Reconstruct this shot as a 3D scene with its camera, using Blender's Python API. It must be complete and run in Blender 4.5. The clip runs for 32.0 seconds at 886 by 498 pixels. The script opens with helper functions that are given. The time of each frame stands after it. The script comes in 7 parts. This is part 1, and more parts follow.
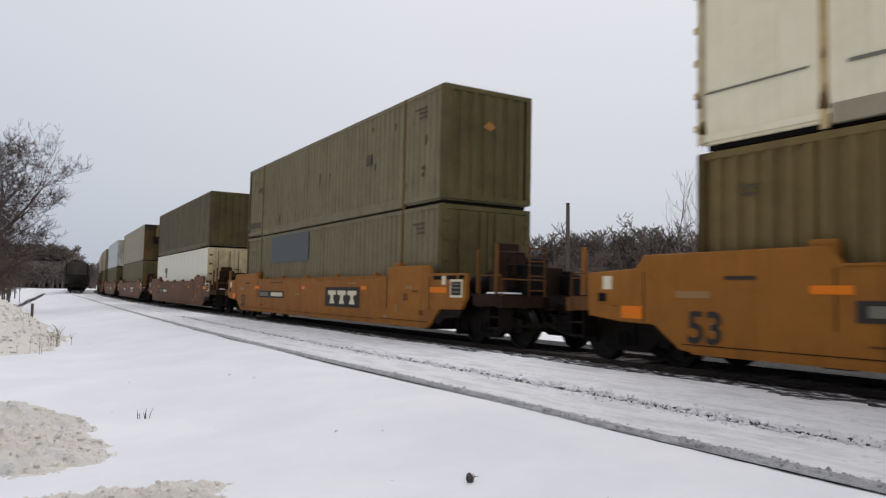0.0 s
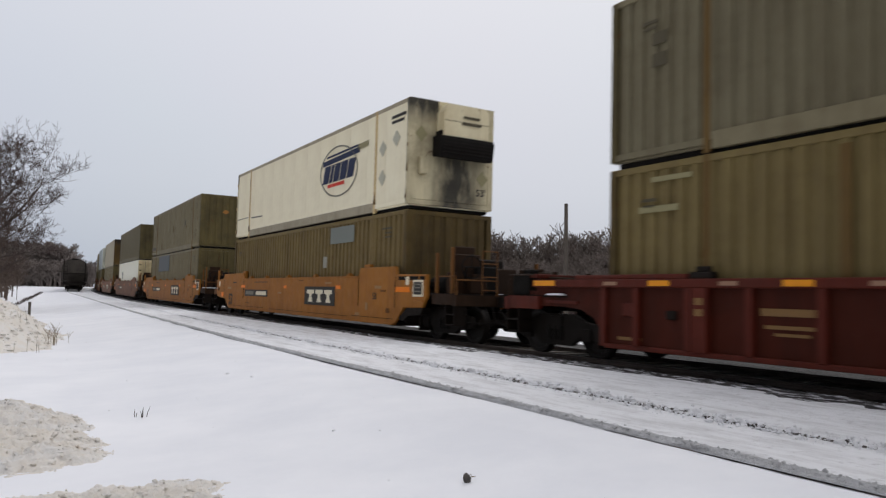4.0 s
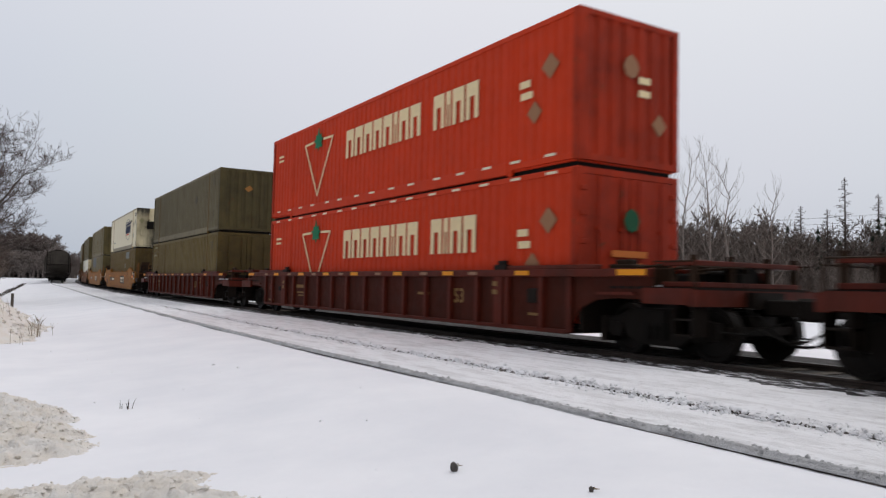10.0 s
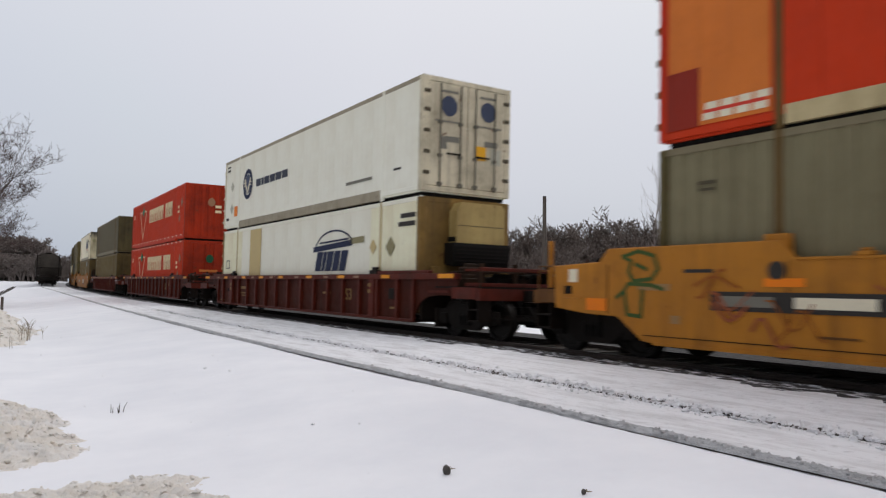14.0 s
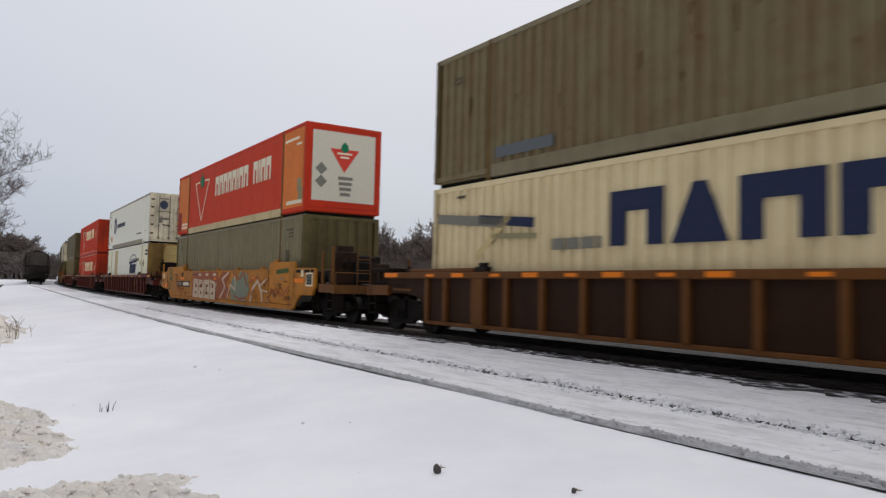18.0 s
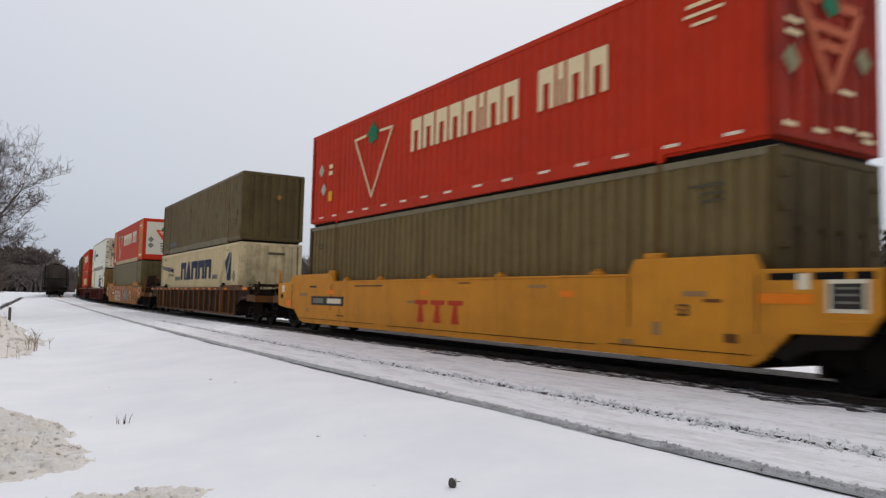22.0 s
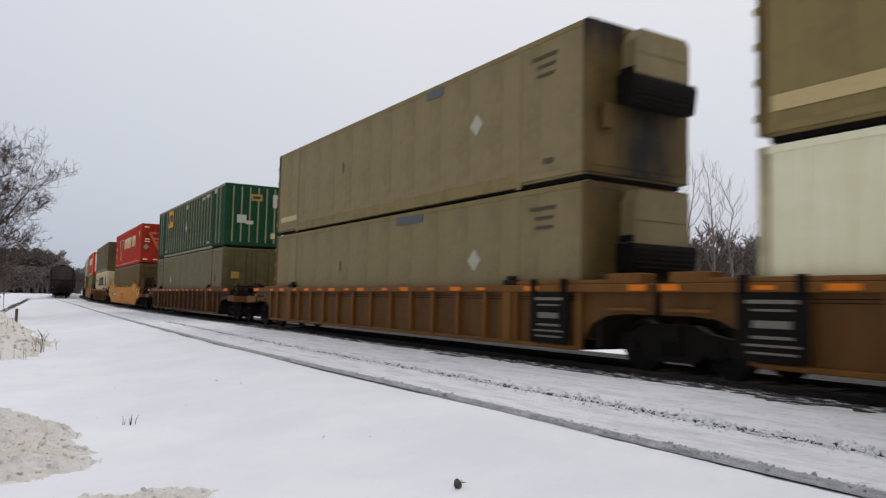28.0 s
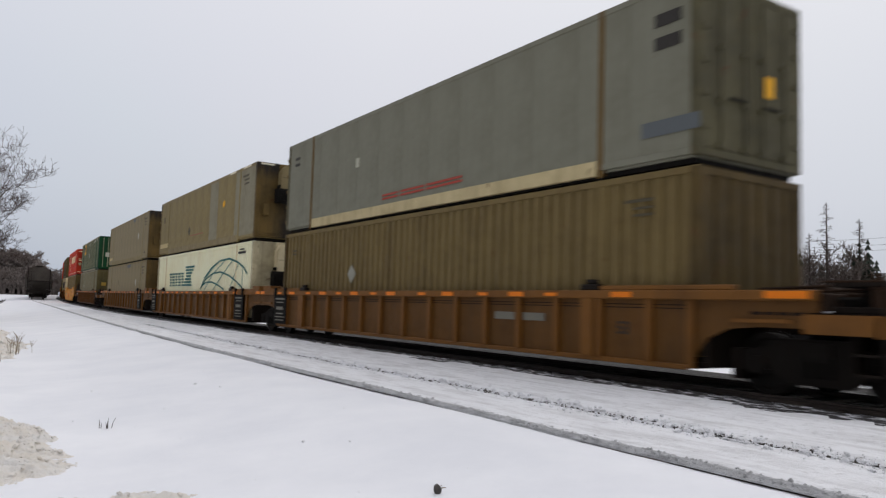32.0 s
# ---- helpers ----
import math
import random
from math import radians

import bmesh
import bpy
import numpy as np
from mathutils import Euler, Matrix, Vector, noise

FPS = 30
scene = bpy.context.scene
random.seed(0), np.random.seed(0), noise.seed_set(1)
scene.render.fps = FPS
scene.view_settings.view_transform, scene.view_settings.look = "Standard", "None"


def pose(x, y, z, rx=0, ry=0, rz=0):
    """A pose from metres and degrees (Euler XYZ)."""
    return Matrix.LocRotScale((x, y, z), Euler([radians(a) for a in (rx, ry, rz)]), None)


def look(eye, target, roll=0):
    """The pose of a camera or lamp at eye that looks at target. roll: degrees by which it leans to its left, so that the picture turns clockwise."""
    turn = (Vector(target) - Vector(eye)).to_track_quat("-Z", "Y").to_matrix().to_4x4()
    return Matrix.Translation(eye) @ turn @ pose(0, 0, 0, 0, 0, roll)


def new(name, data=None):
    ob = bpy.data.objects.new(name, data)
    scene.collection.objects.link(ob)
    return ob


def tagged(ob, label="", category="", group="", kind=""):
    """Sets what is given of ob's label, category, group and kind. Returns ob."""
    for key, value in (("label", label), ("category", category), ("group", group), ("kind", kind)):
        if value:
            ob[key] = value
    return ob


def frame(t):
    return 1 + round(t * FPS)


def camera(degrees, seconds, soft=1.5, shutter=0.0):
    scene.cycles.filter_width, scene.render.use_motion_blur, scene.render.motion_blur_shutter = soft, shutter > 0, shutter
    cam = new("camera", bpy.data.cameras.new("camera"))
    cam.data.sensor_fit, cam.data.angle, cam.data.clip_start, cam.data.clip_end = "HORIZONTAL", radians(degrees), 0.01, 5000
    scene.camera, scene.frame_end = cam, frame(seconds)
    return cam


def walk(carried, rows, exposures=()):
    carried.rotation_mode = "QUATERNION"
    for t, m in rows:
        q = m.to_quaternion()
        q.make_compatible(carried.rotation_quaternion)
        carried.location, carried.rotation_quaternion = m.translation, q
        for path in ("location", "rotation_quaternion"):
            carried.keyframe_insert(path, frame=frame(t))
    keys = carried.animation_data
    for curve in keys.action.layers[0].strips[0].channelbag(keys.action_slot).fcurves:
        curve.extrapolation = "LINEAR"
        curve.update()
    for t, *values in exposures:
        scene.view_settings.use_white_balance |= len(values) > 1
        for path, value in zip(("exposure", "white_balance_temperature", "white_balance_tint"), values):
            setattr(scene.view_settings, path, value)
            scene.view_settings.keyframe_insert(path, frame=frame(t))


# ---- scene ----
# ---------------------------------------------------------------- camera
EYE_Z = 1.05
cam = camera(61.64, 32.0, soft=1.3, shutter=0.5)


def aim(yaw, pitch, roll):
    return pose(0, 0, EYE_Z, 90 + pitch, 0, yaw) @ pose(0, 0, 0, 0, 0, -roll)


walk(cam, [(t, aim(a, b, c)) for t, a, b, c in (
    (0, -31.08, 3.62, -1.25), (0.5, -31.06, 3.5, -1.5), (1, -30.94, 3.59, -1.42), (1.5, -31.08, 3.52, -1.44),
    (2, -31.29, 3.49, -1.08), (2.5, -31.25, 3.56, -1.02), (3, -31.29, 3.65, -1.29), (3.5, -31.34, 3.59, -1.6),
    (4, -31.22, 3.63, -1.52), (4.5, -31.66, 3.55, -1.35), (6.5, -32.33, 3.87, -1.3), (7, -32.69, 3.84, -1.47),
    (7.5, -32.55, 3.62, -1.54), (8, -32.59, 3.45, -1.47), (8.5, -32.43, 3.25, -1.23), (9, -32.22, 3.02, -1.3),
    (9.5, -32.14, 2.9, -1.35), (10, -32.28, 2.88, -1.29), (10.5, -32.28, 3.09, -1.34), (11, -32.41, 3.15, -1.22),
    (11.5, -32.82, 3.16, -1.1), (12, -32.62, 3.15, -0.87), (12.5, -32.56, 3.04, -0.83), (13, -32.67, 2.97, -1.08),
    (13.5, -32.78, 3.11, -1.13), (14, -32.86, 3.11, -1.22), (14.5, -32.95, 3.22, -1.31), (16.5, -33.4, 2.98, -1.13),
    (17, -33.44, 2.84, -1.14), (17.5, -33.58, 2.89, -1.13), (18, -33.54, 3.05, -1.36), (18.5, -33.3, 3.13, -1.26),
    (19, -32.94, 3.33, -1.3), (19.5, -32.87, 3.44, -1.1), (20, -32.82, 3.58, -0.97), (20.5, -32.71, 3.71, -0.94),
    (21, -32.56, 3.75, -0.98), (21.5, -32.42, 3.84, -1.13), (22, -32.36, 4.01, -1.39), (22.5, -32.67, 3.86, -1.43),
    (23, -32.69, 3.48, -1.34), (23.5, -32.46, 3, -0.77), (24, -31.87, 2.9, -0.74), (24.5, -31.98, 2.98, -0.84),
    (25, -31.92, 3.13, -1.09), (25.5, -31.49, 3.44, -1.05), (27.5, -31.79, 3.83, -0.93), (28, -31.97, 4.06, -1.31),
    (28.5, -32.2, 4.23, -1.16), (29, -32.33, 4.31, -1.22), (29.5, -32.7, 4.47, -1.44), (30, -32.93, 4.59, -1.55),
    (30.5, -33.13, 4.8, -1.45), (31, -33.27, 4.69, -1.28), (31.5, -33.34, 4.52, -1.41), (32, -33.34, 4.47, -1.8))])

# ---------------------------------------------------------------- world and sun: a bright overcast sky
world = bpy.data.worlds.new("overcast_sky")
scene.world = world
world.use_nodes = True
wn, wl = world.node_tree.nodes, world.node_tree.links
background = wn["Background"]
sky = wn.new("ShaderNodeTexSky")
sky.sky_type, sky.sun_disc = "NISHITA", False
sky.sun_elevation, sky.sun_rotation = radians(54), radians(62)
sky.dust_density, sky.air_density = 4.0, 1.2
scale_sky = wn.new("ShaderNodeVectorMath")
scale_sky.operation = "SCALE"
scale_sky.inputs["Scale"].default_value = 0.06
where = wn.new("ShaderNodeTexCoord")
split = wn.new("ShaderNodeSeparateXYZ")
clouds = wn.new("ShaderNodeValToRGB")
clouds.color_ramp.elements[0].position, clouds.color_ramp.elements[0].color = 0.0, (0.54, 0.585, 0.67, 1)
clouds.color_ramp.elements[1].position, clouds.color_ramp.elements[1].color = 0.45, (0.86, 0.86, 0.905, 1)
mid = clouds.color_ramp.elements.new(0.14)
mid.color = (0.68, 0.705, 0.775, 1)
soft_noise = wn.new("ShaderNodeTexNoise")
soft_noise.inputs["Scale"].default_value, soft_noise.inputs["Detail"].default_value = 2.2, 3
cloud_mix = wn.new("ShaderNodeMix")
cloud_mix.data_type, cloud_mix.blend_type = "RGBA", "SOFT_LIGHT"
cloud_mix.inputs[0].default_value = 0.12
both = wn.new("ShaderNodeMix")
both.data_type = "RGBA"
both.inputs[0].default_value = 0.88
zenith = clouds.color_ramp.elements.new(1.0)
zenith.color = (1.22, 1.21, 1.24, 1)
brighter = wn.new("ShaderNodeValToRGB")  # brighter on the sun's side of the dome
brighter.color_ramp.elements[0].position, brighter.color_ramp.elements[0].color = 0.0, (0.36, 0.36, 0.37, 1)
brighter.color_ramp.elements[1].position, brighter.color_ramp.elements[1].color = 0.72, (1.0, 1.0, 1.0, 1)
half_way = brighter.color_ramp.elements.new(0.5)
half_way.color = (0.93, 0.94, 0.97, 1)
to_half = wn.new("ShaderNodeMath")
to_half.operation = "MULTIPLY_ADD"
to_half.inputs[1].default_value, to_half.inputs[2].default_value = 0.5, 0.5
sided = wn.new("ShaderNodeMix")
sided.data_type, sided.blend_type = "RGBA", "MULTIPLY"
sided.inputs[0].default_value = 1.0
wl.new(split.outputs["X"], to_half.inputs[0])
wl.new(to_half.outputs[0], brighter.inputs[0])
wl.new(where.outputs["Generated"], split.inputs[0])
wl.new(split.outputs["Z"], clouds.inputs[0])
wl.new(where.outputs["Generated"], soft_noise.inputs["Vector"])
wl.new(clouds.outputs[0], cloud_mix.inputs[6])
wl.new(soft_noise.outputs["Color"], cloud_mix.inputs[7])
wl.new(sky.outputs[0], scale_sky.inputs[0])
wl.new(scale_sky.outputs[0], both.inputs[6])
wl.new(cloud_mix.outputs[2], both.inputs[7])
wl.new(both.outputs[2], sided.inputs[6])
wl.new(brighter.outputs[0], sided.inputs[7])
wl.new(sided.outputs[2], background.inputs["Color"])
background.inputs["Strength"].default_value = 1.0

sun = new("sun", bpy.data.lights.new("sun", "SUN"))
sun.data.energy, sun.data.angle, sun.data.color = 0.5, radians(40), (1.0, 0.97, 0.93)
sun.matrix_world = look((26, 14, 40), (0, 0, 0))


# ---------------------------------------------------------------- materials
def lin(r, g, b, k=1.0):
    """Linear colour of an sRGB triple, times k."""
    return tuple(min(0.92, k * ((c / 255 + 0.055) / 1.055) ** 2.4 if c > 10 else k * c / 255 / 12.92) for c in (r, g, b))


def material(name, rough=0.6, metal=0.0):
    m = bpy.data.materials.new(name)
    m.use_nodes = True
    b = m.node_tree.nodes["Principled BSDF"]
    b.inputs["Roughness"].default_value, b.inputs["Metallic"].default_value = rough, metal
    return m, m.node_tree.nodes, m.node_tree.links, b


def noise_of(n, l, scale, detail=4, stretch=(1, 1, 1), rough=0.6):
    co, mp, tx = n.new("ShaderNodeTexCoord"), n.new("ShaderNodeMapping"), n.new("ShaderNodeTexNoise")
    mp.inputs["Scale"].default_value = stretch
    tx.inputs["Scale"].default_value, tx.inputs["Detail"].default_value, tx.inputs["Roughness"].default_value = scale, detail, rough
    l.new(co.outputs["Object"], mp.inputs[0])
    l.new(mp.outputs[0], tx.inputs["Vector"])
    return tx.outputs["Fac"]


def ramp(n, l, fac, *stops):
    r = n.new("ShaderNodeValToRGB")
    e = r.color_ramp.elements
    while len(e) < len(stops):
        e.new(0.5)
    for i, (p, c) in enumerate(stops):
        e[i].position = p
        e[i].color = (*c, 1) if len(c) == 3 else c
    l.new(fac, r.inputs[0])
    return r.outputs[0]


def blend(n, l, fac, a, b, kind="MIX"):
    m = n.new("ShaderNodeMix")
    m.data_type, m.blend_type = "RGBA", kind
    for socket, v in ((m.inputs[0], fac), (m.inputs[6], a), (m.inputs[7], b)):
        if isinstance(v, (int, float)):
            socket.default_value = v
        elif isinstance(v, tuple):
            socket.default_value = (*v[:3], 1)
        else:
            l.new(v, socket)
    return m.outputs[2]


def bump(n, l, b, fac, strength, distance=0.02):
    k = n.new("ShaderNodeBump")
    k.inputs["Strength"].default_value, k.inputs["Distance"].default_value = strength, distance
    l.new(fac, k.inputs["Height"])
    l.new(k.outputs[0], b.inputs["Normal"])


K = (0, 0, 0)
I = (1, 1, 1)
paints = {}
SHEEN, BODY = 0.28, 0.92  # gloss of old paint, depth of its colour
looks = {}


def soot_run(n, l, c, x, width, top, high=3.4):
    """An exhaust stain with ragged edges on a container's nose, running down from below the engine."""
    co, sp = n.new("ShaderNodeTexCoord"), n.new("ShaderNodeSeparateXYZ")
    l.new(co.outputs["Object"], sp.inputs[0])

    def math_(kind, a, b):
        m = n.new("ShaderNodeMath")
        m.operation = kind
        for socket, v in ((m.inputs[0], a), (m.inputs[1], b)):
            if isinstance(v, (int, float)):
                socket.default_value = v
            else:
                l.new(v, socket)
        return m.outputs[0]
    side = math_("SUBTRACT", 1.0, math_("DIVIDE", math_("ABSOLUTE", math_("SUBTRACT", sp.outputs["X"], x), 0), width))
    low = math_("LESS_THAN", sp.outputs["Z"], top)
    rag = noise_of(n, l, 3.0, 5, (1.5, 1, 0.5))
    f = math_("MULTIPLY", math_("MULTIPLY", math_("MAXIMUM", side, 0), low), math_("MULTIPLY", rag, 2.2))
    corner = math_("MULTIPLY", math_("LESS_THAN", sp.outputs["X"], -0.45), math_("MULTIPLY", math_("MAXIMUM", math_("SUBTRACT", sp.outputs["Z"], 2.15), 0), high))
    f = math_("MINIMUM", math_("ADD", f, math_("MULTIPLY", corner, rag)), 0.93)
    return blend(n, l, f, c, (0.012, 0.011, 0.010))


def paint(name, rgb, dirt=(70, 58, 42), amount=0.5, rust=0.12, rough=0.68, k=0.95, soot=None):
    """Weathered paint: cloudy fading, faint upright grime streaks, rubbed spots, rust specks and a few rust tears."""
    if name in paints:
        return paints[name]
    looks[name] = (rgb, dirt, k)
    m, n, l, b = material(name, rough)
    b.inputs["Specular IOR Level"].default_value = SHEEN if sum(rgb) > 250 else 0.14 if sum(rgb) < 150 else 0.24
    warm = (1.03, 1.0, 0.88 if rgb[2] > 0.66 * rgb[0] else 0.76)
    base = tuple(v * w for v, w in zip(lin(*rgb, k * BODY), warm))
    grime = tuple(v * w for v, w in zip(lin(*dirt, k * BODY * 0.85), warm))
    rusty = lin(98, 56, 26, 0.8)
    fade = noise_of(n, l, 0.45, 4, (1, 0.7, 1.3))
    cloud = noise_of(n, l, 1.6, 6, (1, 0.8, 1.2), 0.65)
    streak = noise_of(n, l, 1.0, 6, (0.9, 2.6, 0.30), 0.65)
    run = noise_of(n, l, 1.0, 4, (6.0, 9.0, 0.22), 0.6)
    fine = noise_of(n, l, 9.0, 6, (1, 1, 0.5), 0.7)
    c = blend(n, l, ramp(n, l, fade, (0.35, K), (0.68, (0.7,) * 3)), tuple(min(0.9, 1.05 * v) for v in base), tuple(0.72 * v + 0.28 * g for v, g in zip(base, grime)))
    c = blend(n, l, ramp(n, l, cloud, (0.46, K), (0.72, (0.55 * amount,) * 3)), c, grime)
    c = blend(n, l, ramp(n, l, streak, (0.47, K), (0.76, (0.75 * amount,) * 3)), c, grime)
    c = blend(n, l, ramp(n, l, run, (0.52, K), (0.74, (0.45 * amount,) * 3)), c, grime)
    c = blend(n, l, ramp(n, l, fine, (0.60, K), (0.8, (rust,) * 3)), c, rusty)
    spot = noise_of(n, l, 2.3, 5, (1.2, 1.2, 0.75), 0.75)
    c = blend(n, l, ramp(n, l, spot, (0.68 - 0.08 * rust, K), (0.73 - 0.08 * rust, (min(0.85, 2.2 * rust),) * 3)), c, rusty)
    drip = noise_of(n, l, 1.0, 5, (7.0, 5.5, 0.30), 0.7)
    c = blend(n, l, ramp(n, l, drip, (0.61, K), (0.76, (min(0.7, 0.04 + 0.65 * amount),) * 3)), c, lin(62, 42, 24, 0.8))
    if soot:
        c = soot_run(n, l, c, *soot)
    l.new(c, b.inputs["Base Color"])
    l.new(ramp(n, l, fine, (0.3, (rough - 0.16,) * 3), (0.75, (min(1, rough + 0.12),) * 3)), b.inputs["Roughness"])
    bump(n, l, b, cloud, 0.10, 0.02)
    paints[name] = m
    return m


def flat_paint(name, rgb, rough=0.6, k=1.0):
    """Lettering film and reflectors, a little scuffed."""
    if name in paints:
        return paints[name]
    m, n, l, b = material(name, rough)
    b.inputs["Specular IOR Level"].default_value = 0.2
    base = tuple(v * w for v, w in zip(lin(*rgb, k), (1.05, 1.0, 0.86)))
    wear = noise_of(n, l, 14, 5)
    l.new(blend(n, l, ramp(n, l, wear, (0.5, K), (0.75, (0.4,) * 3)), base, tuple(0.6 * v + 0.03 for v in base)), b.inputs["Base Color"])
    paints[name] = m
    return m


def ground_material(name, a, b_, scale, lo, hi, stretch=(1, 1, 1), bump_scale=6.0, strength=0.4, third=None, rough=0.75):
    m, n, l, b = material(name, rough)
    b.inputs["Specular IOR Level"].default_value = 0.15
    f = noise_of(n, l, scale, 6, stretch, 0.62)
    fine = noise_of(n, l, bump_scale, 8, (1, 1, 1), 0.65)
    c = blend(n, l, ramp(n, l, f, (lo, K), (hi, I)), a, b_)
    if third:
        c = blend(n, l, ramp(n, l, fine, (0.55, K), (0.72, (0.7,) * 3)), c, third)
    l.new(c, b.inputs["Base Color"])
    bump(n, l, b, fine, strength, 0.05)
    return m


SNOW = ground_material("snow", (0.78, 0.79, 0.825), (0.855, 0.86, 0.885), 0.7, 0.35, 0.65, bump_scale=3.5, strength=0.12, rough=0.7)
TRACK_SNOW = ground_material("wind_packed_snow", (0.88, 0.885, 0.905), (0.58, 0.575, 0.58), 2.2, 0.46, 0.78, (1.8, 0.45, 1), 9.0, 1.0, third=(0.54, 0.535, 0.54))
DIRTY_SNOW = ground_material("dirty_ploughed_snow", (0.75, 0.73, 0.70), (0.72, 0.665, 0.585), 3.0, 0.38, 0.68, bump_scale=34, strength=0.5, third=(0.70, 0.62, 0.51))
BALLAST = ground_material("ballast", (0.03, 0.028, 0.028), (0.08, 0.075, 0.07), 9, 0.35, 0.7, bump_scale=22, strength=1.0, third=(0.11, 0.11, 0.11))
BALLAST_EDGE = ground_material("snowy_ballast", (0.045, 0.042, 0.042), (0.74, 0.74, 0.77), 6.0, 0.51, 0.60, (1.4, 0.55, 1), 20, 1.0)
STONE = ground_material("ballast_stone", (0.05, 0.045, 0.042), (0.16, 0.145, 0.13), 20, 0.3, 0.7, bump_scale=30, strength=0.6)
BARK = ground_material("bark", (0.055, 0.045, 0.04), (0.14, 0.115, 0.10), 12, 0.3, 0.7, (3, 3, 0.5), 25, 0.8)
TWIG = ground_material("twigs", (0.095, 0.070, 0.055), (0.16, 0.122, 0.10), 3, 0.3, 0.7, bump_scale=20, strength=0.3)
BIRCH = ground_material("birch_bark", (0.24, 0.20, 0.175), (0.13, 0.11, 0.095), 5, 0.4, 0.7, (1, 1, 2), 20, 0.3)
# distance haze is painted in: paler than the nearer twigs and brush
FAR_TWIG = ground_material("pale_distant_twigs", (0.165, 0.138, 0.122), (0.24, 0.205, 0.185), 0.3, 0.3, 0.7, bump_scale=10, strength=0.2)
DARK_TWIG = ground_material("dark_twigs", (0.070, 0.050, 0.044), (0.115, 0.085, 0.075), 3, 0.3, 0.7, bump_scale=20, strength=0.3)
NEEDLES = ground_material("spruce_needles", (0.018, 0.026, 0.020), (0.045, 0.055, 0.038), 4, 0.3, 0.7, bump_scale=20, strength=0.3)
BRUSH = ground_material("brown_brushwood", (0.115, 0.093, 0.080), (0.20, 0.165, 0.143), 0.6, 0.3, 0.7, bump_scale=10, strength=0.3)
DRY_GRASS = ground_material("dry_stems", (0.16, 0.12, 0.07), (0.30, 0.23, 0.14), 8, 0.3, 0.7, bump_scale=20, strength=0.2)
RAIL = ground_material("rusty_rail", (0.05, 0.042, 0.038), (0.13, 0.10, 0.085), 6, 0.3, 0.7, (3, 0.4, 3), 20, 0.3, rough=0.5)
RAIL_TOP = material("worn_rail_head", 0.5, 0.6)[0]
RAIL_TOP.node_tree.nodes["Principled BSDF"].inputs["Base Color"].default_value = (0.12, 0.115, 0.11, 1)
END_DIRT = paint("rusty_end_gear", (58, 40, 30), (30, 24, 20), 0.6, 0.3, 0.75, 0.8)
GRIMED = paint("grimed_upright", (128, 84, 40), (62, 42, 28), 0.7, 0.3, 0.75, 0.8)
STEEL = paint("grimy_truck_steel", (34, 29, 26), (18, 16, 15), 0.6, 0.2, 0.75, 0.7)
WHEEL = paint("wheel_steel", (36, 32, 30), (20, 18, 17), 0.5, 0.15, 0.5, 0.8)
BLACK = paint("black_equipment", (27, 25, 24), (30, 26, 23), 0.4, 0.08, 0.85, 0.75)
RUST = paint("rusty_post", (108, 86, 54), (72, 52, 32), 0.6, 0.45, 0.8)
REFLECT = flat_paint("yellow_reflector", (226, 150, 34), 0.4)
ORANGE_MARK = flat_paint("orange_panel", (232, 128, 24), 0.5)
WHITE_MARK = flat_paint("white_lettering", (226, 222, 208), 0.6)
DARK_MARK = flat_paint("dark_lettering", (52, 50, 50), 0.6)
GREY_MARK = flat_paint("grey_lettering", (120, 120, 116), 0.6)
WOOD = ground_material("weathered_pole_wood", (0.07, 0.06, 0.05), (0.13, 0.11, 0.09), 4, 0.3, 0.7, (3, 3, 0.3), 20, 0.5)


# ---------------------------------------------------------------- building helpers
def mesh_of(name, bm, *mats):
    me = bpy.data.meshes.new(name)
    bm.normal_update()
    bm.to_mesh(me)
    bm.free()
    for m in mats:
        me.materials.append(m)
    return me


def part(name, bm, mat, parent=None, label="", at=None):
    """Links a bmesh, or a ready mesh, as one mesh object under a thing or a part."""
    me = bm if isinstance(bm, bpy.types.Mesh) else mesh_of(name, bm, *(mat if isinstance(mat, (list, tuple)) else (mat,)))
    ob = new(name, me)
    if parent:
        ob.parent = parent
    if at is not None:
        ob.matrix_basis = at
    return tagged(ob, label)


def thing(name, label, category, group="", kind="", at=None):
    ob = new(name)
    ob.empty_display_size = 0.3
    if at is not None:
        ob.matrix_basis = at
    return tagged(ob, label, category, group, kind)


def box(bm, x0, x1, y0, y1, z0, z1, bevel=0.0):
    v = [bm.verts.new((x, y, z)) for x in (x0, x1) for y in (y0, y1) for z in (z0, z1)]
    faces = [bm.faces.new([v[i] for i in f]) for f in ((0, 1, 3, 2), (4, 6, 7, 5), (0, 4, 5, 1), (2, 3, 7, 6), (0, 2, 6, 4), (1, 5, 7, 3))]
    if bevel:
        bmesh.ops.bevel(bm, geom=list({e for f in faces for e in f.edges}), offset=bevel, segments=1, affect="EDGES")
    return bm


def boxes(*rows, bevel=0.0):
    bm = bmesh.new()
    for r in rows:
        box(bm, *r, bevel=bevel)
    return bm


def slab(outline, x0, x1, bm=None):
    """A plate: an outline of (y, z) points, thick from x0 to x1."""
    bm = bm or bmesh.new()
    a = [bm.verts.new((x0, y, z)) for y, z in outline]
    b = [bm.verts.new((x1, y, z)) for y, z in outline]
    bm.faces.new(a)
    bm.faces.new(b[::-1])
    for i in range(len(a)):
        j = (i + 1) % len(a)
        bm.faces.new((a[j], a[i], b[i], b[j]))
    bmesh.ops.recalc_face_normals(bm, faces=bm.faces)
    return bm


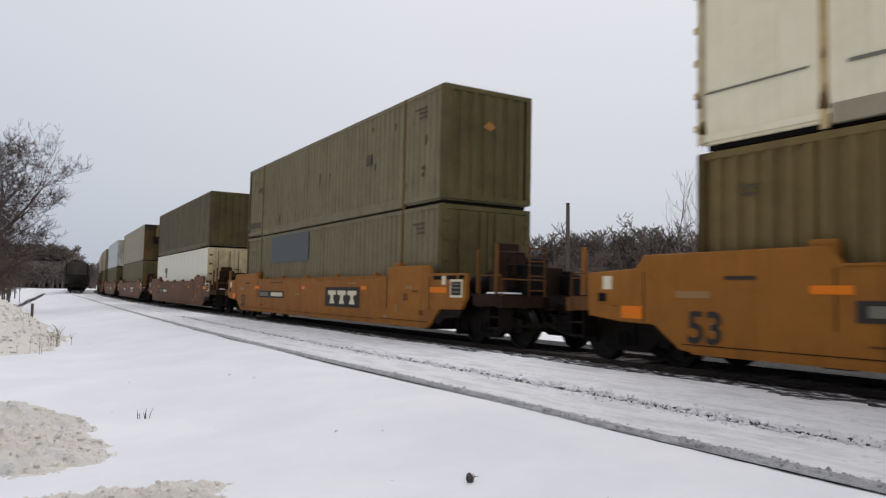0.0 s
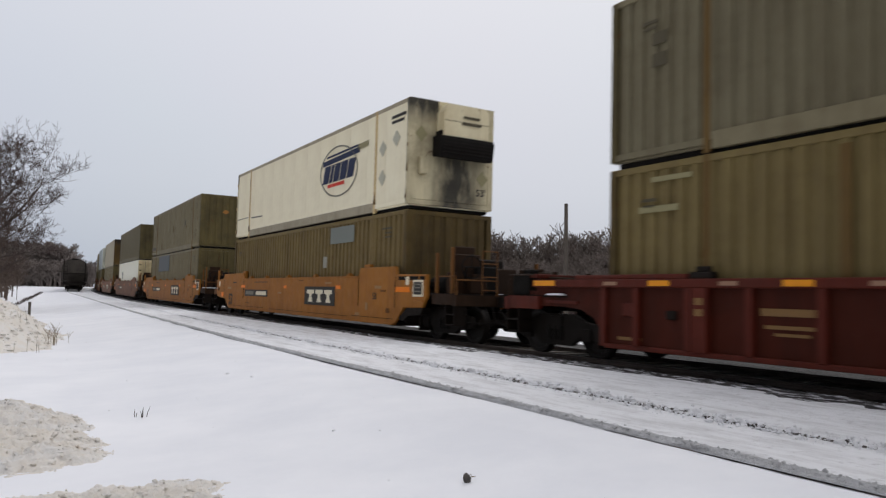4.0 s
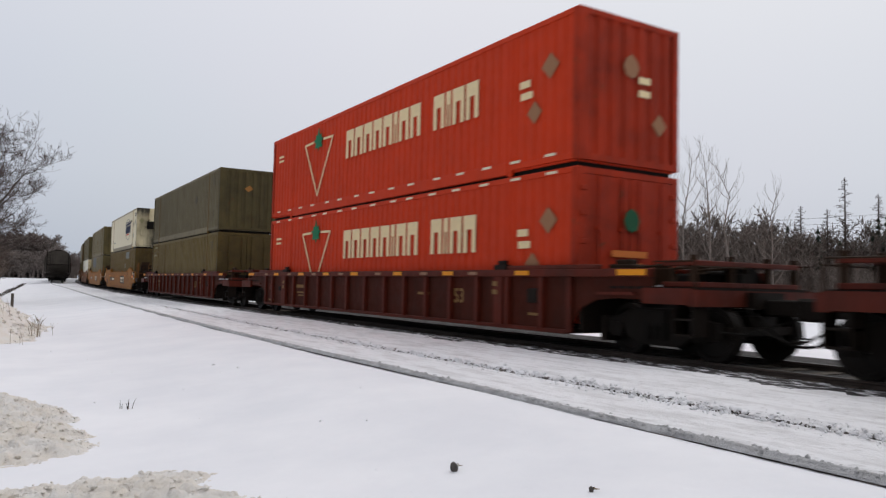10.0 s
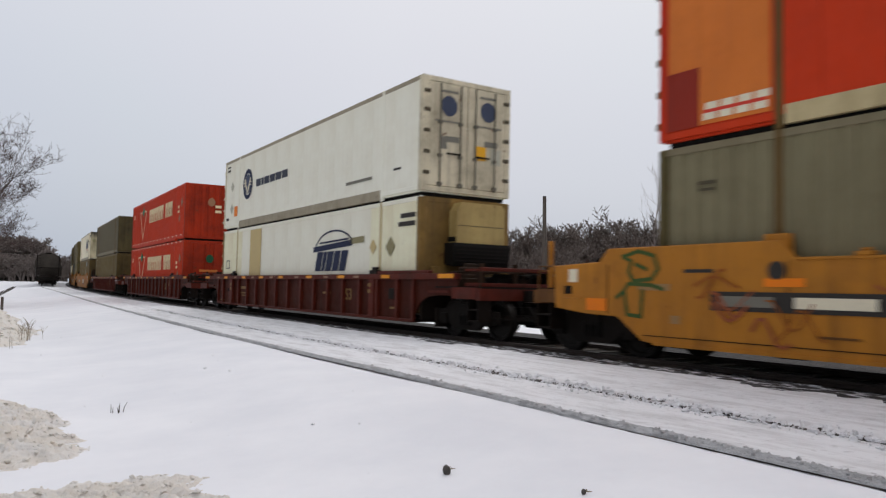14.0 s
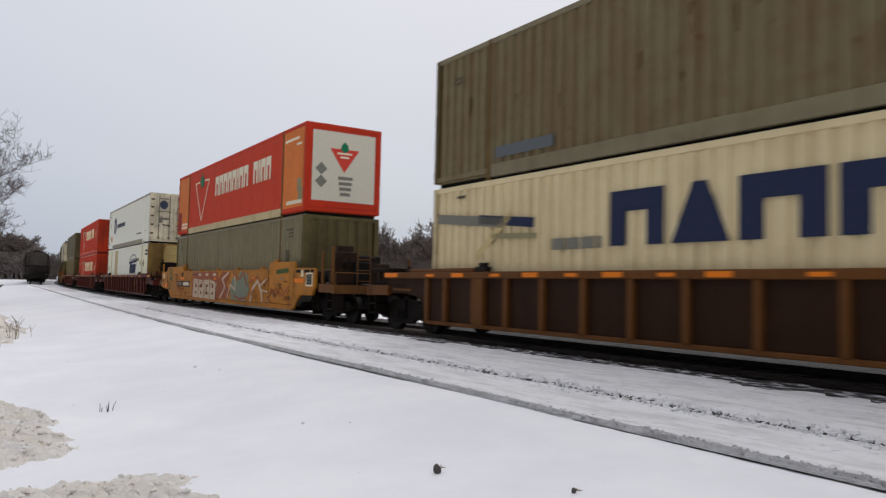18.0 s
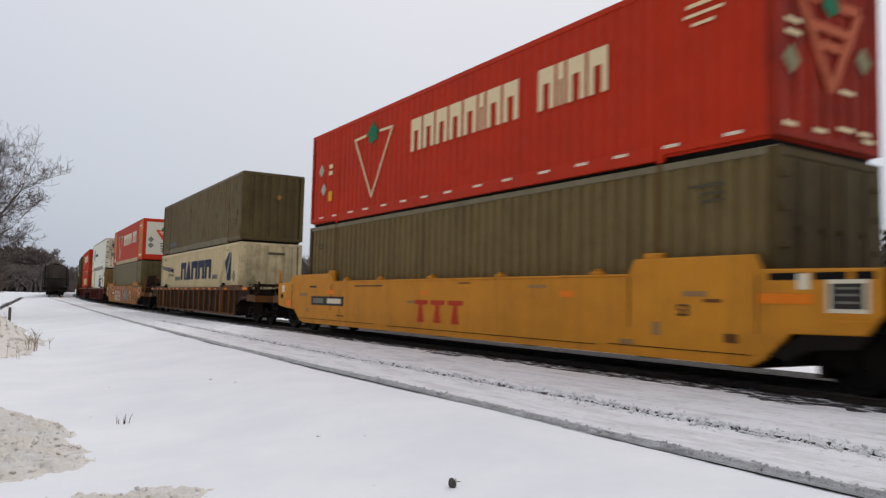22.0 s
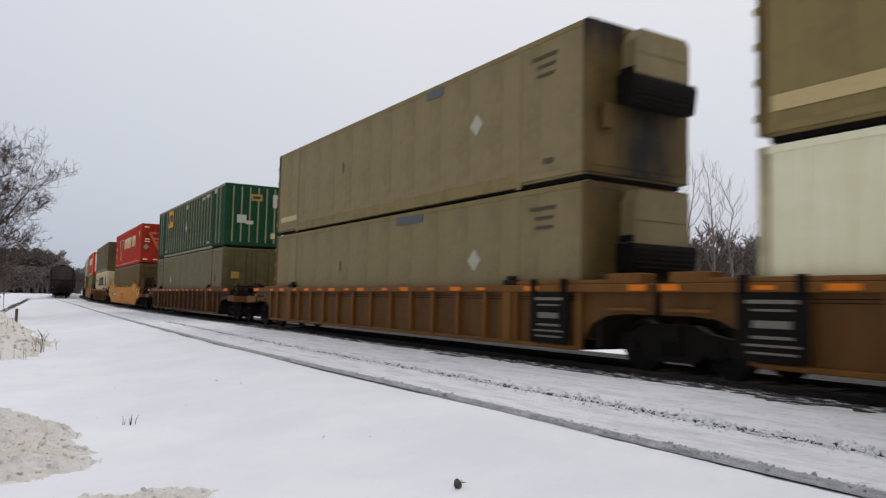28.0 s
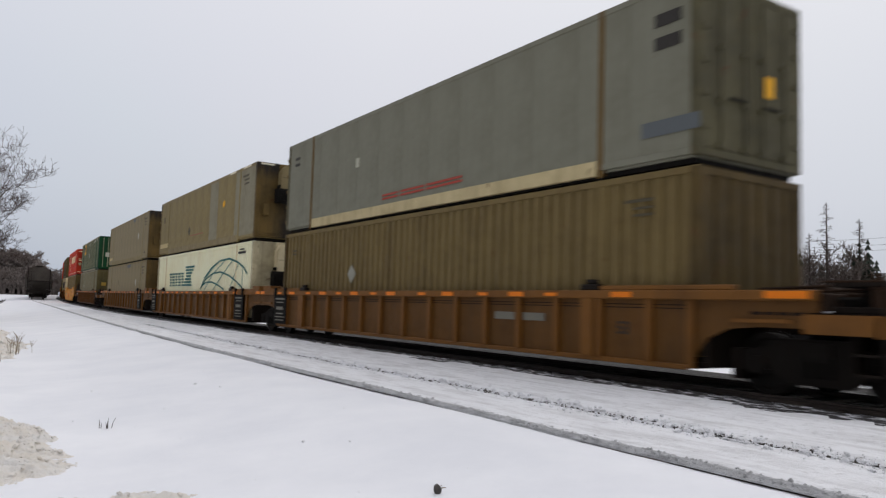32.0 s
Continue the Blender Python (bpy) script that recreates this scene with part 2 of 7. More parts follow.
def tube(bm, points, radii, sides=6):
    rings = []
    points = [Vector(p) for p in points]
    for i, p in enumerate(points):
        d = (points[min(i + 1, len(points) - 1)] - points[max(i - 1, 0)]).normalized()
        u = d.orthogonal().normalized()
        w = d.cross(u)
        rings.append([bm.verts.new(p + radii[i] * (math.cos(a) * u + math.sin(a) * w)) for a in (2 * math.pi * k / sides for k in range(sides))])
    for a, b in zip(rings, rings[1:]):
        for k in range(sides):
            bm.faces.new((a[k], a[(k + 1) % sides], b[(k + 1) % sides], b[k]))
    bm.faces.new(rings[0][::-1])
    bm.faces.new(rings[-1])
    return bm


def lathe_x(bm, profile, sides=20):
    """A turned body round the x axis: (x, radius) pairs."""
    rings = [[bm.verts.new((x, r * math.cos(2 * math.pi * k / sides), r * math.sin(2 * math.pi * k / sides))) for k in range(sides)] for x, r in profile]
    for a, b in zip(rings, rings[1:]):
        for k in range(sides):
            bm.faces.new((a[k], a[(k + 1) % sides], b[(k + 1) % sides], b[k]))
    bm.faces.new(rings[0][::-1])
    bm.faces.new(rings[-1])
    return bm


text_cache = {}


def text_mesh(words, size, mat):
    key = (words, size, mat.name)
    if key not in text_cache:
        cu = bpy.data.curves.new("lettering", "FONT")
        cu.body, cu.size, cu.extrude, cu.align_x, cu.offset = words, size, 0.003, "CENTER", size * 0.018
        ob = new("lettering", cu)
        bpy.context.view_layer.update()
        me = bpy.data.meshes.new_from_object(ob.evaluated_get(bpy.context.evaluated_depsgraph_get()))
        bpy.data.objects.remove(ob)
        me.materials.clear()
        me.materials.append(mat)
        text_cache[key] = me
    return text_cache[key]


def side_text(parent, words, size, mat, x, y, z):
    """Lettering on a side that faces -x, read towards -y."""
    m = Matrix(((0, 0, -1, x), (-1, 0, 0, y), (0, 1, 0, z), (0, 0, 0, 1)))
    return part("lettering", text_mesh(words, size, mat), mat, parent, at=m)


# ---------------------------------------------------------------- the two tracks
S1, BEND, MAIN_X = 9.3, 0.000763, 10.18


def rise(y):
    u = np.clip(np.asarray(y, float) - 10, 0, 200)
    return 2.46e-5 * u * u


def main_at(s):
    """Place and heading of the main track's centre, s metres along it."""
    u = max(s - S1, 0)
    th = BEND * u
    x = MAIN_X + (1 - math.cos(th)) / BEND
    y = min(s, S1) + math.sin(th) / BEND
    return x, y, float(rise(s)), th


def main_x(y):
    u = np.maximum(np.asarray(y, float) - S1, 0)
    return MAIN_X + 0.5 * BEND * u * u


NEAR_Y = np.array([-300, 3.6, 6, 8, 12, 16, 22, 28, 37, 55, 80, 115, 160, 220, 400], float)
NEAR_X = np.array([5.25, 5.20, 5.24, 5.30, 5.32, 5.39, 5.60, 5.86, 6.25, 7.12, 8.35, 9.75, 13.7, 21.6, 50], float)


def near_x(y):
    y = np.asarray(y, float)
    wide = 0.08 * np.maximum(np.abs(y), 12)
    return np.mean([np.interp(y + d * wide, NEAR_Y, NEAR_X) for d in np.linspace(-1, 1, 7)], axis=0)


def waves(x, y, seed, octaves=4, size=3.0):
    r = np.random.RandomState(seed)
    out = 0
    for o in range(octaves):
        for _ in range(3):
            a, p = r.uniform(0, 6.28), r.uniform(0, 6.28)
            k = 6.28 / (size / 2 ** o) * r.uniform(0.7, 1.3)
            out = out + np.sin(k * (x * math.cos(a) + y * math.sin(a)) + p) / 2 ** o / 3
    return out


def sweep(name, line, cross, ys, mats, index=None, kind="structure", label="", category="", ragged=0.0):
    """A strip along a track: cross is (offset, height) pairs, line gives the track's x."""
    xs = line(ys)
    zs = rise(ys)
    seed = len(name)
    rag = ragged * (waves(np.zeros_like(ys), np.asarray(ys, float), seed, 5, 2.5) + np.random.RandomState(seed).uniform(-0.5, 0.5, len(ys))) if ragged else np.zeros(len(ys))
    verts = [(x + o + q, y, z + h + 0.35 * q * (k % 3 - 1)) for x, y, z, q in zip(xs, ys, zs, rag) for k, (o, h) in enumerate(cross)]
    n = len(cross)
    faces = [(i * n + k, i * n + k + 1, (i + 1) * n + k + 1, (i + 1) * n + k) for i in range(len(ys) - 1) for k in range(n - 1)]
    me = bpy.data.meshes.new(name)
    me.from_pydata(verts, [], faces)
    for m in mats:
        me.materials.append(m)
    if index:
        me.polygons.foreach_set("material_index", [index[k] for i in range(len(ys) - 1) for k in range(n - 1)])
    me.update()
    return tagged(new(name, me), label, category, kind=kind)


TRACK_Y = np.concatenate([np.arange(-60, 60, 0.6), np.arange(60, 330, 5.0)])
RAIL_SHAPE = [(-0.07, -0.17), (-0.07, -0.155), (-0.012, -0.13), (-0.012, -0.04), (-0.036, -0.03), (-0.036, -0.004), (-0.03, 0), (0.03, 0), (0.036, -0.004),
              (0.036, -0.03), (0.012, -0.04), (0.012, -0.13), (0.07, -0.155), (0.07, -0.17)]
for gauge in (-0.7535, 0.7535):
    sweep("main_rail", main_x, [(o + gauge, h) for o, h in RAIL_SHAPE], TRACK_Y, (RAIL, RAIL_TOP), [0] * 6 + [1] + [0] * 6, label="worn steel running rail of the main track", category="rail")
    sweep("siding_rail", near_x, [(o + gauge, h - (0.05 if gauge < 0 else 0.058)) for o, h in RAIL_SHAPE], TRACK_Y, (RAIL, RAIL), None, label="rusty snow-bound rail of the siding", category="rail")

# snow sheet out to the horizon
GX = np.concatenate([[-1500, -600, -250, -120, -70, -45], np.arange(-30, -4, 1.5), np.arange(-4, 16, 0.125), np.arange(16, 40, 1.5), [45, 60, 80, 120, 250, 600, 1500]])
GY = np.concatenate([[-400, -150, -70], np.arange(-40, 2, 2.0), np.arange(2, 30, 0.2), np.arange(30, 80, 1.0), np.arange(80, 330, 6), [360, 450, 700, 1500]])
gx, gy = np.meshgrid(GX, GY)


def step(v, a, b):
    t = np.clip((v - a) / (b - a), 0, 1)
    return t * t * (3 - 2 * t)


def ground_z(x, y):
    d1, d2 = x - near_x(y), x - main_x(y)
    z = -0.02 - 0.30 * step(-d1, 0.9, 4.5)
    z = z + 0.009 * waves(x, y, 3) * step(-d1, 0.95, 1.6)
    z = z - 0.018 * np.exp(-((d1 + 0.80) / 0.03) ** 2)
    z = np.where(d1 > -0.62, -0.035 + 0.012 * waves(x, y, 5, 4, 1.2), z)
    z = z - 0.05 * np.exp(-((d1 - 0.62) / 0.07) ** 2) * (0.6 + 0.4 * waves(x, y * 0.5, 8, 3, 1.0))
    z = np.where(d2 > -2.4, -0.08 - 0.10 * step(d2, -2.4, -1.2) + 0.03 * step(d2, 3.0, 3.5) - 0.25 * step(d2, 3.4, 6.0) + 0.01 * waves(x, y, 9), z)
    return z + rise(y)


gz = ground_z(gx, gy)
ny, nx = gx.shape
idx = np.arange(ny * nx).reshape(ny, nx)
me = bpy.data.meshes.new("ground")
me.from_pydata(np.stack([gx, gy, gz], -1).reshape(-1, 3).tolist(), [], np.stack([idx[:-1, :-1], idx[:-1, 1:], idx[1:, 1:], idx[1:, :-1]], -1).reshape(-1, 4).tolist())
me.materials.append(SNOW)
me.polygons.foreach_set("use_smooth", [True] * len(me.polygons))
tagged(new("ground", me), "smooth white snow covering the open ground", "snow", kind="structure")

# packed snow between the tracks, ballast under the main track
n_strip = 14
strip_y = np.concatenate([np.arange(-40, 0, 0.6), np.arange(0, 30, 0.12), np.arange(30, 60, 0.4), np.arange(60, 320, 5.0)])
a, b = near_x(strip_y) + 0.70, main_x(strip_y) - 1.75
vs, fs = [], []
for i, y in enumerate(strip_y):
    for k in range(n_strip):
        x = a[i] + (b[i] - a[i]) * k / (n_strip - 1)
        edge = -0.03 if k in (0, n_strip - 1) else 0.0
        vs.append((x, y, -0.012 + edge + float(rise(y)) + 0.012 * math.sin(1.7 * k + 0.45 * y) * math.sin(0.31 * y + 0.9 * k)))
for i in range(len(strip_y) - 1):
    for k in range(n_strip - 1):
        fs.append((i * n_strip + k, i * n_strip + k + 1, (i + 1) * n_strip + k + 1, (i + 1) * n_strip + k))
me = bpy.data.meshes.new("packed_snow")
me.from_pydata(vs, [], fs)
me.materials.append(TRACK_SNOW)
tagged(new("packed_snow", me), "grey wind-packed snow between the two tracks", "snow", kind="structure")
# the grey paints in the shade on the ridge's sloping face
EDGE_SNOW = ground_material("grey_snow_edge", (0.46, 0.46, 0.465), (0.70, 0.70, 0.71), 7.0, 0.38, 0.72, (2, 0.7, 1), 30, 1.0)
sweep("snow_edge", near_x, [(-0.792, -0.020), (-0.783, 0.0), (-0.768, 0.013), (-0.745, 0.021), (-0.70, 0.022), (-0.68, 0.012)], strip_y, (EDGE_SNOW,), label="grey icy ridge of snow along the buried rail", category="snow", ragged=0.024)
# flat dark strip paints the shadow gap at the ridge's foot
sweep("rail_groove", near_x, [(-0.803, -0.024), (-0.797, -0.020), (-0.790, -0.020)], strip_y, (RAIL,), label="thin dark groove beside the buried rail", category="groove", ragged=0.014)
sweep("siding_snow", near_x, [(-0.72, 0.017), (-0.66, 0.024), (-0.48, 0.016), (-0.2, 0.0), (0.2, -0.006), (0.48, -0.010), (0.57, -0.045)], strip_y, (TRACK_SNOW,), label="packed snow between the rails of the siding", category="snow", ragged=0.02)
sweep("ballast_shoulder", main_x, [(-2.25, -0.04), (-1.95, -0.006), (-1.7, -0.004), (-1.45, -0.03), (-1.2, -0.06), (-0.86, -0.09)], strip_y, (BALLAST_EDGE,), label="dark ballast shoulder half hidden by blown snow", category="ballast", ragged=0.05)
sweep("ballast", main_x, [(-0.87, -0.10), (0.87, -0.10), (3.05, -0.115), (3.3, -0.17)], strip_y, (BALLAST,), label="dark ballast of the main track", category="ballast")
tie_me = mesh_of("tie", box(bmesh.new(), -1.3, 1.3, -0.11, 0.11, -0.2, -0.085), WOOD)
ties = thing("track_ties", "dark creosoted wooden ties under the main track", "tie", kind="structure")
for i in range(90):
    x, y, z, th = main_at(-6 + 0.53 * i)
    part("tie", tie_me, WOOD, ties, at=pose(x, y, z, 0, 0, -math.degrees(th)))


def lump_field(name, count, centre, size, mat, seed, detail=1, label="", category="", flat=0.7, rough=0.45, smooth=False):
    """Many small broken lumps in one mesh; centre(r, n) gives n places and scales."""
    r = np.random.RandomState(seed)
    tmp = bmesh.new()
    bmesh.ops.create_icosphere(tmp, subdivisions=detail, radius=1)
    base = np.array([v.co[:] for v in tmp.verts])
    tris = np.array([[v.index for v in f.verts] for f in tmp.faces])
    tmp.free()
    p, k = centre(r, count)
    v = base[None] * (1 + rough * r.uniform(-1, 1, (count, len(base), 1)))
    v = v * (size * k[:, None] * r.uniform(0.5, 1.4, (count, 3)) * (1, 1, flat))[:, None, :]
    turn = 1.7 * np.arange(count)[:, None]
    c, s = np.cos(turn), np.sin(turn)
    vs = np.stack([v[:, :, 0] * c - v[:, :, 1] * s, v[:, :, 0] * s + v[:, :, 1] * c, v[:, :, 2]], 2) + p[:, None, :]
    fs = tris[None] + (np.arange(count) * len(base))[:, None, None]
    me = bpy.data.meshes.new(name)
    me.from_pydata(vs.reshape(-1, 3).tolist(), [], fs.reshape(-1, 3).tolist())
    me.materials.append(mat)
    if smooth:
        me.polygons.foreach_set("use_smooth", [True] * len(me.polygons))
    return tagged(new(name, me), label, category, kind="stuff")


def stone_place(r, n):
    y = 1.2 + 30 * r.uniform(size=n) ** 1.6
    wander = np.where(r.uniform(size=n) < 0.35, 0.05 * np.sin(1.3 * y) + 0.03 * np.sin(3.7 * y + 1) - 0.12 * r.uniform(size=n), 0)
    x = near_x(y) + 0.60 + 0.045 * r.normal(size=n) + wander
    return np.stack([x, y, rise(y) - 0.022], 1), 0.35 + r.uniform(size=n) ** 4 * 1.6


lump_field("ballast_stones", 3200, stone_place, 0.0155, STONE, 11, 1, "dark ballast stones showing through the snow by the rail", "stone")


def crust_place(r, n):
    p, k = stone_place(r, n)
    p[:, 0] += -0.03 + 0.13 * r.normal(size=n)
    p[:, 2] += 0.022
    return p, k


lump_field("snow_crust", 4200, crust_place, 0.016, TRACK_SNOW, 12, 1, "broken crust of snow along the buried rail", "snow")


def ridge_place(r, n):
    y = 1.2 + 24 * r.uniform(size=n) ** 1.6
    return np.stack([near_x(y) - 0.735 + 0.03 * r.normal(size=n), y, rise(y) + 0.018], 1), 0.3 + r.uniform(size=n) ** 3


lump_field("ridge_crumbs", 2600, ridge_place, 0.016, EDGE_SNOW, 13, 1, "grey crumbs of ice along the ridge of snow", "ice")


# ---------------------------------------------------------------- well cars
OLIVE_TAPE = flat_paint("scuffed_pale_tape", (150, 120, 104))
cache = {}


def cached(key, build, *mats):
    k = (key, *[m.name for m in mats])
    if k not in cache:
        cache[k] = mesh_of(key, build(), *mats)
    return cache[k]


def wheelset_mesh():
    bm = bmesh.new()
    lathe_x(bm, [(-1.06, 0.07), (-0.95, 0.085), (-0.78, 0.085), (-0.775, 0.12), (-0.77, 0.33), (-0.79, 0.35), (-0.79, 0.42), (-0.70, 0.425), (-0.69, 0.45), (-0.66, 0.45), (-0.66, 0.34),
                 (-0.69, 0.30), (-0.66, 0.12), (-0.6, 0.085), (0.6, 0.085), (0.66, 0.12), (0.69, 0.30), (0.66, 0.34), (0.66, 0.45), (0.69, 0.45), (0.70, 0.425), (0.79, 0.42),
                 (0.79, 0.35), (0.77, 0.33), (0.775, 0.12), (0.78, 0.085), (0.95, 0.085), (1.06, 0.07)], 24)
    for k in range(3):
        a = 2 * math.pi * k / 3
        for x in (-1.08, 1.06):
            box(bm, x, x + 0.02, 0.045 * math.cos(a) - 0.012, 0.045 * math.cos(a) + 0.012, 0.045 * math.sin(a) - 0.012, 0.045 * math.sin(a) + 0.012)
    return bm


def side_frame_mesh(x):
    out = [(-1.13, 0.36), (-1.10, 0.60), (-0.72, 0.66), (-0.45, 0.78), (0.45, 0.78), (0.72, 0.66), (1.10, 0.60), (1.13, 0.36), (0.98, 0.33), (0.98, 0.46), (0.70, 0.46), (0.66, 0.36), (0.42, 0.20),
           (-0.42, 0.20), (-0.66, 0.36), (-0.70, 0.46), (-0.98, 0.46), (-0.98, 0.33)]
    bm = slab(out, x - 0.06, x + 0.06)
    s = 1 if x > 0 else -1
    for y in (-0.84, 0.84):
        box(bm, x + s * 0.05 - 0.04, x + s * 0.05 + 0.04, y - 0.12, y + 0.12, 0.30, 0.53)
    return bm


def spring_mesh():
    return tube(bmesh.new(), [(0, 0, 0.30), (0, 0, 0.34), (0, 0, 0.56)], [0.065, 0.07, 0.065], 8)


wheelsets = []


def truck(parent, y, name="truck"):
    t = new(name)
    t.empty_display_size = 0.2
    t.parent = parent
    t.matrix_basis = pose(0, y, 0)
    for x in (-1.0, 1.0):
        part("side_frame", cached("side_frame" + str(x), lambda: side_frame_mesh(x), STEEL), None, t)
        for dy in (-0.16, 0.0, 0.16):
            part("spring", cached("spring", spring_mesh, BLACK), None, t, at=pose(1.05 * x, dy, 0))
    part("bolster", cached("bolster", lambda: boxes((-1.1, 1.1, -0.19, 0.19, 0.50, 0.74), (-0.3, 0.3, -0.3, 0.3, 0.66, 0.84), (-0.9, 0.9, -0.42, -0.34, 0.42, 0.52), (-0.9, 0.9, 0.34, 0.42, 0.42, 0.52)), STEEL), None, t)
    for dy in (-0.84, 0.84):
        part("wheelset", cached("wheelset", wheelset_mesh, WHEEL), None, t, at=pose(0, dy, 0.42))
    return t


def coupler(parent, y, mat):
    s = 1 if y > 0 else -1
    def knuckle():
        bm = boxes((-0.13, 0.13, min(0, s * 0.75), max(0, s * 0.75), 0.72, 0.96), bevel=0.02)
        box(bm, -0.19, 0.12, min(s * 0.62, s * 0.92), max(s * 0.62, s * 0.92), 0.66, 0.99, bevel=0.04)
        box(bm, 0.06, 0.19, min(s * 0.55, s * 0.8), max(s * 0.55, s * 0.8), 0.68, 0.97, bevel=0.03)
        return bm
    c = part("coupler", cached("coupler%d" % s, knuckle, STEEL), None, parent, "rusty cast knuckle coupler", at=pose(0, y, 0))
    hose = tube(bmesh.new(), [(-0.35, y, 0.75), (-0.36, y + s * 0.25, 0.52), (-0.33, y + s * 0.5, 0.33), (-0.28, y + s * 0.75, 0.30)], [0.022] * 4, 6)
    part("brake_hose", hose, BLACK, parent)
    lever = tube(bmesh.new(), [(-1.40, y + s * 0.10, 0.80), (-1.38, y + s * 0.16, 0.50), (-0.9, y + s * 0.22, 0.46), (-0.25, y + s * 0.30, 0.60), (0, y + s * 0.42, 0.66)], [0.014] * 5, 5)
    part("uncoupling_lever", lever, BLACK, parent)
    part("hose_hanger", tube(bmesh.new(), [(-0.62, y + s * 0.05, 0.84), (-0.64, y + s * 0.2, 0.55), (-0.5, y + s * 0.6, 0.36), (-0.35, y + s * 0.85, 0.40)], [0.018] * 4, 5), BLACK, parent)
    return c


DARK_END = paint("black_brown_end", (34, 27, 23), (22, 19, 17), 0.6, 0.25, 0.75, 0.8)


def end_works(car, s, mat, dark, tall):
    """Platform, sill, rails and brake gear beyond the well, at the end s (+1 or -1)."""
    def ys(a, b):
        return (min(s * a, s * b), max(s * a, s * b))
    sill_mat = END_DIRT if mat.name.startswith(("orange", "faded")) and s < 0 else GRIMED if mat.name.startswith(("orange", "yellow", "golden")) else mat
    part("bulkhead", boxes((-1.34, 1.34, *ys(8.22, 8.30), 0.34, 1.34), (-1.30, 1.30, *ys(8.30, 8.55), 0.95, 1.30)), dark, car)
    part("centre_sill", boxes((-0.36, 0.36, *ys(8.3, 10.95), 0.82, 1.06), (-0.5, 0.5, *ys(9.45, 9.95), 0.84, 1.12)), dark, car)
    part("end_sill", boxes((-1.46, 1.46, *ys(10.62, 10.80), 0.84, 1.08), (-1.46, -1.36, *ys(9.75, 10.7), 0.86, 1.10), (1.36, 1.46, *ys(9.75, 10.7), 0.86, 1.10)), sill_mat, car)
    deck = bmesh.new()
    for k in range(9):
        y = 9.0 + 0.19 * k
        box(deck, -1.40, 1.40, *ys(y, y + 0.14), 1.08, 1.12)
    part("walkway", deck, dark, car, "snow-dusted grating walkway")
    for x in (-1.42, 1.42):
        part("grab_rail", tube(bmesh.new(), [(x, s * 10.7, 1.05), (x, s * 10.7, 1.50), (x, s * 9.95, 1.50), (x, s * 9.95, 1.10)], [0.016] * 4, 5), GRIMED if tall else END_DIRT, car)
    part("grab_rail", tube(bmesh.new(), [(-1.40, s * 10.74, 1.08), (-1.40, s * 10.74, 1.42), (-0.3, s * 10.74, 1.42), (-0.3, s * 10.74, 1.08)], [0.016] * 4, 5), GRIMED if tall else END_DIRT, car)
    stepm = boxes((-1.46, -1.12, *ys(10.35, 10.37), 0.42, 0.86), (-1.46, -1.12, *ys(10.70, 10.72), 0.42, 0.86), (-1.46, -1.12, *ys(10.35, 10.72), 0.40, 0.43), (-1.46, -1.12, *ys(10.35, 10.72), 0.63, 0.66))
    part("step", stepm, dark, car)
    coupler(car, s * 10.95, mat)
    r = random.Random(round(s * 3) + len(bpy.data.objects))
    for k in range(4):
        x, y, w, d = r.uniform(-1.2, 1.1), r.uniform(9.1, 10.5), r.uniform(0.12, 0.4), r.uniform(0.08, 0.25)
        part("snow_patch", slab([(s * y - d, 1.12), (s * y + d, 1.12), (s * y + 0.6 * d, 1.15), (s * y - 0.5 * d, 1.155)], x - w, x + w), SNOW, car)
    if tall:
        for x, y0, top in ((-1.36, 9.75, 2.05), (-1.36, 10.42, 2.15), (1.3, 10.05, 1.9)) if s < 0 else ((-1.36, 10.42, 1.95), (1.3, 10.05, 1.7)):
            part("stanchion", boxes((x - 0.035, x + 0.035, *ys(y0, y0 + 0.075), 1.08, top), bevel=0.01), mat if s > 0 and not mat.name.startswith("faded") else GRIMED, car)
    for k in range(7 if tall else 5):
        x, y, w, d, h = r.uniform(-1.15, 1.0), r.uniform(8.8, 10.55), r.uniform(0.08, 0.3), r.uniform(0.08, 0.28), r.uniform(0.16, 0.45)
        part("brake_gear", boxes((x - w, x + w, *ys(y - d, y + d), 1.118, 1.118 + h), (x - 0.6 * w, x + 0.5 * w, *ys(y - 0.7 * d, y + 0.6 * d), 1.1 + h, 1.2 + h), bevel=0.02), (END_DIRT, BLACK)[k % 2], car)
    if not tall:
        for z0, z1 in ((1.12, 1.20), (1.44, 1.52)):
            part("gear_rack", boxes((-1.30, 1.25, *ys(10.0, 10.62), z0, z1), bevel=0.01), mat if mat.name.startswith("oxide") else DARK_END, car)
        for x in (-1.25, -0.4, 0.5, 1.2):
            part("rack_leg", boxes((x - 0.04, x + 0.04, *ys(10.5, 10.6), 1.08, 1.60), bevel=0.008), END_DIRT, car)
    for k in range(3):
        x, y = -1.1 + 0.8 * k, r.uniform(8.8, 9.3)
        part("brake_pipe", tube(bmesh.new(), [(x, s * y, 1.1), (x, s * y, 1.42), (x + 0.12, s * (y + 0.9), 1.46), (x + 0.1, s * (y + 1.1), 1.12)], [0.025] * 4, 6), END_DIRT, car)
    part("brake_beam", boxes((-1.1, 1.1, *ys(8.50, 8.62), 0.20, 0.62), (-0.9, 0.9, *ys(10.82, 10.90), 0.42, 0.54), (-0.22, 0.22, *ys(8.6, 10.9), 0.55, 0.70)), DARK_END, car)
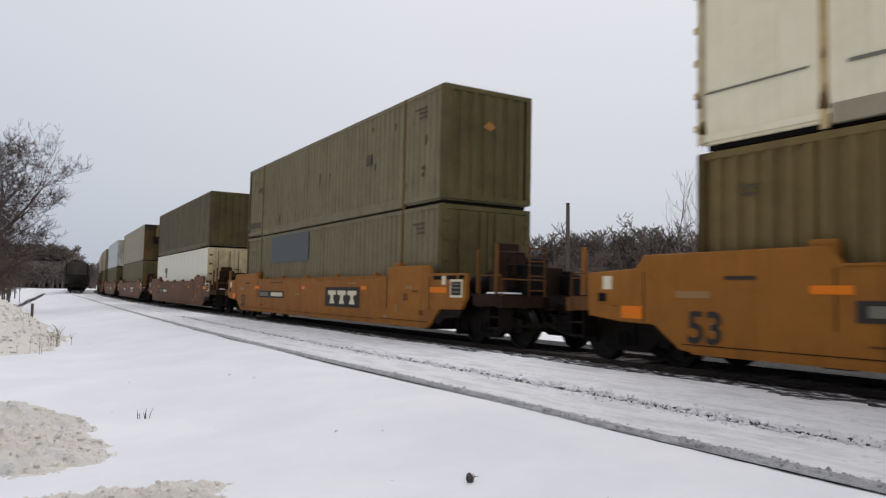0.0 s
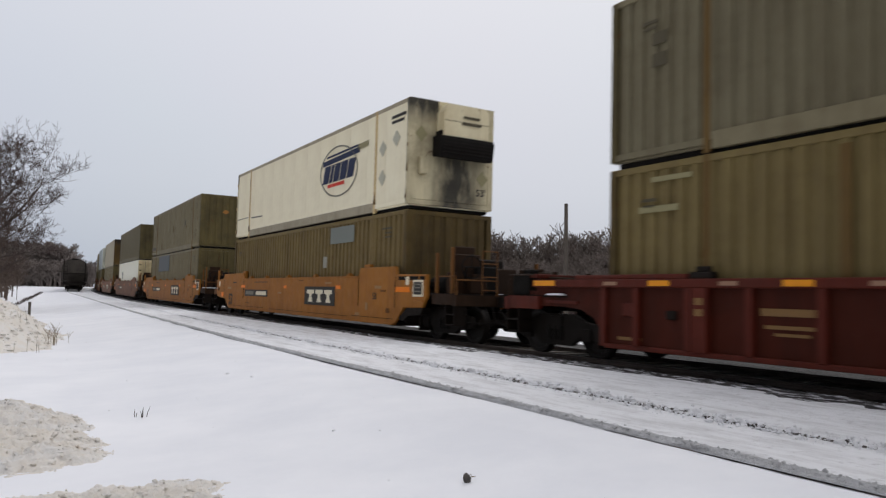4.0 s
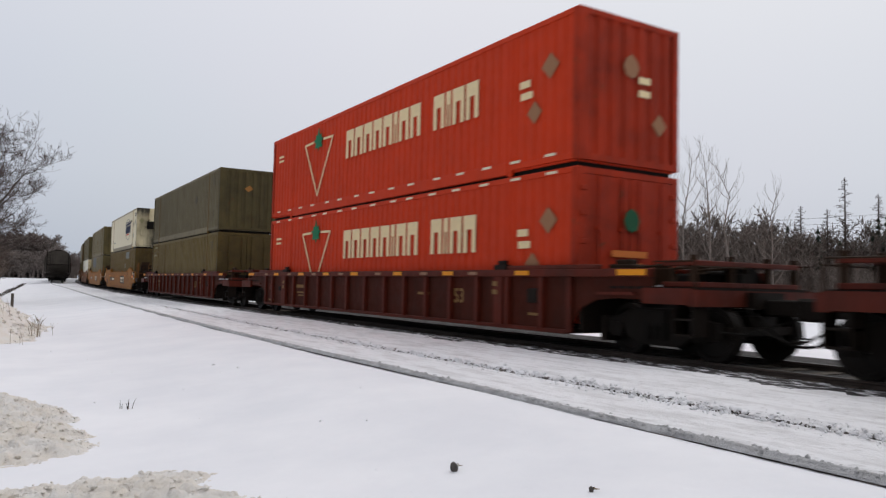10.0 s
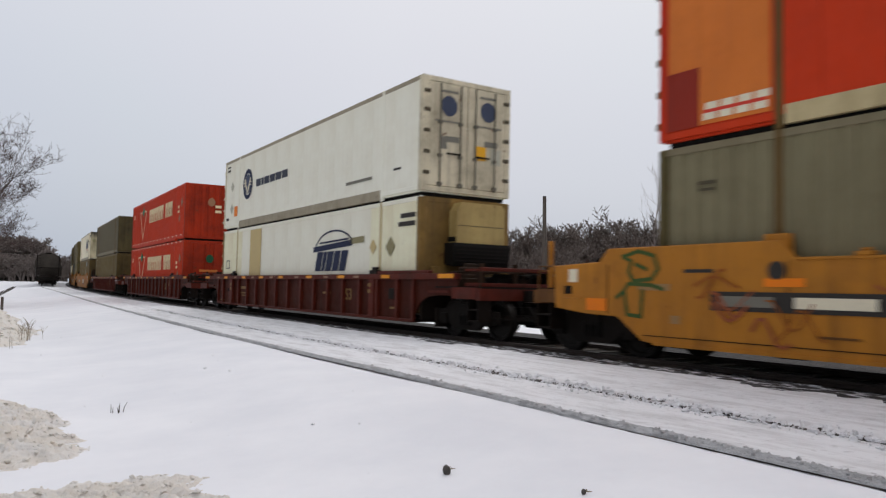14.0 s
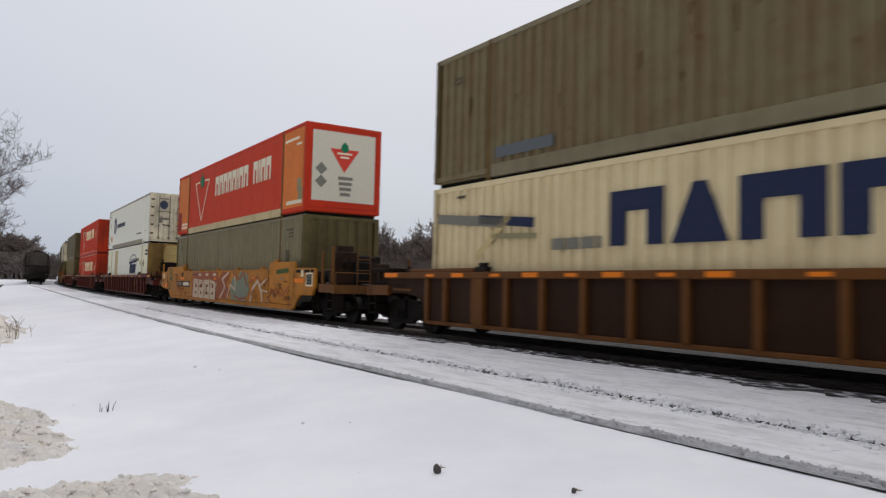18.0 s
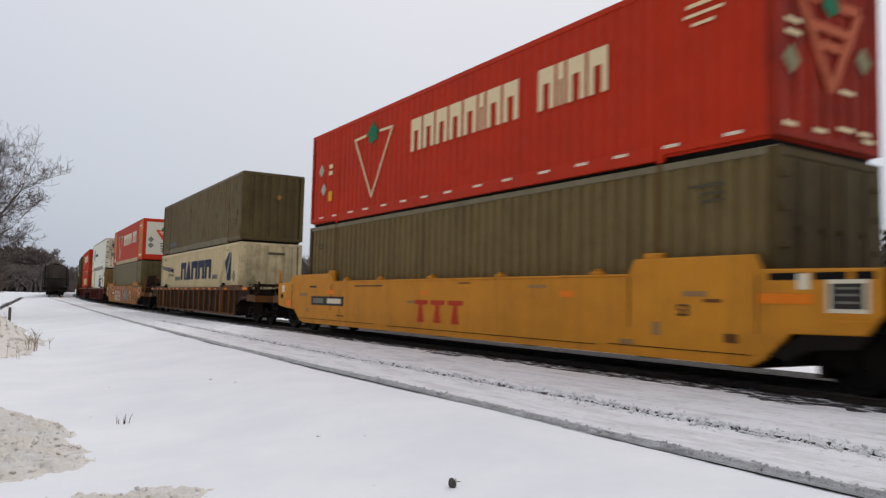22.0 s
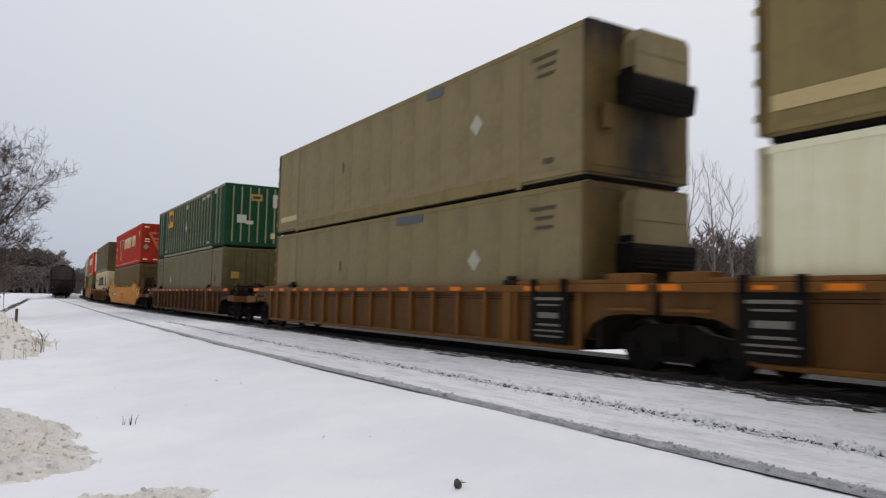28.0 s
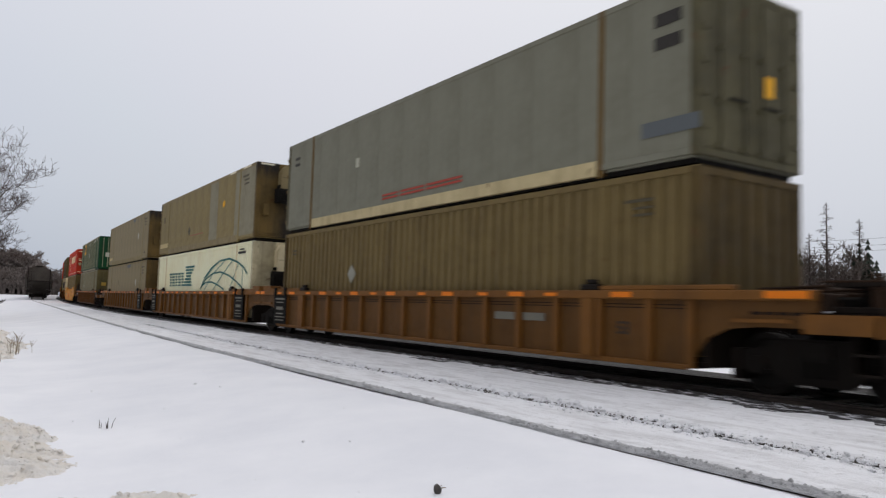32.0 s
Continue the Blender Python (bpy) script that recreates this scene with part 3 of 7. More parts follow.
    if tall and s < 0:
        part("hand_brake_stand", boxes((-1.22, -0.52, *ys(10.22, 10.34), 1.1, 2.02), bevel=0.02), END_DIRT, car, "tall rust-brown stand of the hand brake")
        part("brake_cabinet", boxes((-1.14, -0.62, *ys(10.16, 10.24), 1.3, 2.2), bevel=0.02), END_DIRT, car)
        part("side_guard", boxes((-1.30, -1.18, *ys(10.1, 10.4), 1.1, 1.6), bevel=0.02), END_DIRT, car)
        part("end_guard", boxes((-0.56, 0.5, *ys(10.28, 10.36), 1.1, 1.72), bevel=0.02), END_DIRT, car)
        part("gear_housing", boxes((-0.35, 0.42, *ys(9.35, 9.95), 1.1, 1.95), (-0.2, 0.25, *ys(9.2, 9.4), 1.2, 1.7), bevel=0.04), DARK_END, car)
        part("valve_box", boxes((-0.72, -0.12, *ys(10.0, 10.5), 1.12, 1.75), bevel=0.03), BLACK, car, "grimy brake valve cluster")
        part("air_reservoir", tube(bmesh.new(), [(-1.05, s * 9.2, 1.32), (-1.05, s * 9.25, 1.32), (-1.05, s * 9.85, 1.32), (-1.05, s * 9.9, 1.32)], [0.12, 0.2, 0.2, 0.12], 12), BLACK, car)
        part("brake_cylinder", tube(bmesh.new(), [(0.8, s * 9.5, 1.38), (0.8, s * 9.55, 1.38), (0.8, s * 10.2, 1.38), (0.8, s * 10.25, 1.38)], [0.15, 0.25, 0.25, 0.15], 12), BLACK, car)
        lad = bmesh.new()
        for x in (-0.75, -0.35):
            tube(lad, [(x, s * 10.76, 0.9), (x, s * 10.76, 2.1)], [0.016] * 2, 5)
        for z in (1.2, 1.5, 1.8, 2.08):
            tube(lad, [(-0.75, s * 10.76, z), (-0.35, s * 10.76, z)], [0.014] * 2, 5)
        part("ladder", lad, GRIMED, car)
        wheel = bmesh.new()
        for k in range(12):
            a0, a1 = 2 * math.pi * k / 12, 2 * math.pi * (k + 1) / 12
            tube(wheel, [(-0.95 + 0.26 * math.cos(a0), s * 10.62, 1.72 + 0.26 * math.sin(a0)), (-0.95 + 0.26 * math.cos(a1), s * 10.62, 1.72 + 0.26 * math.sin(a1))], [0.015] * 2, 5)
        for k in range(4):
            a0 = math.pi * k / 2
            tube(wheel, [(-0.95, s * 10.62, 1.72), (-0.95 + 0.26 * math.cos(a0), s * 10.62, 1.72 + 0.26 * math.sin(a0))], [0.012] * 2, 5)
        tube(wheel, [(-0.95, s * 10.62, 1.72), (-0.95, s * 10.40, 1.72), (-0.95, s * 10.3, 1.2)], [0.03] * 3, 6)
        part("brake_wheel", wheel, BLACK, car, "dark spoked hand brake wheel")
    else:
        part("valve_box", boxes((-0.55, 0.25, *ys(9.6, 10.3), 1.12, 1.34), bevel=0.03), BLACK, car)
        part("air_reservoir", tube(bmesh.new(), [(0.8, s * 9.2, 1.28), (0.8, s * 9.25, 1.28), (0.8, s * 10.1, 1.28), (0.8, s * 10.15, 1.28)], [0.1, 0.17, 0.17, 0.1], 12), BLACK, car)


def plate(parent, name, mat, y0, y1, z0, z1, x, label="", thick=0.006):
    return part(name, boxes((x - thick, x + 0.004, min(y0, y1), max(y0, y1), z0, z1)), mat, parent, label)


def well_frame(car, dark):
    for y in (-7.6, -5.9, -3, 0, 3, 5.9, 7.6):
        part("well_floor", cached("well_floor", lambda: boxes((-1.36, 1.36, -0.2, 0.2, 0.26, 0.35)), dark), None, car, at=pose(0, y, 0))


def ribbed_car(label, mat, sheet, dark, ends=("own", "own"), panels=(), reflect=REFLECT, tall=-1, stencil=None, cap_mat=None):
    """Well car with ribbed sides. ends: truck and coupler at the (front, back) end, a shared truck, or none."""
    car = thing("well_car", label, "rail car", "well cars of the train")
    reach = [9.9 if e == "own" else 9.66 for e in ends]
    f, r = reach
    outline = [(-8.0, 0.29), (8.0, 0.29), (8.12, 0.50), (8.32, 0.74), (8.65, 0.88), (9.1, 0.92), (f, 0.92), (f, 1.30), (-r, 1.30), (-r, 0.92), (-9.1, 0.92), (-8.65, 0.88), (-8.32, 0.74), (-8.12, 0.50)]
    for s in (-1, 1):
        x0, x1 = sorted((s * 1.385, s * 1.36))
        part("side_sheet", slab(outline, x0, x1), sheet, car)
        o0, o1 = sorted((s * 1.33, s * 1.49))
        part("top_chord", boxes((o0, o1, -r, f, 1.265, 1.40), bevel=0.012), mat, car)
        part("bottom_chord", boxes((*sorted((s * 1.34, s * 1.46)), -8.0, 8.0, 0.27, 0.345), bevel=0.01), mat, car)
        rib = cached("rib%d" % s, lambda: slab([(-0.055, 0.345), (0.055, 0.345), (0.055, 1.265), (-0.055, 1.265)], *sorted((s * 1.385, s * 1.475))), mat)
        for k in range(-7, 8):
            y = k * 1.03 + (0.1 if k > 0 else -0.1 if k < 0 else 0)
            part("rib", rib, None, car, at=pose(0, y, 0))
        for y in (-6.05, 6.05):
            part("guide_casting", boxes((*sorted((s * 1.32, s * 1.47)), y - 0.20, y + 0.20, 1.40, 1.50), (*sorted((s * 1.34, s * 1.43)), y - 0.12, y + 0.12, 1.50, 1.58), bevel=0.015), cap_mat or dark, car)
            part("guide_post", boxes((*sorted((s * 1.40, s * 1.50)), y - 0.13, y + 0.13, 0.34, 1.266)), mat, car)
        for a, b in ((6.3, 8.75), (-8.75, -6.3)):
            part("chord_cap", boxes((*sorted((s * 1.32, s * 1.46)), a, b, 1.40, 1.475), bevel=0.012), mat, car)
        for y in (-8.05, 8.05):
            part("corner_plate", slab([(y - 0.06, 0.30), (y + 0.06, 0.30), (y + 0.06, 1.265), (y - 0.06, 1.265)], *sorted((s * 1.385, s * 1.455))), mat, car)
    for e, sgn in zip(ends, (1, -1)):
        plate(car, "reflector", reflect, sgn * (9.25), sgn * 9.85 if e == "own" else sgn * 9.6, 1.29, 1.385, -1.492)
        part("arch_lip", slab([(sgn * 8.72, 0.97), (sgn * 9.55, 0.98), (sgn * 9.55, 1.03), (sgn * 8.72, 1.02)], -1.43, -1.38), mat, car)
    for k, y in enumerate((-7.0, -4.4, -2.1, 0.35, 2.3, 4.3, 6.6)):
        plate(car, "reflector", reflect, y, y + 0.42, 1.29, 1.375, -1.492)
    for k, y in enumerate((-5.3, -3.3, -1.0, 1.3, 3.3, 5.4, 7.7)):
        plate(car, "reflector", OLIVE_TAPE if stencil else reflect, y, y + 0.30, 1.30, 1.36, -1.492)
    well_frame(car, dark)
    for e, sgn in zip(ends, (1, -1)):
        if e == "own":
            truck(car, sgn * 9.7)
            end_works(car, sgn, mat, dark, False)
        else:
            part("end_casting", boxes((-0.45, 0.45, *sorted((sgn * 8.3, sgn * 9.6)), 0.80, 1.10), (-1.3, 1.3, *sorted((sgn * 8.3, sgn * 8.45)), 0.34, 1.35)), dark, car)
            part("end_plate", boxes((-1.36, 1.36, *sorted((sgn * 9.55, sgn * 9.62)), 0.95, 1.28), bevel=0.01), END_DIRT, car)
            part("end_box", boxes((-1.46, -1.10, *sorted((sgn * 8.75, sgn * 9.45)), 1.40, 1.57), bevel=0.01), mat, car)
            if e == "shared":
                truck(car, sgn * 9.74, "shared_truck")
    if panels:
        for z in (1.13, 1.18):
            plate(car, "weld_seam", dark, -7.95, 7.95, z, z + 0.014, -1.384)
    for y in panels:
        plate(car, "stencil_panel", BLACK, y - 0.52, y + 0.52, 0.36, 1.262, -1.478, "black panel with small stencilled data", 0.02)
        for z, h, w in ((1.12, 0.05, 0.75), (1.02, 0.03, 0.6), (0.80, 0.10, 0.55), (0.66, 0.04, 0.6), (0.56, 0.03, 0.8), (0.46, 0.03, 0.7)):
            plate(car, "stencil_bar", GREY_MARK, y - w / 2, y + w / 2, z, z + h, -1.50)
        for dy in (-0.42, 0.42):
            part("panel_clip", boxes((-1.53, -1.47, y + dy - 0.07, y + dy + 0.07, 1.25, 1.50), bevel=0.01), BLACK, car)
    if stencil:
        side_text(car, "53", 0.42, stencil, -1.392, -4.5, 0.72)
        for y, z, w, h in ((6.05, 1.02, 0.14, 0.10), (6.05, 0.86, 0.14, 0.10), (4.72, 0.90, 0.78, 0.10), (4.70, 0.73, 0.70, 0.05), (4.66, 0.64, 0.5, 0.04), (7.5, 0.42, 0.5, 0.05), (-3.0, 0.85, 0.5, 0.06), (-5.95, 1.08, 0.14, 0.09), (-5.95, 0.92, 0.14, 0.09), (-7.05, 0.55, 0.32, 0.05)):
            plate(car, "stencil_bar", stencil, y - w / 2, y + w / 2, z, z + h, -1.392 if abs(abs(y) - 6.0) > 0.2 else -1.502)
        part("access_box", boxes((-1.45, -1.38, 7.32, 7.62, 0.80, 1.02), bevel=0.02), mat, car)
        part("dark_valve", boxes((-1.44, -1.38, 6.52, 6.72, 0.78, 0.92), bevel=0.02), dark, car)
        part("retainer_box", boxes((-1.46, -1.38, -7.2, -6.9, 0.78, 1.05), bevel=0.02), dark, car)
    return car


TAN_MARK = flat_paint("worn_tan_stencil", (152, 122, 86))


def smooth_car(label, mat, dark, logo="dark", extra=None, num_y=(5.6, 2.6)):
    """Well car with plain plate sides that rise near the ends."""
    car = thing("well_car", label, "rail car", "well cars of the train")
    outline = [(-7.85, 0.31), (8.05, 0.31), (8.25, 0.33), (8.75, 0.68), (9.45, 0.70), (10.2, 0.78), (10.25, 1.50), (9.15, 1.55), (8.95, 1.76), (5.95, 1.77), (5.75, 1.53), (-5.6, 1.53), (-5.75, 1.77),
               (-7.85, 1.77), (-7.95, 1.57), (-9.5, 1.55), (-9.5, 1.02), (-9.3, 0.76), (-8.35, 0.74), (-8.0, 0.40)]
    for s in (-1, 1):
        bm = slab(outline, *sorted((s * 1.40, s * 1.48)))
        bmesh.ops.bevel(bm, geom=[e for e in bm.edges if abs(e.verts[0].co.x) > 1.47 and abs(e.verts[1].co.x) > 1.47], offset=0.015, segments=1, affect="EDGES")
        part("side_plate", bm, mat, car)
        part("bottom_lip", boxes((*sorted((s * 1.38, s * 1.50)), -7.8, 8.0, 0.285, 0.33)), mat, car)
        part("top_lip", boxes((*sorted((s * 1.32, s * 1.50)), -5.6, 5.75, 1.505, 1.545), bevel=0.01), mat, car)
        for y in (-6.05, 6.05):
            part("guide_casting", boxes((*sorted((s * 1.30, s * 1.42)), y - 0.18, y + 0.18, 1.50, 1.86), bevel=0.02), mat, car)
    well_frame(car, dark)
    for sgn in (1, -1):
        truck(car, sgn * 9.7)
        end_works(car, sgn, mat, dark, True)
    x = -1.484
    if logo == "dark":
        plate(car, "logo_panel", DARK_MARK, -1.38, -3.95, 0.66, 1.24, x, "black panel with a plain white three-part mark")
        for k in range(3):
            y = -1.62 - 0.75 * k
            part("logo_block", slab([(y - 0.12, 0.75), (y - 0.52, 0.75), (y - 0.42, 0.9), (y - 0.42, 1.0), (y - 0.62, 1.02), (y - 0.62, 1.14), (y, 1.14), (y, 1.02), (y - 0.21, 1.0), (y - 0.21, 0.9)], x - 0.012, x), WHITE_MARK, car)
    elif logo == "red":
        red = flat_paint("faded_red_lettering", (186, 60, 30))
        for k in range(3):
            y = 1.05 - 0.72 * k
            part("logo_block", slab([(y - 0.14, 0.56), (y - 0.44, 0.56), (y - 0.36, 0.95), (y - 0.58, 0.97), (y - 0.58, 1.06), (y, 1.06), (y, 0.97), (y - 0.22, 0.95)], x - 0.006, x + 0.003), red, car)
    y0, y1 = num_y
    plate(car, "number_panel", DARK_MARK, y0, y1, 0.84, 1.10, x, "dark panel with a plain light bar")
    plate(car, "number_bar", GREY_MARK, y0 - 0.15, y0 - 0.4 * (y0 - y1), 0.90, 1.04, x - 0.006)
    plate(car, "number_bar", WHITE_MARK, y0 - 0.52 * (y0 - y1), y1 + 0.15, 0.90, 1.04, x - 0.006)
    if logo == "dark":
        side_text(car, "53", 0.64, DARK_MARK, x - 0.004, 7.78, 0.46)
    side_text(car, "53", 0.24, DARK_MARK, x - 0.004, -6.7, 0.92)
    for y, z, w, h, m in ((9.2, 0.76, 0.45, 0.2, ORANGE_MARK), (5.9, 1.17, 0.55, 0.11, ORANGE_MARK), (0.6, 1.17, 0.3, 0.10, ORANGE_MARK), (-4.2, 1.17, 0.35, 0.11, ORANGE_MARK), (-8.3, 1.12, 0.75, 0.13, ORANGE_MARK),
                          (9.75, 1.22, 0.2, 0.22, WHITE_MARK), (8.0, 1.10, 0.6, 0.10, TAN_MARK), (1.2, 0.98, 0.4, 0.06, TAN_MARK), (-6.9, 1.2, 0.4, 0.08, TAN_MARK), (-8.55, 1.30, 0.16, 0.2, WHITE_MARK),
                          (-5.6, 0.45, 0.28, 0.08, TAN_MARK), (-3.4, 1.33, 0.5, 0.05, TAN_MARK), (7.2, 1.36, 0.5, 0.05, DARK_MARK), (3.5, 1.38, 1.6, 0.03, DARK_MARK)):
        plate(car, "mark", m, y - w / 2, y + w / 2, z, z + h, x)
    plate(car, "placard", WHITE_MARK, -8.85, -9.35, 1.02, 1.42, x, "white framed data placard")
    plate(car, "placard_face", DARK_MARK, -8.90, -9.30, 1.07, 1.37, x - 0.007)
    for z in (1.13, 1.22, 1.30):
        plate(car, "stencil_bar", GREY_MARK, -8.95, -9.25, z, z + 0.03, x - 0.013)
    for y in (-4.9, -2.2, 0.4, 2.9, 4.9):
        part("load_bracket", boxes((-1.50, -1.36, y - 0.11, y + 0.11, 1.543, 1.60), (-1.47, -1.38, y - 0.05, y + 0.05, 1.60, 1.64), bevel=0.012), mat, car)
    for y0, y1, z in ((8.2, 3.1, 0.415), (2.4, -4.9, 0.40), (-5.2, -7.8, 0.43)):
        plate(car, "weld_seam", dark, y0, y1, z, z + 0.012, x + 0.002)
    for y in (8.95, 5.85, -5.65, -7.9):
        plate(car, "weld_seam", dark, y - 0.007, y + 0.007, 0.72, 1.50, x + 0.002)
    part("hand_hold", tube(bmesh.new(), [(-1.48, 9.95, 0.95), (-1.54, 9.95, 0.95), (-1.54, 9.55, 0.95), (-1.48, 9.55, 0.95)], [0.014] * 4, 5), mat, car)
    part("hand_hold", tube(bmesh.new(), [(-1.48, -9.0, 0.92), (-1.54, -9.0, 0.92), (-1.54, -9.4, 0.92), (-1.48, -9.4, 0.92)], [0.014] * 4, 5), mat, car)
    # black plates paint the dark of open slots; the side stays uncut
    for a, b in ((-8.08, -8.55), (-8.68, -9.1), (-9.18, -9.42)):
        plate(car, "end_slot", BLACK, a, b, 1.42, 1.51, x + 0.001)
    for y, z, w, h in ((-7.2, 1.12, 0.3, 0.05), (-6.2, 0.62, 0.14, 0.2), (-7.5, 0.58, 0.22, 0.12), (5.2, 0.55, 0.5, 0.03), (-1.0, 1.42, 0.4, 0.03), (7.6, 0.62, 0.16, 0.12)):
        plate(car, "worn_stencil", TAN_MARK if w < 0.2 else GRIMED, y - w / 2, y + w / 2, z, z + h, x + 0.001)
    part("door_opening", boxes((-1.49, -1.47, 9.78, 9.96, 1.02, 1.16), bevel=0.005), BLACK, car)
    part("jack_pad", slab([(-8.05, 0.46), (-8.5, 0.74), (-9.35, 0.76), (-9.2, 0.60), (-8.6, 0.55), (-8.3, 0.40)], -1.46, -1.2), DARK_END, car)
    if extra:
        extra(car, x)
    return car


# ---------------------------------------------------------------- containers
LEN, TALL, HALF = 8.075, 2.875, 1.295


def wave_side(x, s, z0, z1, mat, depth=0.055, pitch=0.285, y0=-7.95, y1=7.95):
    key = "side_panel%d%.3f%.2f" % (s, depth, z0)
    def build():
        bm = bmesh.new()
        n = round((y1 - y0) / pitch)
        p = (y1 - y0) / n
        prev = None
        for i in range(n):
            for u, d in ((0.0, 0), (0.40, 0), (0.5, depth), (0.90, depth)):
                y = y0 + (i + u) * p
                a = bm.verts.new((s * (x - d), y, z0))
                b = bm.verts.new((s * (x - d), y, z1))
                if prev:
                    bm.faces.new((prev[0], a, b, prev[1]) if s > 0 else (a, prev[0], prev[1], b))
                prev = (a, b)
        return bm
    return cached(key, build, mat)


def wave_end(mat, y, z0, z1, pitch=0.36, depth=0.04):
    def build():
        bm = bmesh.new()
        s = 1 if y > 0 else -1
        prev = None
        n = 7
        p = 2.4 / n
        for i in range(n):
            for u, d in ((0.0, depth), (0.15, 0), (0.55, 0), (0.72, depth)):
                x = -1.2 + (i + u) * p
                a = bm.verts.new((x, y - s * d, z0))
                b = bm.verts.new((x, y - s * d, z1))
                if prev:
                    bm.faces.new((a, prev[0], prev[1], b) if s > 0 else (prev[0], a, b, prev[1]))
                prev = (a, b)
        bmesh.ops.recalc_face_normals(bm, faces=bm.faces)
        return bm
    return cached("end_panel%.2f" % y, build, mat)


BAR_DARK = flat_paint("faded_dark_stencil", (80, 75, 62))


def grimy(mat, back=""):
    """Backs of containers: side paint toned down for their shaded facing, caked with brown road film and rust runs;
    noses carry an exhaust stain too.
    """
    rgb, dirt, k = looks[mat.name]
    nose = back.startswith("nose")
    # tone paints in the shade of the end faces, apart from their dirt
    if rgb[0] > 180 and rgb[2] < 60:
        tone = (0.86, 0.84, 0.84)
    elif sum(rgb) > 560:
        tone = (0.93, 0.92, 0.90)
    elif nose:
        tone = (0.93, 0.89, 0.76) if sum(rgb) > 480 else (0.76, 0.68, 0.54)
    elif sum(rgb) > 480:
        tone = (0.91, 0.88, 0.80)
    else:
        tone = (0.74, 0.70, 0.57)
    return paint(({"nose_high": "sooty_", "nose_low": "lightly_sooty_"}[back] if nose else "shaded_road_filmed_") + mat.name, tuple(t * v for t, v in zip(tone, rgb)), tuple(0.52 * v for v in dirt), 0.75, 0.4, k=k, soot=((0.15, 1.0, 1.95) if back == "nose_high" else (0.2, 0.7, 1.15, 0.9)) if nose else None)


def container(label, mat, side="wave", back="wave", post=None, rail=None, name="container", end_mat=None, depth=0.042, top=None, rail_top=0.31, hinged=True):
    """A 53-foot container on its base; it faces +y with its front and shows its back to -y."""
    c = thing(name, label, "container", "stacked containers")
    post, rail = post or mat, rail or mat
    hood = end_mat or mat
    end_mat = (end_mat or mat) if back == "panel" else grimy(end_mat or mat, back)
    z0, z1 = 0.19, TALL - 0.10
    part("core", cached("core", lambda: boxes((-1.24, 1.24, -7.97, 7.97, 0.09, TALL - 0.02)), mat), None, c)
    part("roof", cached("roof", lambda: boxes((-1.27, 1.27, -LEN + 0.03, LEN - 0.03, TALL - 0.03, TALL), bevel=0.008), mat), None, c)
    # black block added in place of cross members to darken the stacking gap
    part("floor_frame", cached("floor_frame", lambda: boxes((-1.19, 1.19, -7.95, 7.95, 0.012, 0.10)), BLACK), None, c)
    for s in (-1, 1):
        if side == "wave":
            part("side_panel", wave_side(HALF - 0.012, s, z0, z1, mat, depth), None, c)
        elif side == "smooth":
            sheet = cached("side_sheet%d" % s, lambda: boxes((*sorted((s * 1.24, s * (HALF - 0.012))), -0.609, 0.609, z0, z1)), mat)
            for k in range(13):
                part("side_sheet", sheet, None, c, at=pose(0, -7.34 + 1.2233 * k, 0))
        part("top_rail", cached("top_rail%d" % s, lambda: boxes((*sorted((s * 1.20, s * HALF)), -LEN, LEN, TALL - 0.11, TALL), bevel=0.01), top or rail), None, c)
        part("bottom_rail", cached("bottom_rail%d%.2f" % (s, rail_top), lambda: boxes((*sorted((s * 1.20, s * (HALF + 0.003))), -6.0, 6.0, 0.05, rail_top), bevel=0.012), rail), None, c)
        for q in (-1, 1):
            part("end_rail", cached("end_rail%d%d" % (s, q), lambda: boxes((*sorted((s * 1.20, s * HALF)), *sorted((q * 6.1, q * (LEN - 0.01))), 0.13, 0.24), bevel=0.01), mat), None, c)
            part("lift_post", cached("lift_post%d%d" % (s, q), lambda: boxes((*sorted((s * 1.22, s * (HALF + 0.007))), *sorted((q * 6.03, q * 6.15)), 0.0, TALL + 0.006), bevel=0.012), post), None, c)
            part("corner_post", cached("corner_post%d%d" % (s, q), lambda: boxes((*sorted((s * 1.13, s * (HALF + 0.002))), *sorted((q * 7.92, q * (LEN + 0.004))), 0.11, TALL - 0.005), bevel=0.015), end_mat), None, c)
            part("twist_lock", cached("twist_lock%d%d" % (s, q), lambda: boxes((*sorted((s * 1.16, s * 1.28)), *sorted((q * 6.02, q * 6.15)), -0.02, 0.03)), BLACK), None, c)
    if side == "smooth" and hinged:
        for s in (-1, 1):
            hinge = cached("front_hinge%d" % s, lambda: boxes((*sorted((s * 1.18, s * (HALF + 0.012))), LEN - 0.02, LEN + 0.055, -0.05, 0.05), bevel=0.01), post)
            for z in (0.36, 0.86, 1.36, 1.86, 2.40):
                part("hinge", hinge, None, c, at=pose(0, 0, z))
    part("front_wall", wave_end(mat, LEN - 0.012, 0.2, TALL - 0.1), None, c)
    for q in (-1, 1):
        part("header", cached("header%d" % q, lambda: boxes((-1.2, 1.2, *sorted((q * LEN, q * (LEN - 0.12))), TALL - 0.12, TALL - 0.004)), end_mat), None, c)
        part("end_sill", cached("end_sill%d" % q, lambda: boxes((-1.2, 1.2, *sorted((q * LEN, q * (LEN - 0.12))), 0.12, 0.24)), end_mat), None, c)
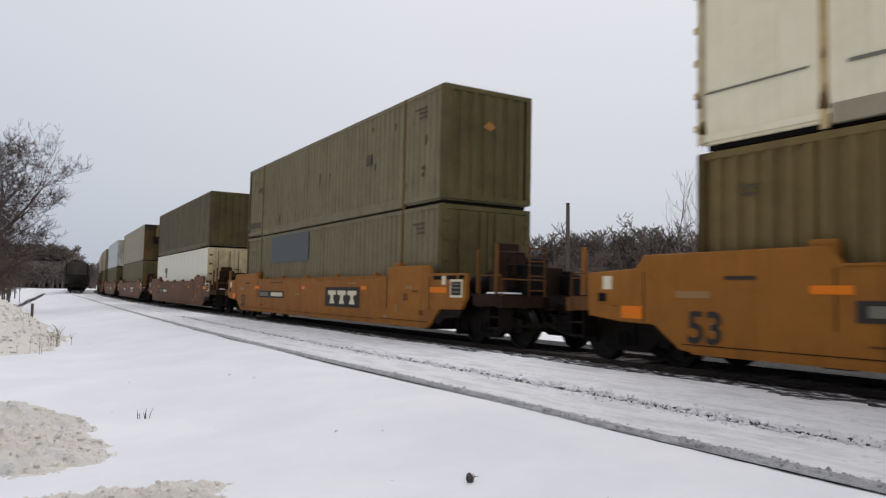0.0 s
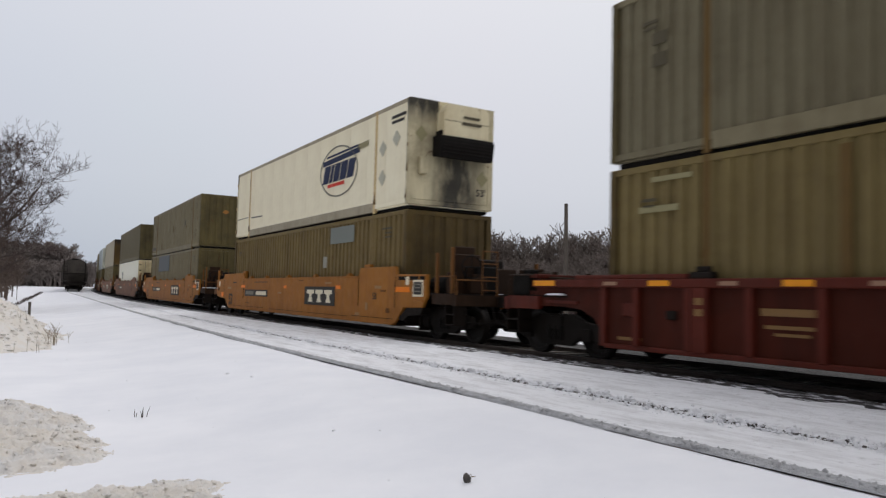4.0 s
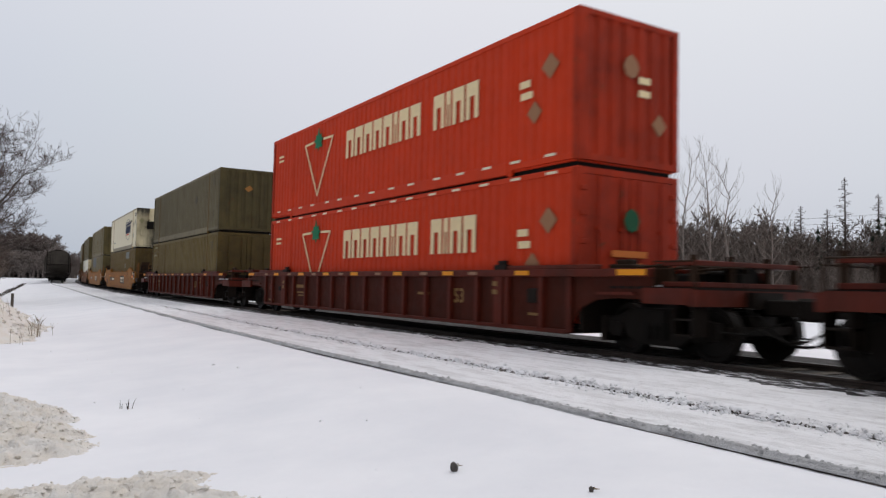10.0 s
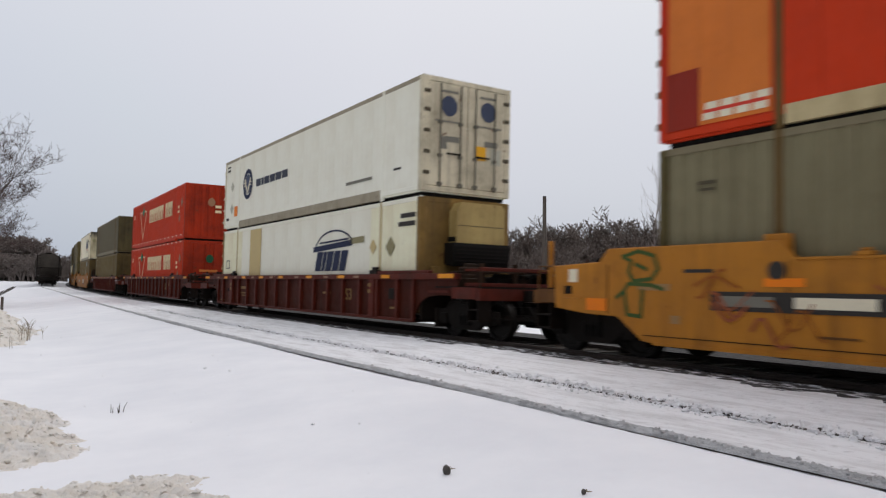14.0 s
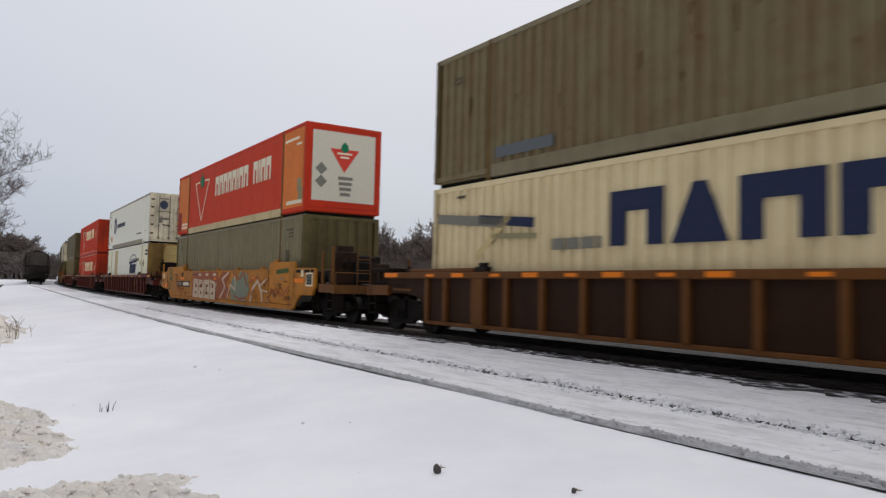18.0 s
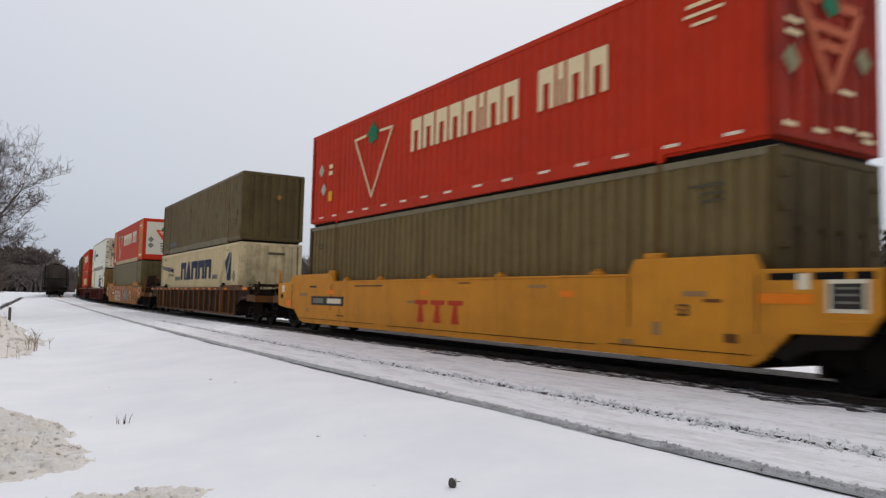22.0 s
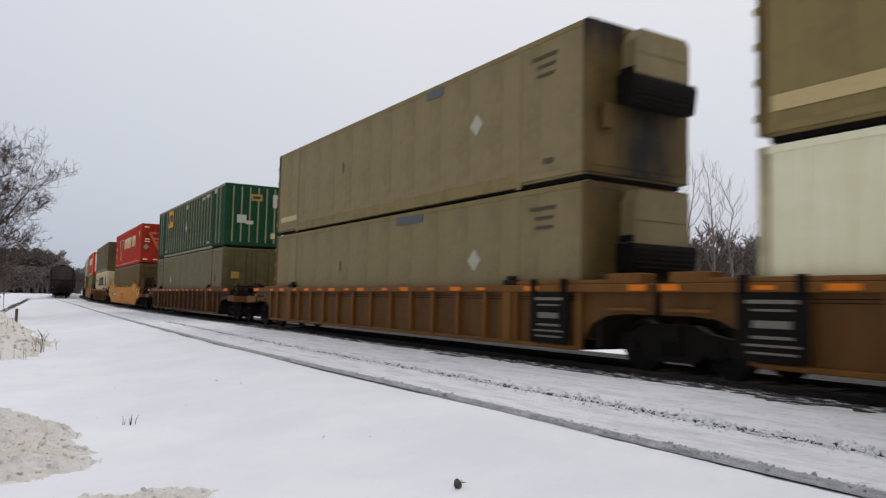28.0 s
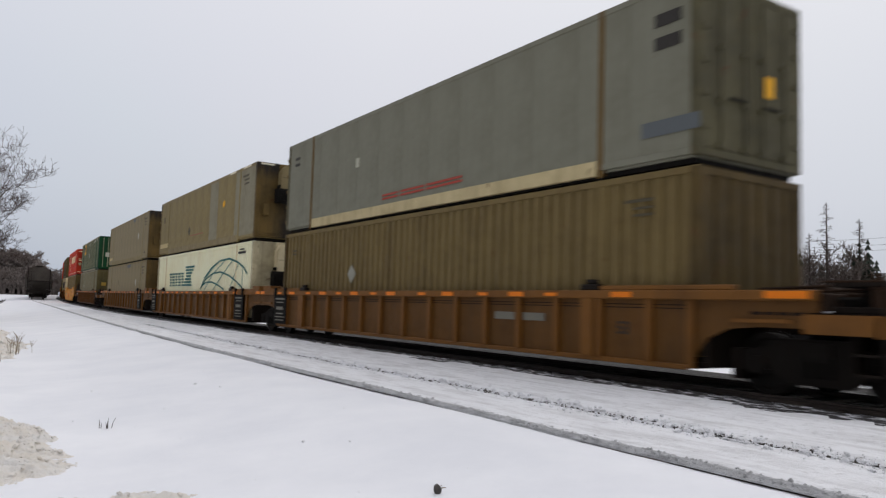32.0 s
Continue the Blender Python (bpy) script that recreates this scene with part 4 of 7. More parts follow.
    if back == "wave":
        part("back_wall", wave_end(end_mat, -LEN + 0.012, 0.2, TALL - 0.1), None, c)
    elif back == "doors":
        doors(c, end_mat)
    elif back == "panel":
        part("back_wall", boxes((-1.16, 1.16, -LEN + 0.01, -LEN + 0.05, 0.25, TALL - 0.12)), end_mat, c)
    else:
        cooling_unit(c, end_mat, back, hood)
    return c


def doors(c, mat):
    y = -LEN
    pale = sum(looks[mat.name][0]) > 380
    metal = flat_paint("galvanised_rod", (104, 102, 96)) if pale else mat
    hinge = BAR_DARK if pale else mat
    for s in (-1, 1):
        d = part("door", boxes((*sorted((s * 0.012, s * 1.14)), y + 0.005, y + 0.05, 0.25, TALL - 0.13), bevel=0.008), mat, c)
        for x in (0.22, 0.80):
            rod = tube(bmesh.new(), [(s * x, y - 0.035, 0.22), (s * x, y - 0.035, TALL - 0.15)], [0.018] * 2, 6)
            part("lock_rod", rod, metal, d)
            part("rod_bracket", boxes((s * x - 0.05, s * x + 0.05, y - 0.05, y + 0.01, 0.95, 1.02), (s * x - 0.05, s * x + 0.05, y - 0.05, y + 0.01, 1.75, 1.82), (s * x - 0.06, s * x + 0.06, y - 0.05, y + 0.01, 0.26, 0.34)), metal, d)
        part("handle", boxes((*sorted((s * 0.22, s * 0.62)), y - 0.06, y - 0.035, 1.02, 1.06)), BLACK, d)
        for z in (0.5, 1.0, 1.5, 2.0, 2.45):
            part("hinge", boxes((*sorted((s * 1.08, s * 1.25)), y - 0.03, y + 0.01, z, z + 0.09), bevel=0.01), hinge, d)


def end_slab(name, parent, mat, pts, y0, y1, label=""):
    """A block on an end wall: an outline of (x, z) points, deep from y0 to y1."""
    bm = bmesh.new()
    a = [bm.verts.new((px, y0, pz)) for px, pz in pts]
    b = [bm.verts.new((px, y1, pz)) for px, pz in pts]
    bm.faces.new(a)
    bm.faces.new(b[::-1])
    for i in range(len(a)):
        j = (i + 1) % len(a)
        bm.faces.new((a[j], a[i], b[i], b[j]))
    bmesh.ops.recalc_face_normals(bm, faces=bm.faces)
    bmesh.ops.bevel(bm, geom=[e for e in bm.edges if e.verts[0].co.y == e.verts[1].co.y == y0], offset=0.03, segments=2, affect="EDGES")
    return part(name, bm, mat, parent, label)


def cooling_unit(c, mat, kind, hood):
    """A nose with a temperature-control unit: upper housing, dark condenser box below it."""
    y = -LEN
    part("back_wall", boxes((-1.16, 1.16, y + 0.01, y + 0.05, 0.25, TALL - 0.12)), mat, c)
    low = kind == "nose_low"
    z = 1.78 if low else 1.9
    u = end_slab("cooling_unit", c, hood, [(-0.48, z), (-0.48, 2.55), (-0.34, TALL - 0.11), (0.82, TALL - 0.11), (0.92, 2.66), (0.92, z)], y - 0.33, y + 0.01, "stained pale housing of a cooling unit")
    part("unit_seam", boxes((-0.44, 0.88, y - 0.336, y - 0.32, z + 0.42, z + 0.435)), BAR_DARK, u)
    part("unit_bracket", boxes((-0.52, -0.46, y - 0.30, y + 0.01, z + 0.05, z + 0.16), bevel=0.01), BLACK, u)
    part("condenser", slab([(y - 0.37, z - 0.46), (y - 0.33, z - 0.54), (y + 0.01, z - 0.50), (y + 0.01, z + 0.01), (y - 0.39, z + 0.01), (y - 0.42, z - 0.08)], -0.60, 1.04), BLACK, c, "sooty black condenser box")
    part("condenser_grille", boxes(*[(-0.52, 0.98, y - 0.415, y - 0.36, z - 0.42 + 0.085 * k, z - 0.39 + 0.085 * k) for k in range(5)]), STEEL, c)
    part("cable_box", boxes((-1.02, -0.80, y - 0.12, y + 0.01, z - 1.0, z - 0.55), bevel=0.02), mat, c)


def blocks(c, mat, y0, y1, z0, z1, widths, slant=0.0, gap=0.18, shape="plain", x=-HALF - 0.002):
    """A brand name as plain blocks, one a character, from y0 down to y1."""
    total = sum(widths) + gap * (len(widths) - 1)
    k = (y0 - y1) / total
    y = y0
    for w in widths:
        a, b = y, y - w * k
        t = slant * (z1 - z0)
        h = z1 - z0
        if w == 1.01:
            bm = slab([(a, z0), (b, z0), ((a + b) / 2 - 0.12 * (a - b), z1), ((a + b) / 2 + 0.12 * (a - b), z1)], x - 0.006, x + 0.004)
        elif w == 1.02:
            m2 = (a + b) / 2
            q = 0.14 * (a - b)
            bm = slab([(m2 + q, z0), (m2 - q, z0), (m2 - q, z0 + 0.45 * h), (b, z1), (a, z1), (m2 + q, z0 + 0.45 * h)], x - 0.006, x + 0.004)
        elif w == 1.03:
            q = 0.34 * (a - b)
            bm = slab([(a, z0), (b, z0), (b, z0 + 0.2 * h), (a - q, z0 + 0.2 * h), (a - q, z0 + 0.8 * h), (b, z0 + 0.8 * h), (b, z1), (a, z1)], x - 0.006, x + 0.004)
        elif shape == "plain":
            bm = slab([(a, z0), (b, z0), (b - t, z1), (a - t, z1)], x - 0.006, x + 0.004)
        else:
            bw = 0.3 * (a - b)
            bm = slab([(a, z0), (a - bw, z0), (a - bw, z0 + 0.62 * (z1 - z0)), (b + bw, z0 + 0.62 * (z1 - z0)), (b + bw, z0), (b, z0), (b, z1), (a, z1)], x - 0.006, x + 0.004)
        part("logo_block", bm, mat, c)
        y = b - gap * k


def strip(c, mat, pts, w, x=-HALF - 0.003, name="logo_line", thick=0.006):
    """A painted line of width w through (y, z) points."""
    bm = bmesh.new()
    for (ya, za), (yb, zb) in zip(pts, pts[1:]):
        d = Vector((yb - ya, zb - za)).normalized() * (w / 2)
        n = Vector((-d.y, d.x))
        slab([(ya - d.x * 0.6 + n.x, za - d.y * 0.6 + n.y), (ya - d.x * 0.6 - n.x, za - d.y * 0.6 - n.y), (yb + d.x * 0.6 - n.x, zb + d.y * 0.6 - n.y), (yb + d.x * 0.6 + n.x, zb + d.y * 0.6 + n.y)], x - thick, x + 0.002, bm)
    return part(name, bm, mat, c)


def mark(c, mat, y, z, w, h, x=-HALF - 0.001, name="mark"):
    return plate(c, name, mat, y - w / 2, y + w / 2, z - h / 2, z + h / 2, x)


def diamond(c, mat, y, z, r, x=-HALF - 0.002):
    return part("placard", slab([(y - r, z), (y, z - r), (y + r, z), (y, z + r)], x - 0.006, x + 0.003), mat, c)


def disc(c, mat, y, z, ry, rz, x=-HALF - 0.002, inner=0.0, name="logo_disc"):
    bm = bmesh.new()
    n = 28
    p = [(math.cos(2 * math.pi * k / n), math.sin(2 * math.pi * k / n)) for k in range(n)]
    if not inner:
        slab([(y + ry * a, z + rz * b) for a, b in p], x - 0.006, x + 0.003, bm)
    else:
        for k in range(n):
            (a, b), (d, e) = p[k], p[(k + 1) % n]
            slab([(y + ry * a, z + rz * b), (y + ry * d, z + rz * e), (y + ry * inner * d, z + rz * inner * e), (y + ry * inner * a, z + rz * inner * b)], x - 0.006, x + 0.003, bm)
    return part(name, bm, mat, c)


def end_mark(c, mat, x, z, w, h, y=-LEN - 0.002, name="mark"):
    """A flat mark on the back, which faces -y."""
    return part(name, boxes((x - w / 2, x + w / 2, y - 0.006, y + 0.003, z - h / 2, z + h / 2)), mat, c)


def end_shape(c, mat, pts, y=-LEN - 0.004, name="logo_shape"):
    bm = bmesh.new()
    a = [bm.verts.new((px, y - 0.006, pz)) for px, pz in pts]
    b = [bm.verts.new((px, y + 0.003, pz)) for px, pz in pts]
    bm.faces.new(a)
    bm.faces.new(b[::-1])
    for i in range(len(a)):
        j = (i + 1) % len(a)
        bm.faces.new((a[j], a[i], b[i], b[j]))
    bmesh.ops.recalc_face_normals(bm, faces=bm.faces)
    return part(name, bm, mat, c)


def stencils(c, mat, rows):
    for y, z, w, h in rows:
        mark(c, mat, y, z, w, h, name="stencil_bar")


def serials(c, mat=None):
    """Small unreadable data near the ends, as bars."""
    stencils(c, mat or BAR_DARK, ((-6.95, 2.45, 0.6, 0.05), (-7.05, 2.33, 0.4, 0.04), (-7.05, 2.22, 0.4, 0.04), (7.2, 2.3, 0.3, 0.05), (7.2, 2.2, 0.25, 0.04), (-7.1, 0.95, 0.12, 0.1), (-7.1, 0.78, 0.12, 0.1)))


def rust_bits(c, seed, count=10):
    """Rust runs below dents, scattered over the near side."""
    r = random.Random(seed)
    for _ in range(count):
        y, z = r.uniform(-7.6, 7.6), r.uniform(0.35, 2.5)
        w, h = r.uniform(0.02, 0.06), r.uniform(0.1, 0.45)
        part("rust_run", slab([(y - w, z + h), (y + w, z + h * 0.95), (y + w * 0.4, z), (y - w * 0.3, z + 0.05)], -HALF - 0.001, -HALF + 0.02), RUST, c)



def edge_rust(c, seed, lines=(-7.98, -6.09, 6.09, 7.98)):
    """Rust eating into the paint along posts and the lower edge."""
    r = random.Random(seed)
    for y in lines:
        for _ in range(5):
            z, h, w = r.choice((0.25, 0.25, r.uniform(0.5, 2.4))), r.uniform(0.06, 0.3), r.uniform(0.02, 0.05)
            d = y + r.uniform(-0.05, 0.05)
            part("rust_patch", slab([(d - w, z), (d + w, z + 0.02), (d + 0.6 * w, z + h), (d - 0.2 * w, z + 1.2 * h)], -HALF - 0.013, -HALF + 0.01), RUST, c)


# ---------------------------------------------------------------- the train, car by car
GREY_A = paint("olive_grey_container", (116, 110, 91), (80, 68, 48), 0.55, k=1.3)
GREY_B = paint("dark_olive_container", (103, 98, 81), (74, 63, 45), 0.55, k=1.25)
GREY_C = paint("pale_grey_container", (126, 121, 98), (88, 78, 54), 0.45, k=1.12)
TAN = paint("brown_tan_container", (120, 104, 72), (82, 66, 42), 0.6, 0.3, k=1.04)
OLIVE = paint("brown_olive_container", (116, 103, 72), (78, 62, 40), 0.6, 0.25, k=1.1)
RUSTY = paint("rust_streaked_olive", (116, 108, 84), (112, 74, 36), 0.75, 0.6, k=1.05)
WHITE = paint("off_white_container", (210, 205, 190), (172, 156, 124), 0.2, 0.08, k=1.42)
WHITE_B = paint("cool_white_container", (207, 207, 201), (172, 164, 142), 0.2, 0.05, k=1.55)
CREAM = paint("cream_container", (208, 195, 164), (154, 128, 88), 0.3, 0.12, k=1.24)
NOSE_CREAM = paint("yellowed_white_nose", (206, 199, 176), (150, 124, 78), 0.5, 0.3, k=1.3)
NOSE_TAN = paint("stained_tan_nose", (176, 156, 112), (100, 76, 42), 0.6, 0.3, k=1.2)
RED = paint("bright_red_container", (214, 59, 8), (160, 48, 14), 0.24, 0.05, k=0.88)
RED_B = paint("deep_red_container", (206, 50, 8), (136, 38, 12), 0.24, 0.06, k=0.9)
ORANGE_RED = paint("faded_orange_end", (206, 116, 52), (160, 84, 40), 0.4, 0.05, k=1.15)
GREEN = paint("dark_green_container", (22, 72, 44), (26, 44, 32), 0.5, 0.08, k=0.95)
GREEN_RIB = paint("grey_green_rib", (136, 136, 116), (86, 86, 66), 0.5, 0.2, k=1.15)
KHAKI = paint("khaki_container", (136, 124, 94), (88, 74, 50), 0.55, 0.2, k=1.15)
KHAKI_B = paint("dull_khaki_container", (124, 111, 81), (80, 67, 47), 0.5, 0.2, k=1.35)
SLATE = paint("slate_grey_container", (114, 115, 106), (82, 77, 60), 0.45, 0.12, k=1.25)
PALE = paint("pale_blue_white", (176, 186, 196), (130, 132, 132), 0.35, 0.04, k=1.25)
PALE_GREY = paint("pale_warm_grey", (164, 158, 144), (116, 106, 86), 0.45, 0.08, k=1.05)
RAIL_GREY = paint("scuffed_base_rail", (142, 136, 118), (92, 80, 60), 0.5, 0.3, k=1.3)
RAIL_CREAM = paint("cream_base_rail", (176, 164, 132), (110, 92, 62), 0.5, 0.3, k=1.4)
RAIL_PALE = paint("pale_grey_base_rail", (154, 148, 134), (104, 94, 76), 0.5, 0.2, k=1.2)
WHITE_POST = paint("rust_streaked_white_post", (192, 172, 132), (128, 78, 34), 0.9, 0.5, k=1.2)
TTX_ORANGE = paint("orange_car_paint", (168, 110, 42), (120, 76, 34), 0.6, 0.2, k=0.92)
TTX_BROWN = paint("faded_brown_car_paint", (122, 82, 62), (78, 56, 44), 0.55, 0.15, k=0.95)
TTX_YELLOW = paint("yellow_car_paint", (196, 130, 42), (112, 72, 34), 0.65, 0.30, k=0.95)
TTX_GOLD = paint("golden_car_paint", (210, 142, 40), (150, 98, 38), 0.45, 0.15, k=1.08)
# each _SHEET colour is darker than the ribs and chords beside it
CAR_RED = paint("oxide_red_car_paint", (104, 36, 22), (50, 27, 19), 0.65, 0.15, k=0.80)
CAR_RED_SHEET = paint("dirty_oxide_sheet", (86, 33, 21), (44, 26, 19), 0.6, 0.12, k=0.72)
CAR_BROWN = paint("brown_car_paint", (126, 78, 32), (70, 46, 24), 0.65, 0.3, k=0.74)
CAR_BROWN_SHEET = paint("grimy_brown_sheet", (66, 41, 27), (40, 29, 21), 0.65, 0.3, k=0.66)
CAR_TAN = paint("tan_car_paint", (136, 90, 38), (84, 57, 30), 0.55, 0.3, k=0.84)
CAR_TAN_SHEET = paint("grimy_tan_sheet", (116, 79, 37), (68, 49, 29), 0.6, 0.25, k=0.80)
DARK = paint("dark_underframe", (36, 28, 24), (20, 18, 16), 0.6, 0.2, 0.7, 0.8)
FAINT_RED = flat_paint("faint_red_line", (150, 94, 78))
SMEAR = flat_paint("orange_smear", (150, 106, 56))
NAVY = flat_paint("navy_lettering", (32, 42, 76))
TEAL = flat_paint("teal_lettering", (22, 104, 112))
LEAF = flat_paint("green_leaf_mark", (20, 116, 84))
CREAM_MARK = flat_paint("cream_lettering", (232, 216, 182))
YELLOW_MARK = flat_paint("yellow_label", (226, 170, 40))
BLUE_PATCH = flat_paint("faded_blue_patch", (92, 99, 108))
PALE_PATCH = flat_paint("pale_repair_patch", (150, 152, 148))
OLD_YELLOW = flat_paint("dulled_yellow_label", (156, 130, 58))
RED_MARK = flat_paint("red_lettering", (206, 66, 54))
YELLOWED = flat_paint("yellowed_patch", (196, 180, 138))
SILVER = flat_paint("silver_placard", (178, 180, 172))
OLIVE_PLAC = flat_paint("faded_placard", (140, 136, 108))
GRAF_D = flat_paint("graffiti_dark_red", (112, 52, 36))
GRAF_G = flat_paint("graffiti_green", (62, 84, 40))
GRAF_W = flat_paint("graffiti_white", (200, 184, 168))
GRAF_R = flat_paint("graffiti_red", (150, 84, 56))
GRAF_T = flat_paint("graffiti_teal", (122, 132, 120))

DULL_STENCIL = flat_paint("worn_yellowish_stencil", (128, 100, 66))
DULL_PLAC = flat_paint("dulled_placard", (150, 112, 88))
LEAF_DARK = flat_paint("dark_green_leaf_mark", (26, 84, 58))

CARS = []  # (offset along the train, car, lower container, upper container, extra height)


def tri_logo(c, y0=4.95, y1=2.75, z0=0.55, z1=2.25, mat=CREAM_MARK):
    """A red-ground trademark as a plain outlined triangle with a green leaf shape."""
    ym = (y0 + y1) / 2
    strip(c, mat, [(y0, z1), (ym, z0), (y1, z1)], 0.068, name="logo_triangle")
    strip(c, mat, [(y0, z1), (ym + 0.42, z1 + 0.02)], 0.07)
    strip(c, mat, [(y1, z1), (ym - 0.42, z1 + 0.02)], 0.07)
    leaf = [(0, -0.30), (0.07, -0.18), (0.28, -0.2), (0.22, -0.05), (0.36, 0.08), (0.22, 0.1), (0.2, 0.24), (0.09, 0.17), (0, 0.42), (-0.09, 0.17), (-0.2, 0.24), (-0.22, 0.1), (-0.36, 0.08), (-0.22, -0.05), (-0.28, -0.2), (-0.07, -0.18)]
    part("logo_leaf", slab([(ym + a, z1 + b) for a, b in leaf], -HALF - 0.012, -HALF + 0.003), LEAF, c)


def wide_logo(c, mat=CREAM_MARK, low=1.42, high=2.22):
    """The two-word trademark as plain cream blocks."""
    blocks(c, mat, 1.75, -2.5, low, high, [1, 1, 1, 1, 1, 0.4, 1, 1], shape="arch")
    blocks(c, mat, -3.12, -4.95, low, high, [1, 0.4, 1, 1], shape="arch")


def rail_dashes(c, z, seed):
    r = random.Random(seed)
    for k in range(15):
        mark(c, WHITE_MARK, -7.4 + 1.05 * k + r.uniform(-0.12, 0.12), z, 0.3, 0.05, name="reflective_dash", x=-HALF - 0.004)


# distant lead cars
for off_, lo, up, carm in ((141.0, (GREY_B, "dull olive container in the leading part of the train"), (RED_B, "red container far ahead in the train"), TTX_BROWN),
                           (117.6, (GREY_B, "dull olive container in the leading part of the train"), (CREAM, "tan cream container far ahead in the train"), TTX_BROWN),
                           (94.1, (GREY_B, "dull olive container in the leading part of the train"), (PALE_GREY, "pale warm grey container far ahead in the train"), TTX_BROWN),
                           (70.6, (GREY_B, "dull olive container in the leading part of the train"), (PALE, "pale blue-white smooth container far ahead in the train"), TTX_BROWN)):
    CARS.append((off_, smooth_car("faded brown well car far ahead in the train", carm, DARK), container(lo[1], lo[0]), container(up[1], up[0], "smooth"), 0.0))

lo = container("dull grey corrugated container in a brown well car", GREY_A)
up = container("grey-white smooth container with a yellowed cooling nose", PALE_GREY, "smooth", "nose_high", end_mat=TAN)
CARS.append((47.16, smooth_car("faded brown well car with plain sides", TTX_BROWN, DARK), lo, up, -0.01))

lo = container("white smooth container with rusty cream doors", WHITE_B, "smooth", "doors", end_mat=CREAM)
disc(lo, GREY_MARK, 4.4, 1.9, 0.5, 0.18)
mark(lo, GREY_MARK, 4.3, 1.6, 0.5, 0.35)
up = container("dark grey corrugated container", GREY_B)
serials(up)
CARS.append((23.34, smooth_car("faded brown well car with plain sides", TTX_BROWN, DARK, "none"), lo, up, -0.01))

lo = container("olive grey corrugated container with a faded blue patch", GREY_A, back="doors", rail=GREY_A, post=RUST, depth=0.026)
mark(lo, BLUE_PATCH, 2.75, 2.28, 4.0, 1.0, name="blue_patch")
serials(lo)
up = container("olive grey corrugated container with rusty lifting posts", GREY_A, rail=GREY_A, post=RUST, depth=0.026)
serials(up)
stencils(up, BAR_DARK, ((7.2, 0.5, 1.6, 0.22), (-3.9, 1.6, 0.35, 0.3), (6.5, 1.9, 0.5, 0.15)))
end_shape(up, SMEAR, [(-0.18, 1.95), (0.02, 1.85), (0.2, 1.98), (0.0, 2.1)])
rust_bits(up, 1, 8)
CARS.append((0.0, smooth_car("orange well car with plain sides and a black logo panel", TTX_ORANGE, DARK), lo, up, -0.01))

lo = container("brown-tan corrugated container with a pale blue patch", TAN, post=TAN, depth=0.06)
mark(lo, flat_paint("pale_blue_patch", (120, 128, 130)), -3.9, 2.45, 1.8, 0.5, name="pale_patch")
mark(lo, PALE_PATCH, -2.6, 1.65, 0.3, 0.35)
serials(lo)
up = container("white smooth container with dark blue logo and sooty cooling unit", WHITE, "smooth", "nose_high", post=WHITE_POST, rail=RAIL_PALE, end_mat=NOSE_CREAM)
blocks(up, NAVY, -2.15, -4.55, 1.25, 1.80, [1, 0.45, 0.9, 1, 1], slant=0.35)
strip(up, NAVY, [(-2.2, 1.90), (-4.95, 1.98)], 0.16)
strip(up, NAVY, [(-2.5, 2.08), (-4.9, 2.12)], 0.06)
strip(up, OLIVE_PLAC, [(-4.9, 2.05), (-5.55, 2.08)], 0.16)
blocks(up, RED_MARK, -2.6, -3.9, 1.10, 1.20, [1] * 7)
strip(up, GREY_MARK, [(-3.4 + 1.45 * math.cos(a) + 0.12 * math.sin(a), 1.55 + 0.78 * math.sin(a)) for a in (2 * math.pi * k / 36 for k in range(37))], 0.045)
strip(up, GREY_MARK, [(5.75, 0.80), (4.3, 0.76)], 0.05)
strip(up, GREY_MARK, [(7.9, 0.85), (6.3, 0.85)], 0.03)
edge_rust(up, 3)
for y, z in ((-6.55, 1.75), (-7.35, 1.9), (-6.55, 0.95)):
    diamond(up, SILVER, y, z, 0.22)
stencils(up, DARK_MARK, ((-7.45, 2.5, 0.8, 0.08), (-7.4, 2.36, 0.7, 0.07)))
end_mark(up, BAR_DARK, 0.35, 2.45, 0.5, 0.07, -LEN - 0.365)
end_mark(up, BAR_DARK, 0.35, 2.28, 0.6, 0.07, -LEN - 0.365)
part("lettering", text_mesh("53'", 0.26, DARK_MARK), DARK_MARK, up, at=Matrix(((1, 0, 0, 0.92), (0, 0, -1, -LEN + 0.006), (0, 1, 0, 0.48), (0, 0, 0, 1))))
for x_, z_ in ((0.95, 0.95), (-0.95, 1.95)):
    end_shape(up, OLIVE_PLAC, [(x_ - 0.18, z_), (x_, z_ - 0.22), (x_ + 0.18, z_), (x_, z_ + 0.22)], -LEN + 0.005)
CARS.append((-23.55, smooth_car("orange well car with plain sides and black stencilled panels", TTX_ORANGE, DARK), lo, up, 0.01))

lo = container("brown-olive corrugated container in a red well car", OLIVE, back="doors", post=RUST, rail=OLIVE, depth=0.045)
edge_rust(lo, 4)
serials(lo)
mark(lo, RUST, 4.0, 1.5, 0.14, 2.4, name="rusty_seam")
stencils(lo, OLIVE_PLAC, ((6.75, 2.62, 0.8, 0.08), (7.0, 2.15, 0.8, 0.1)))
up = container("dark olive corrugated container with an orange smear", GREY_B, post=RUST, rail=GREY_A)
serials(up)
stencils(up, BAR_DARK, ((7.0, 2.0, 0.3, 0.2), (7.0, 1.65, 0.3, 0.22)))
diamond(up, BAR_DARK, -3.6, 1.75, 0.26)
end_shape(up, SMEAR, [(-0.2, 2.0), (0.0, 1.85), (0.2, 2.0), (0.05, 2.15)])
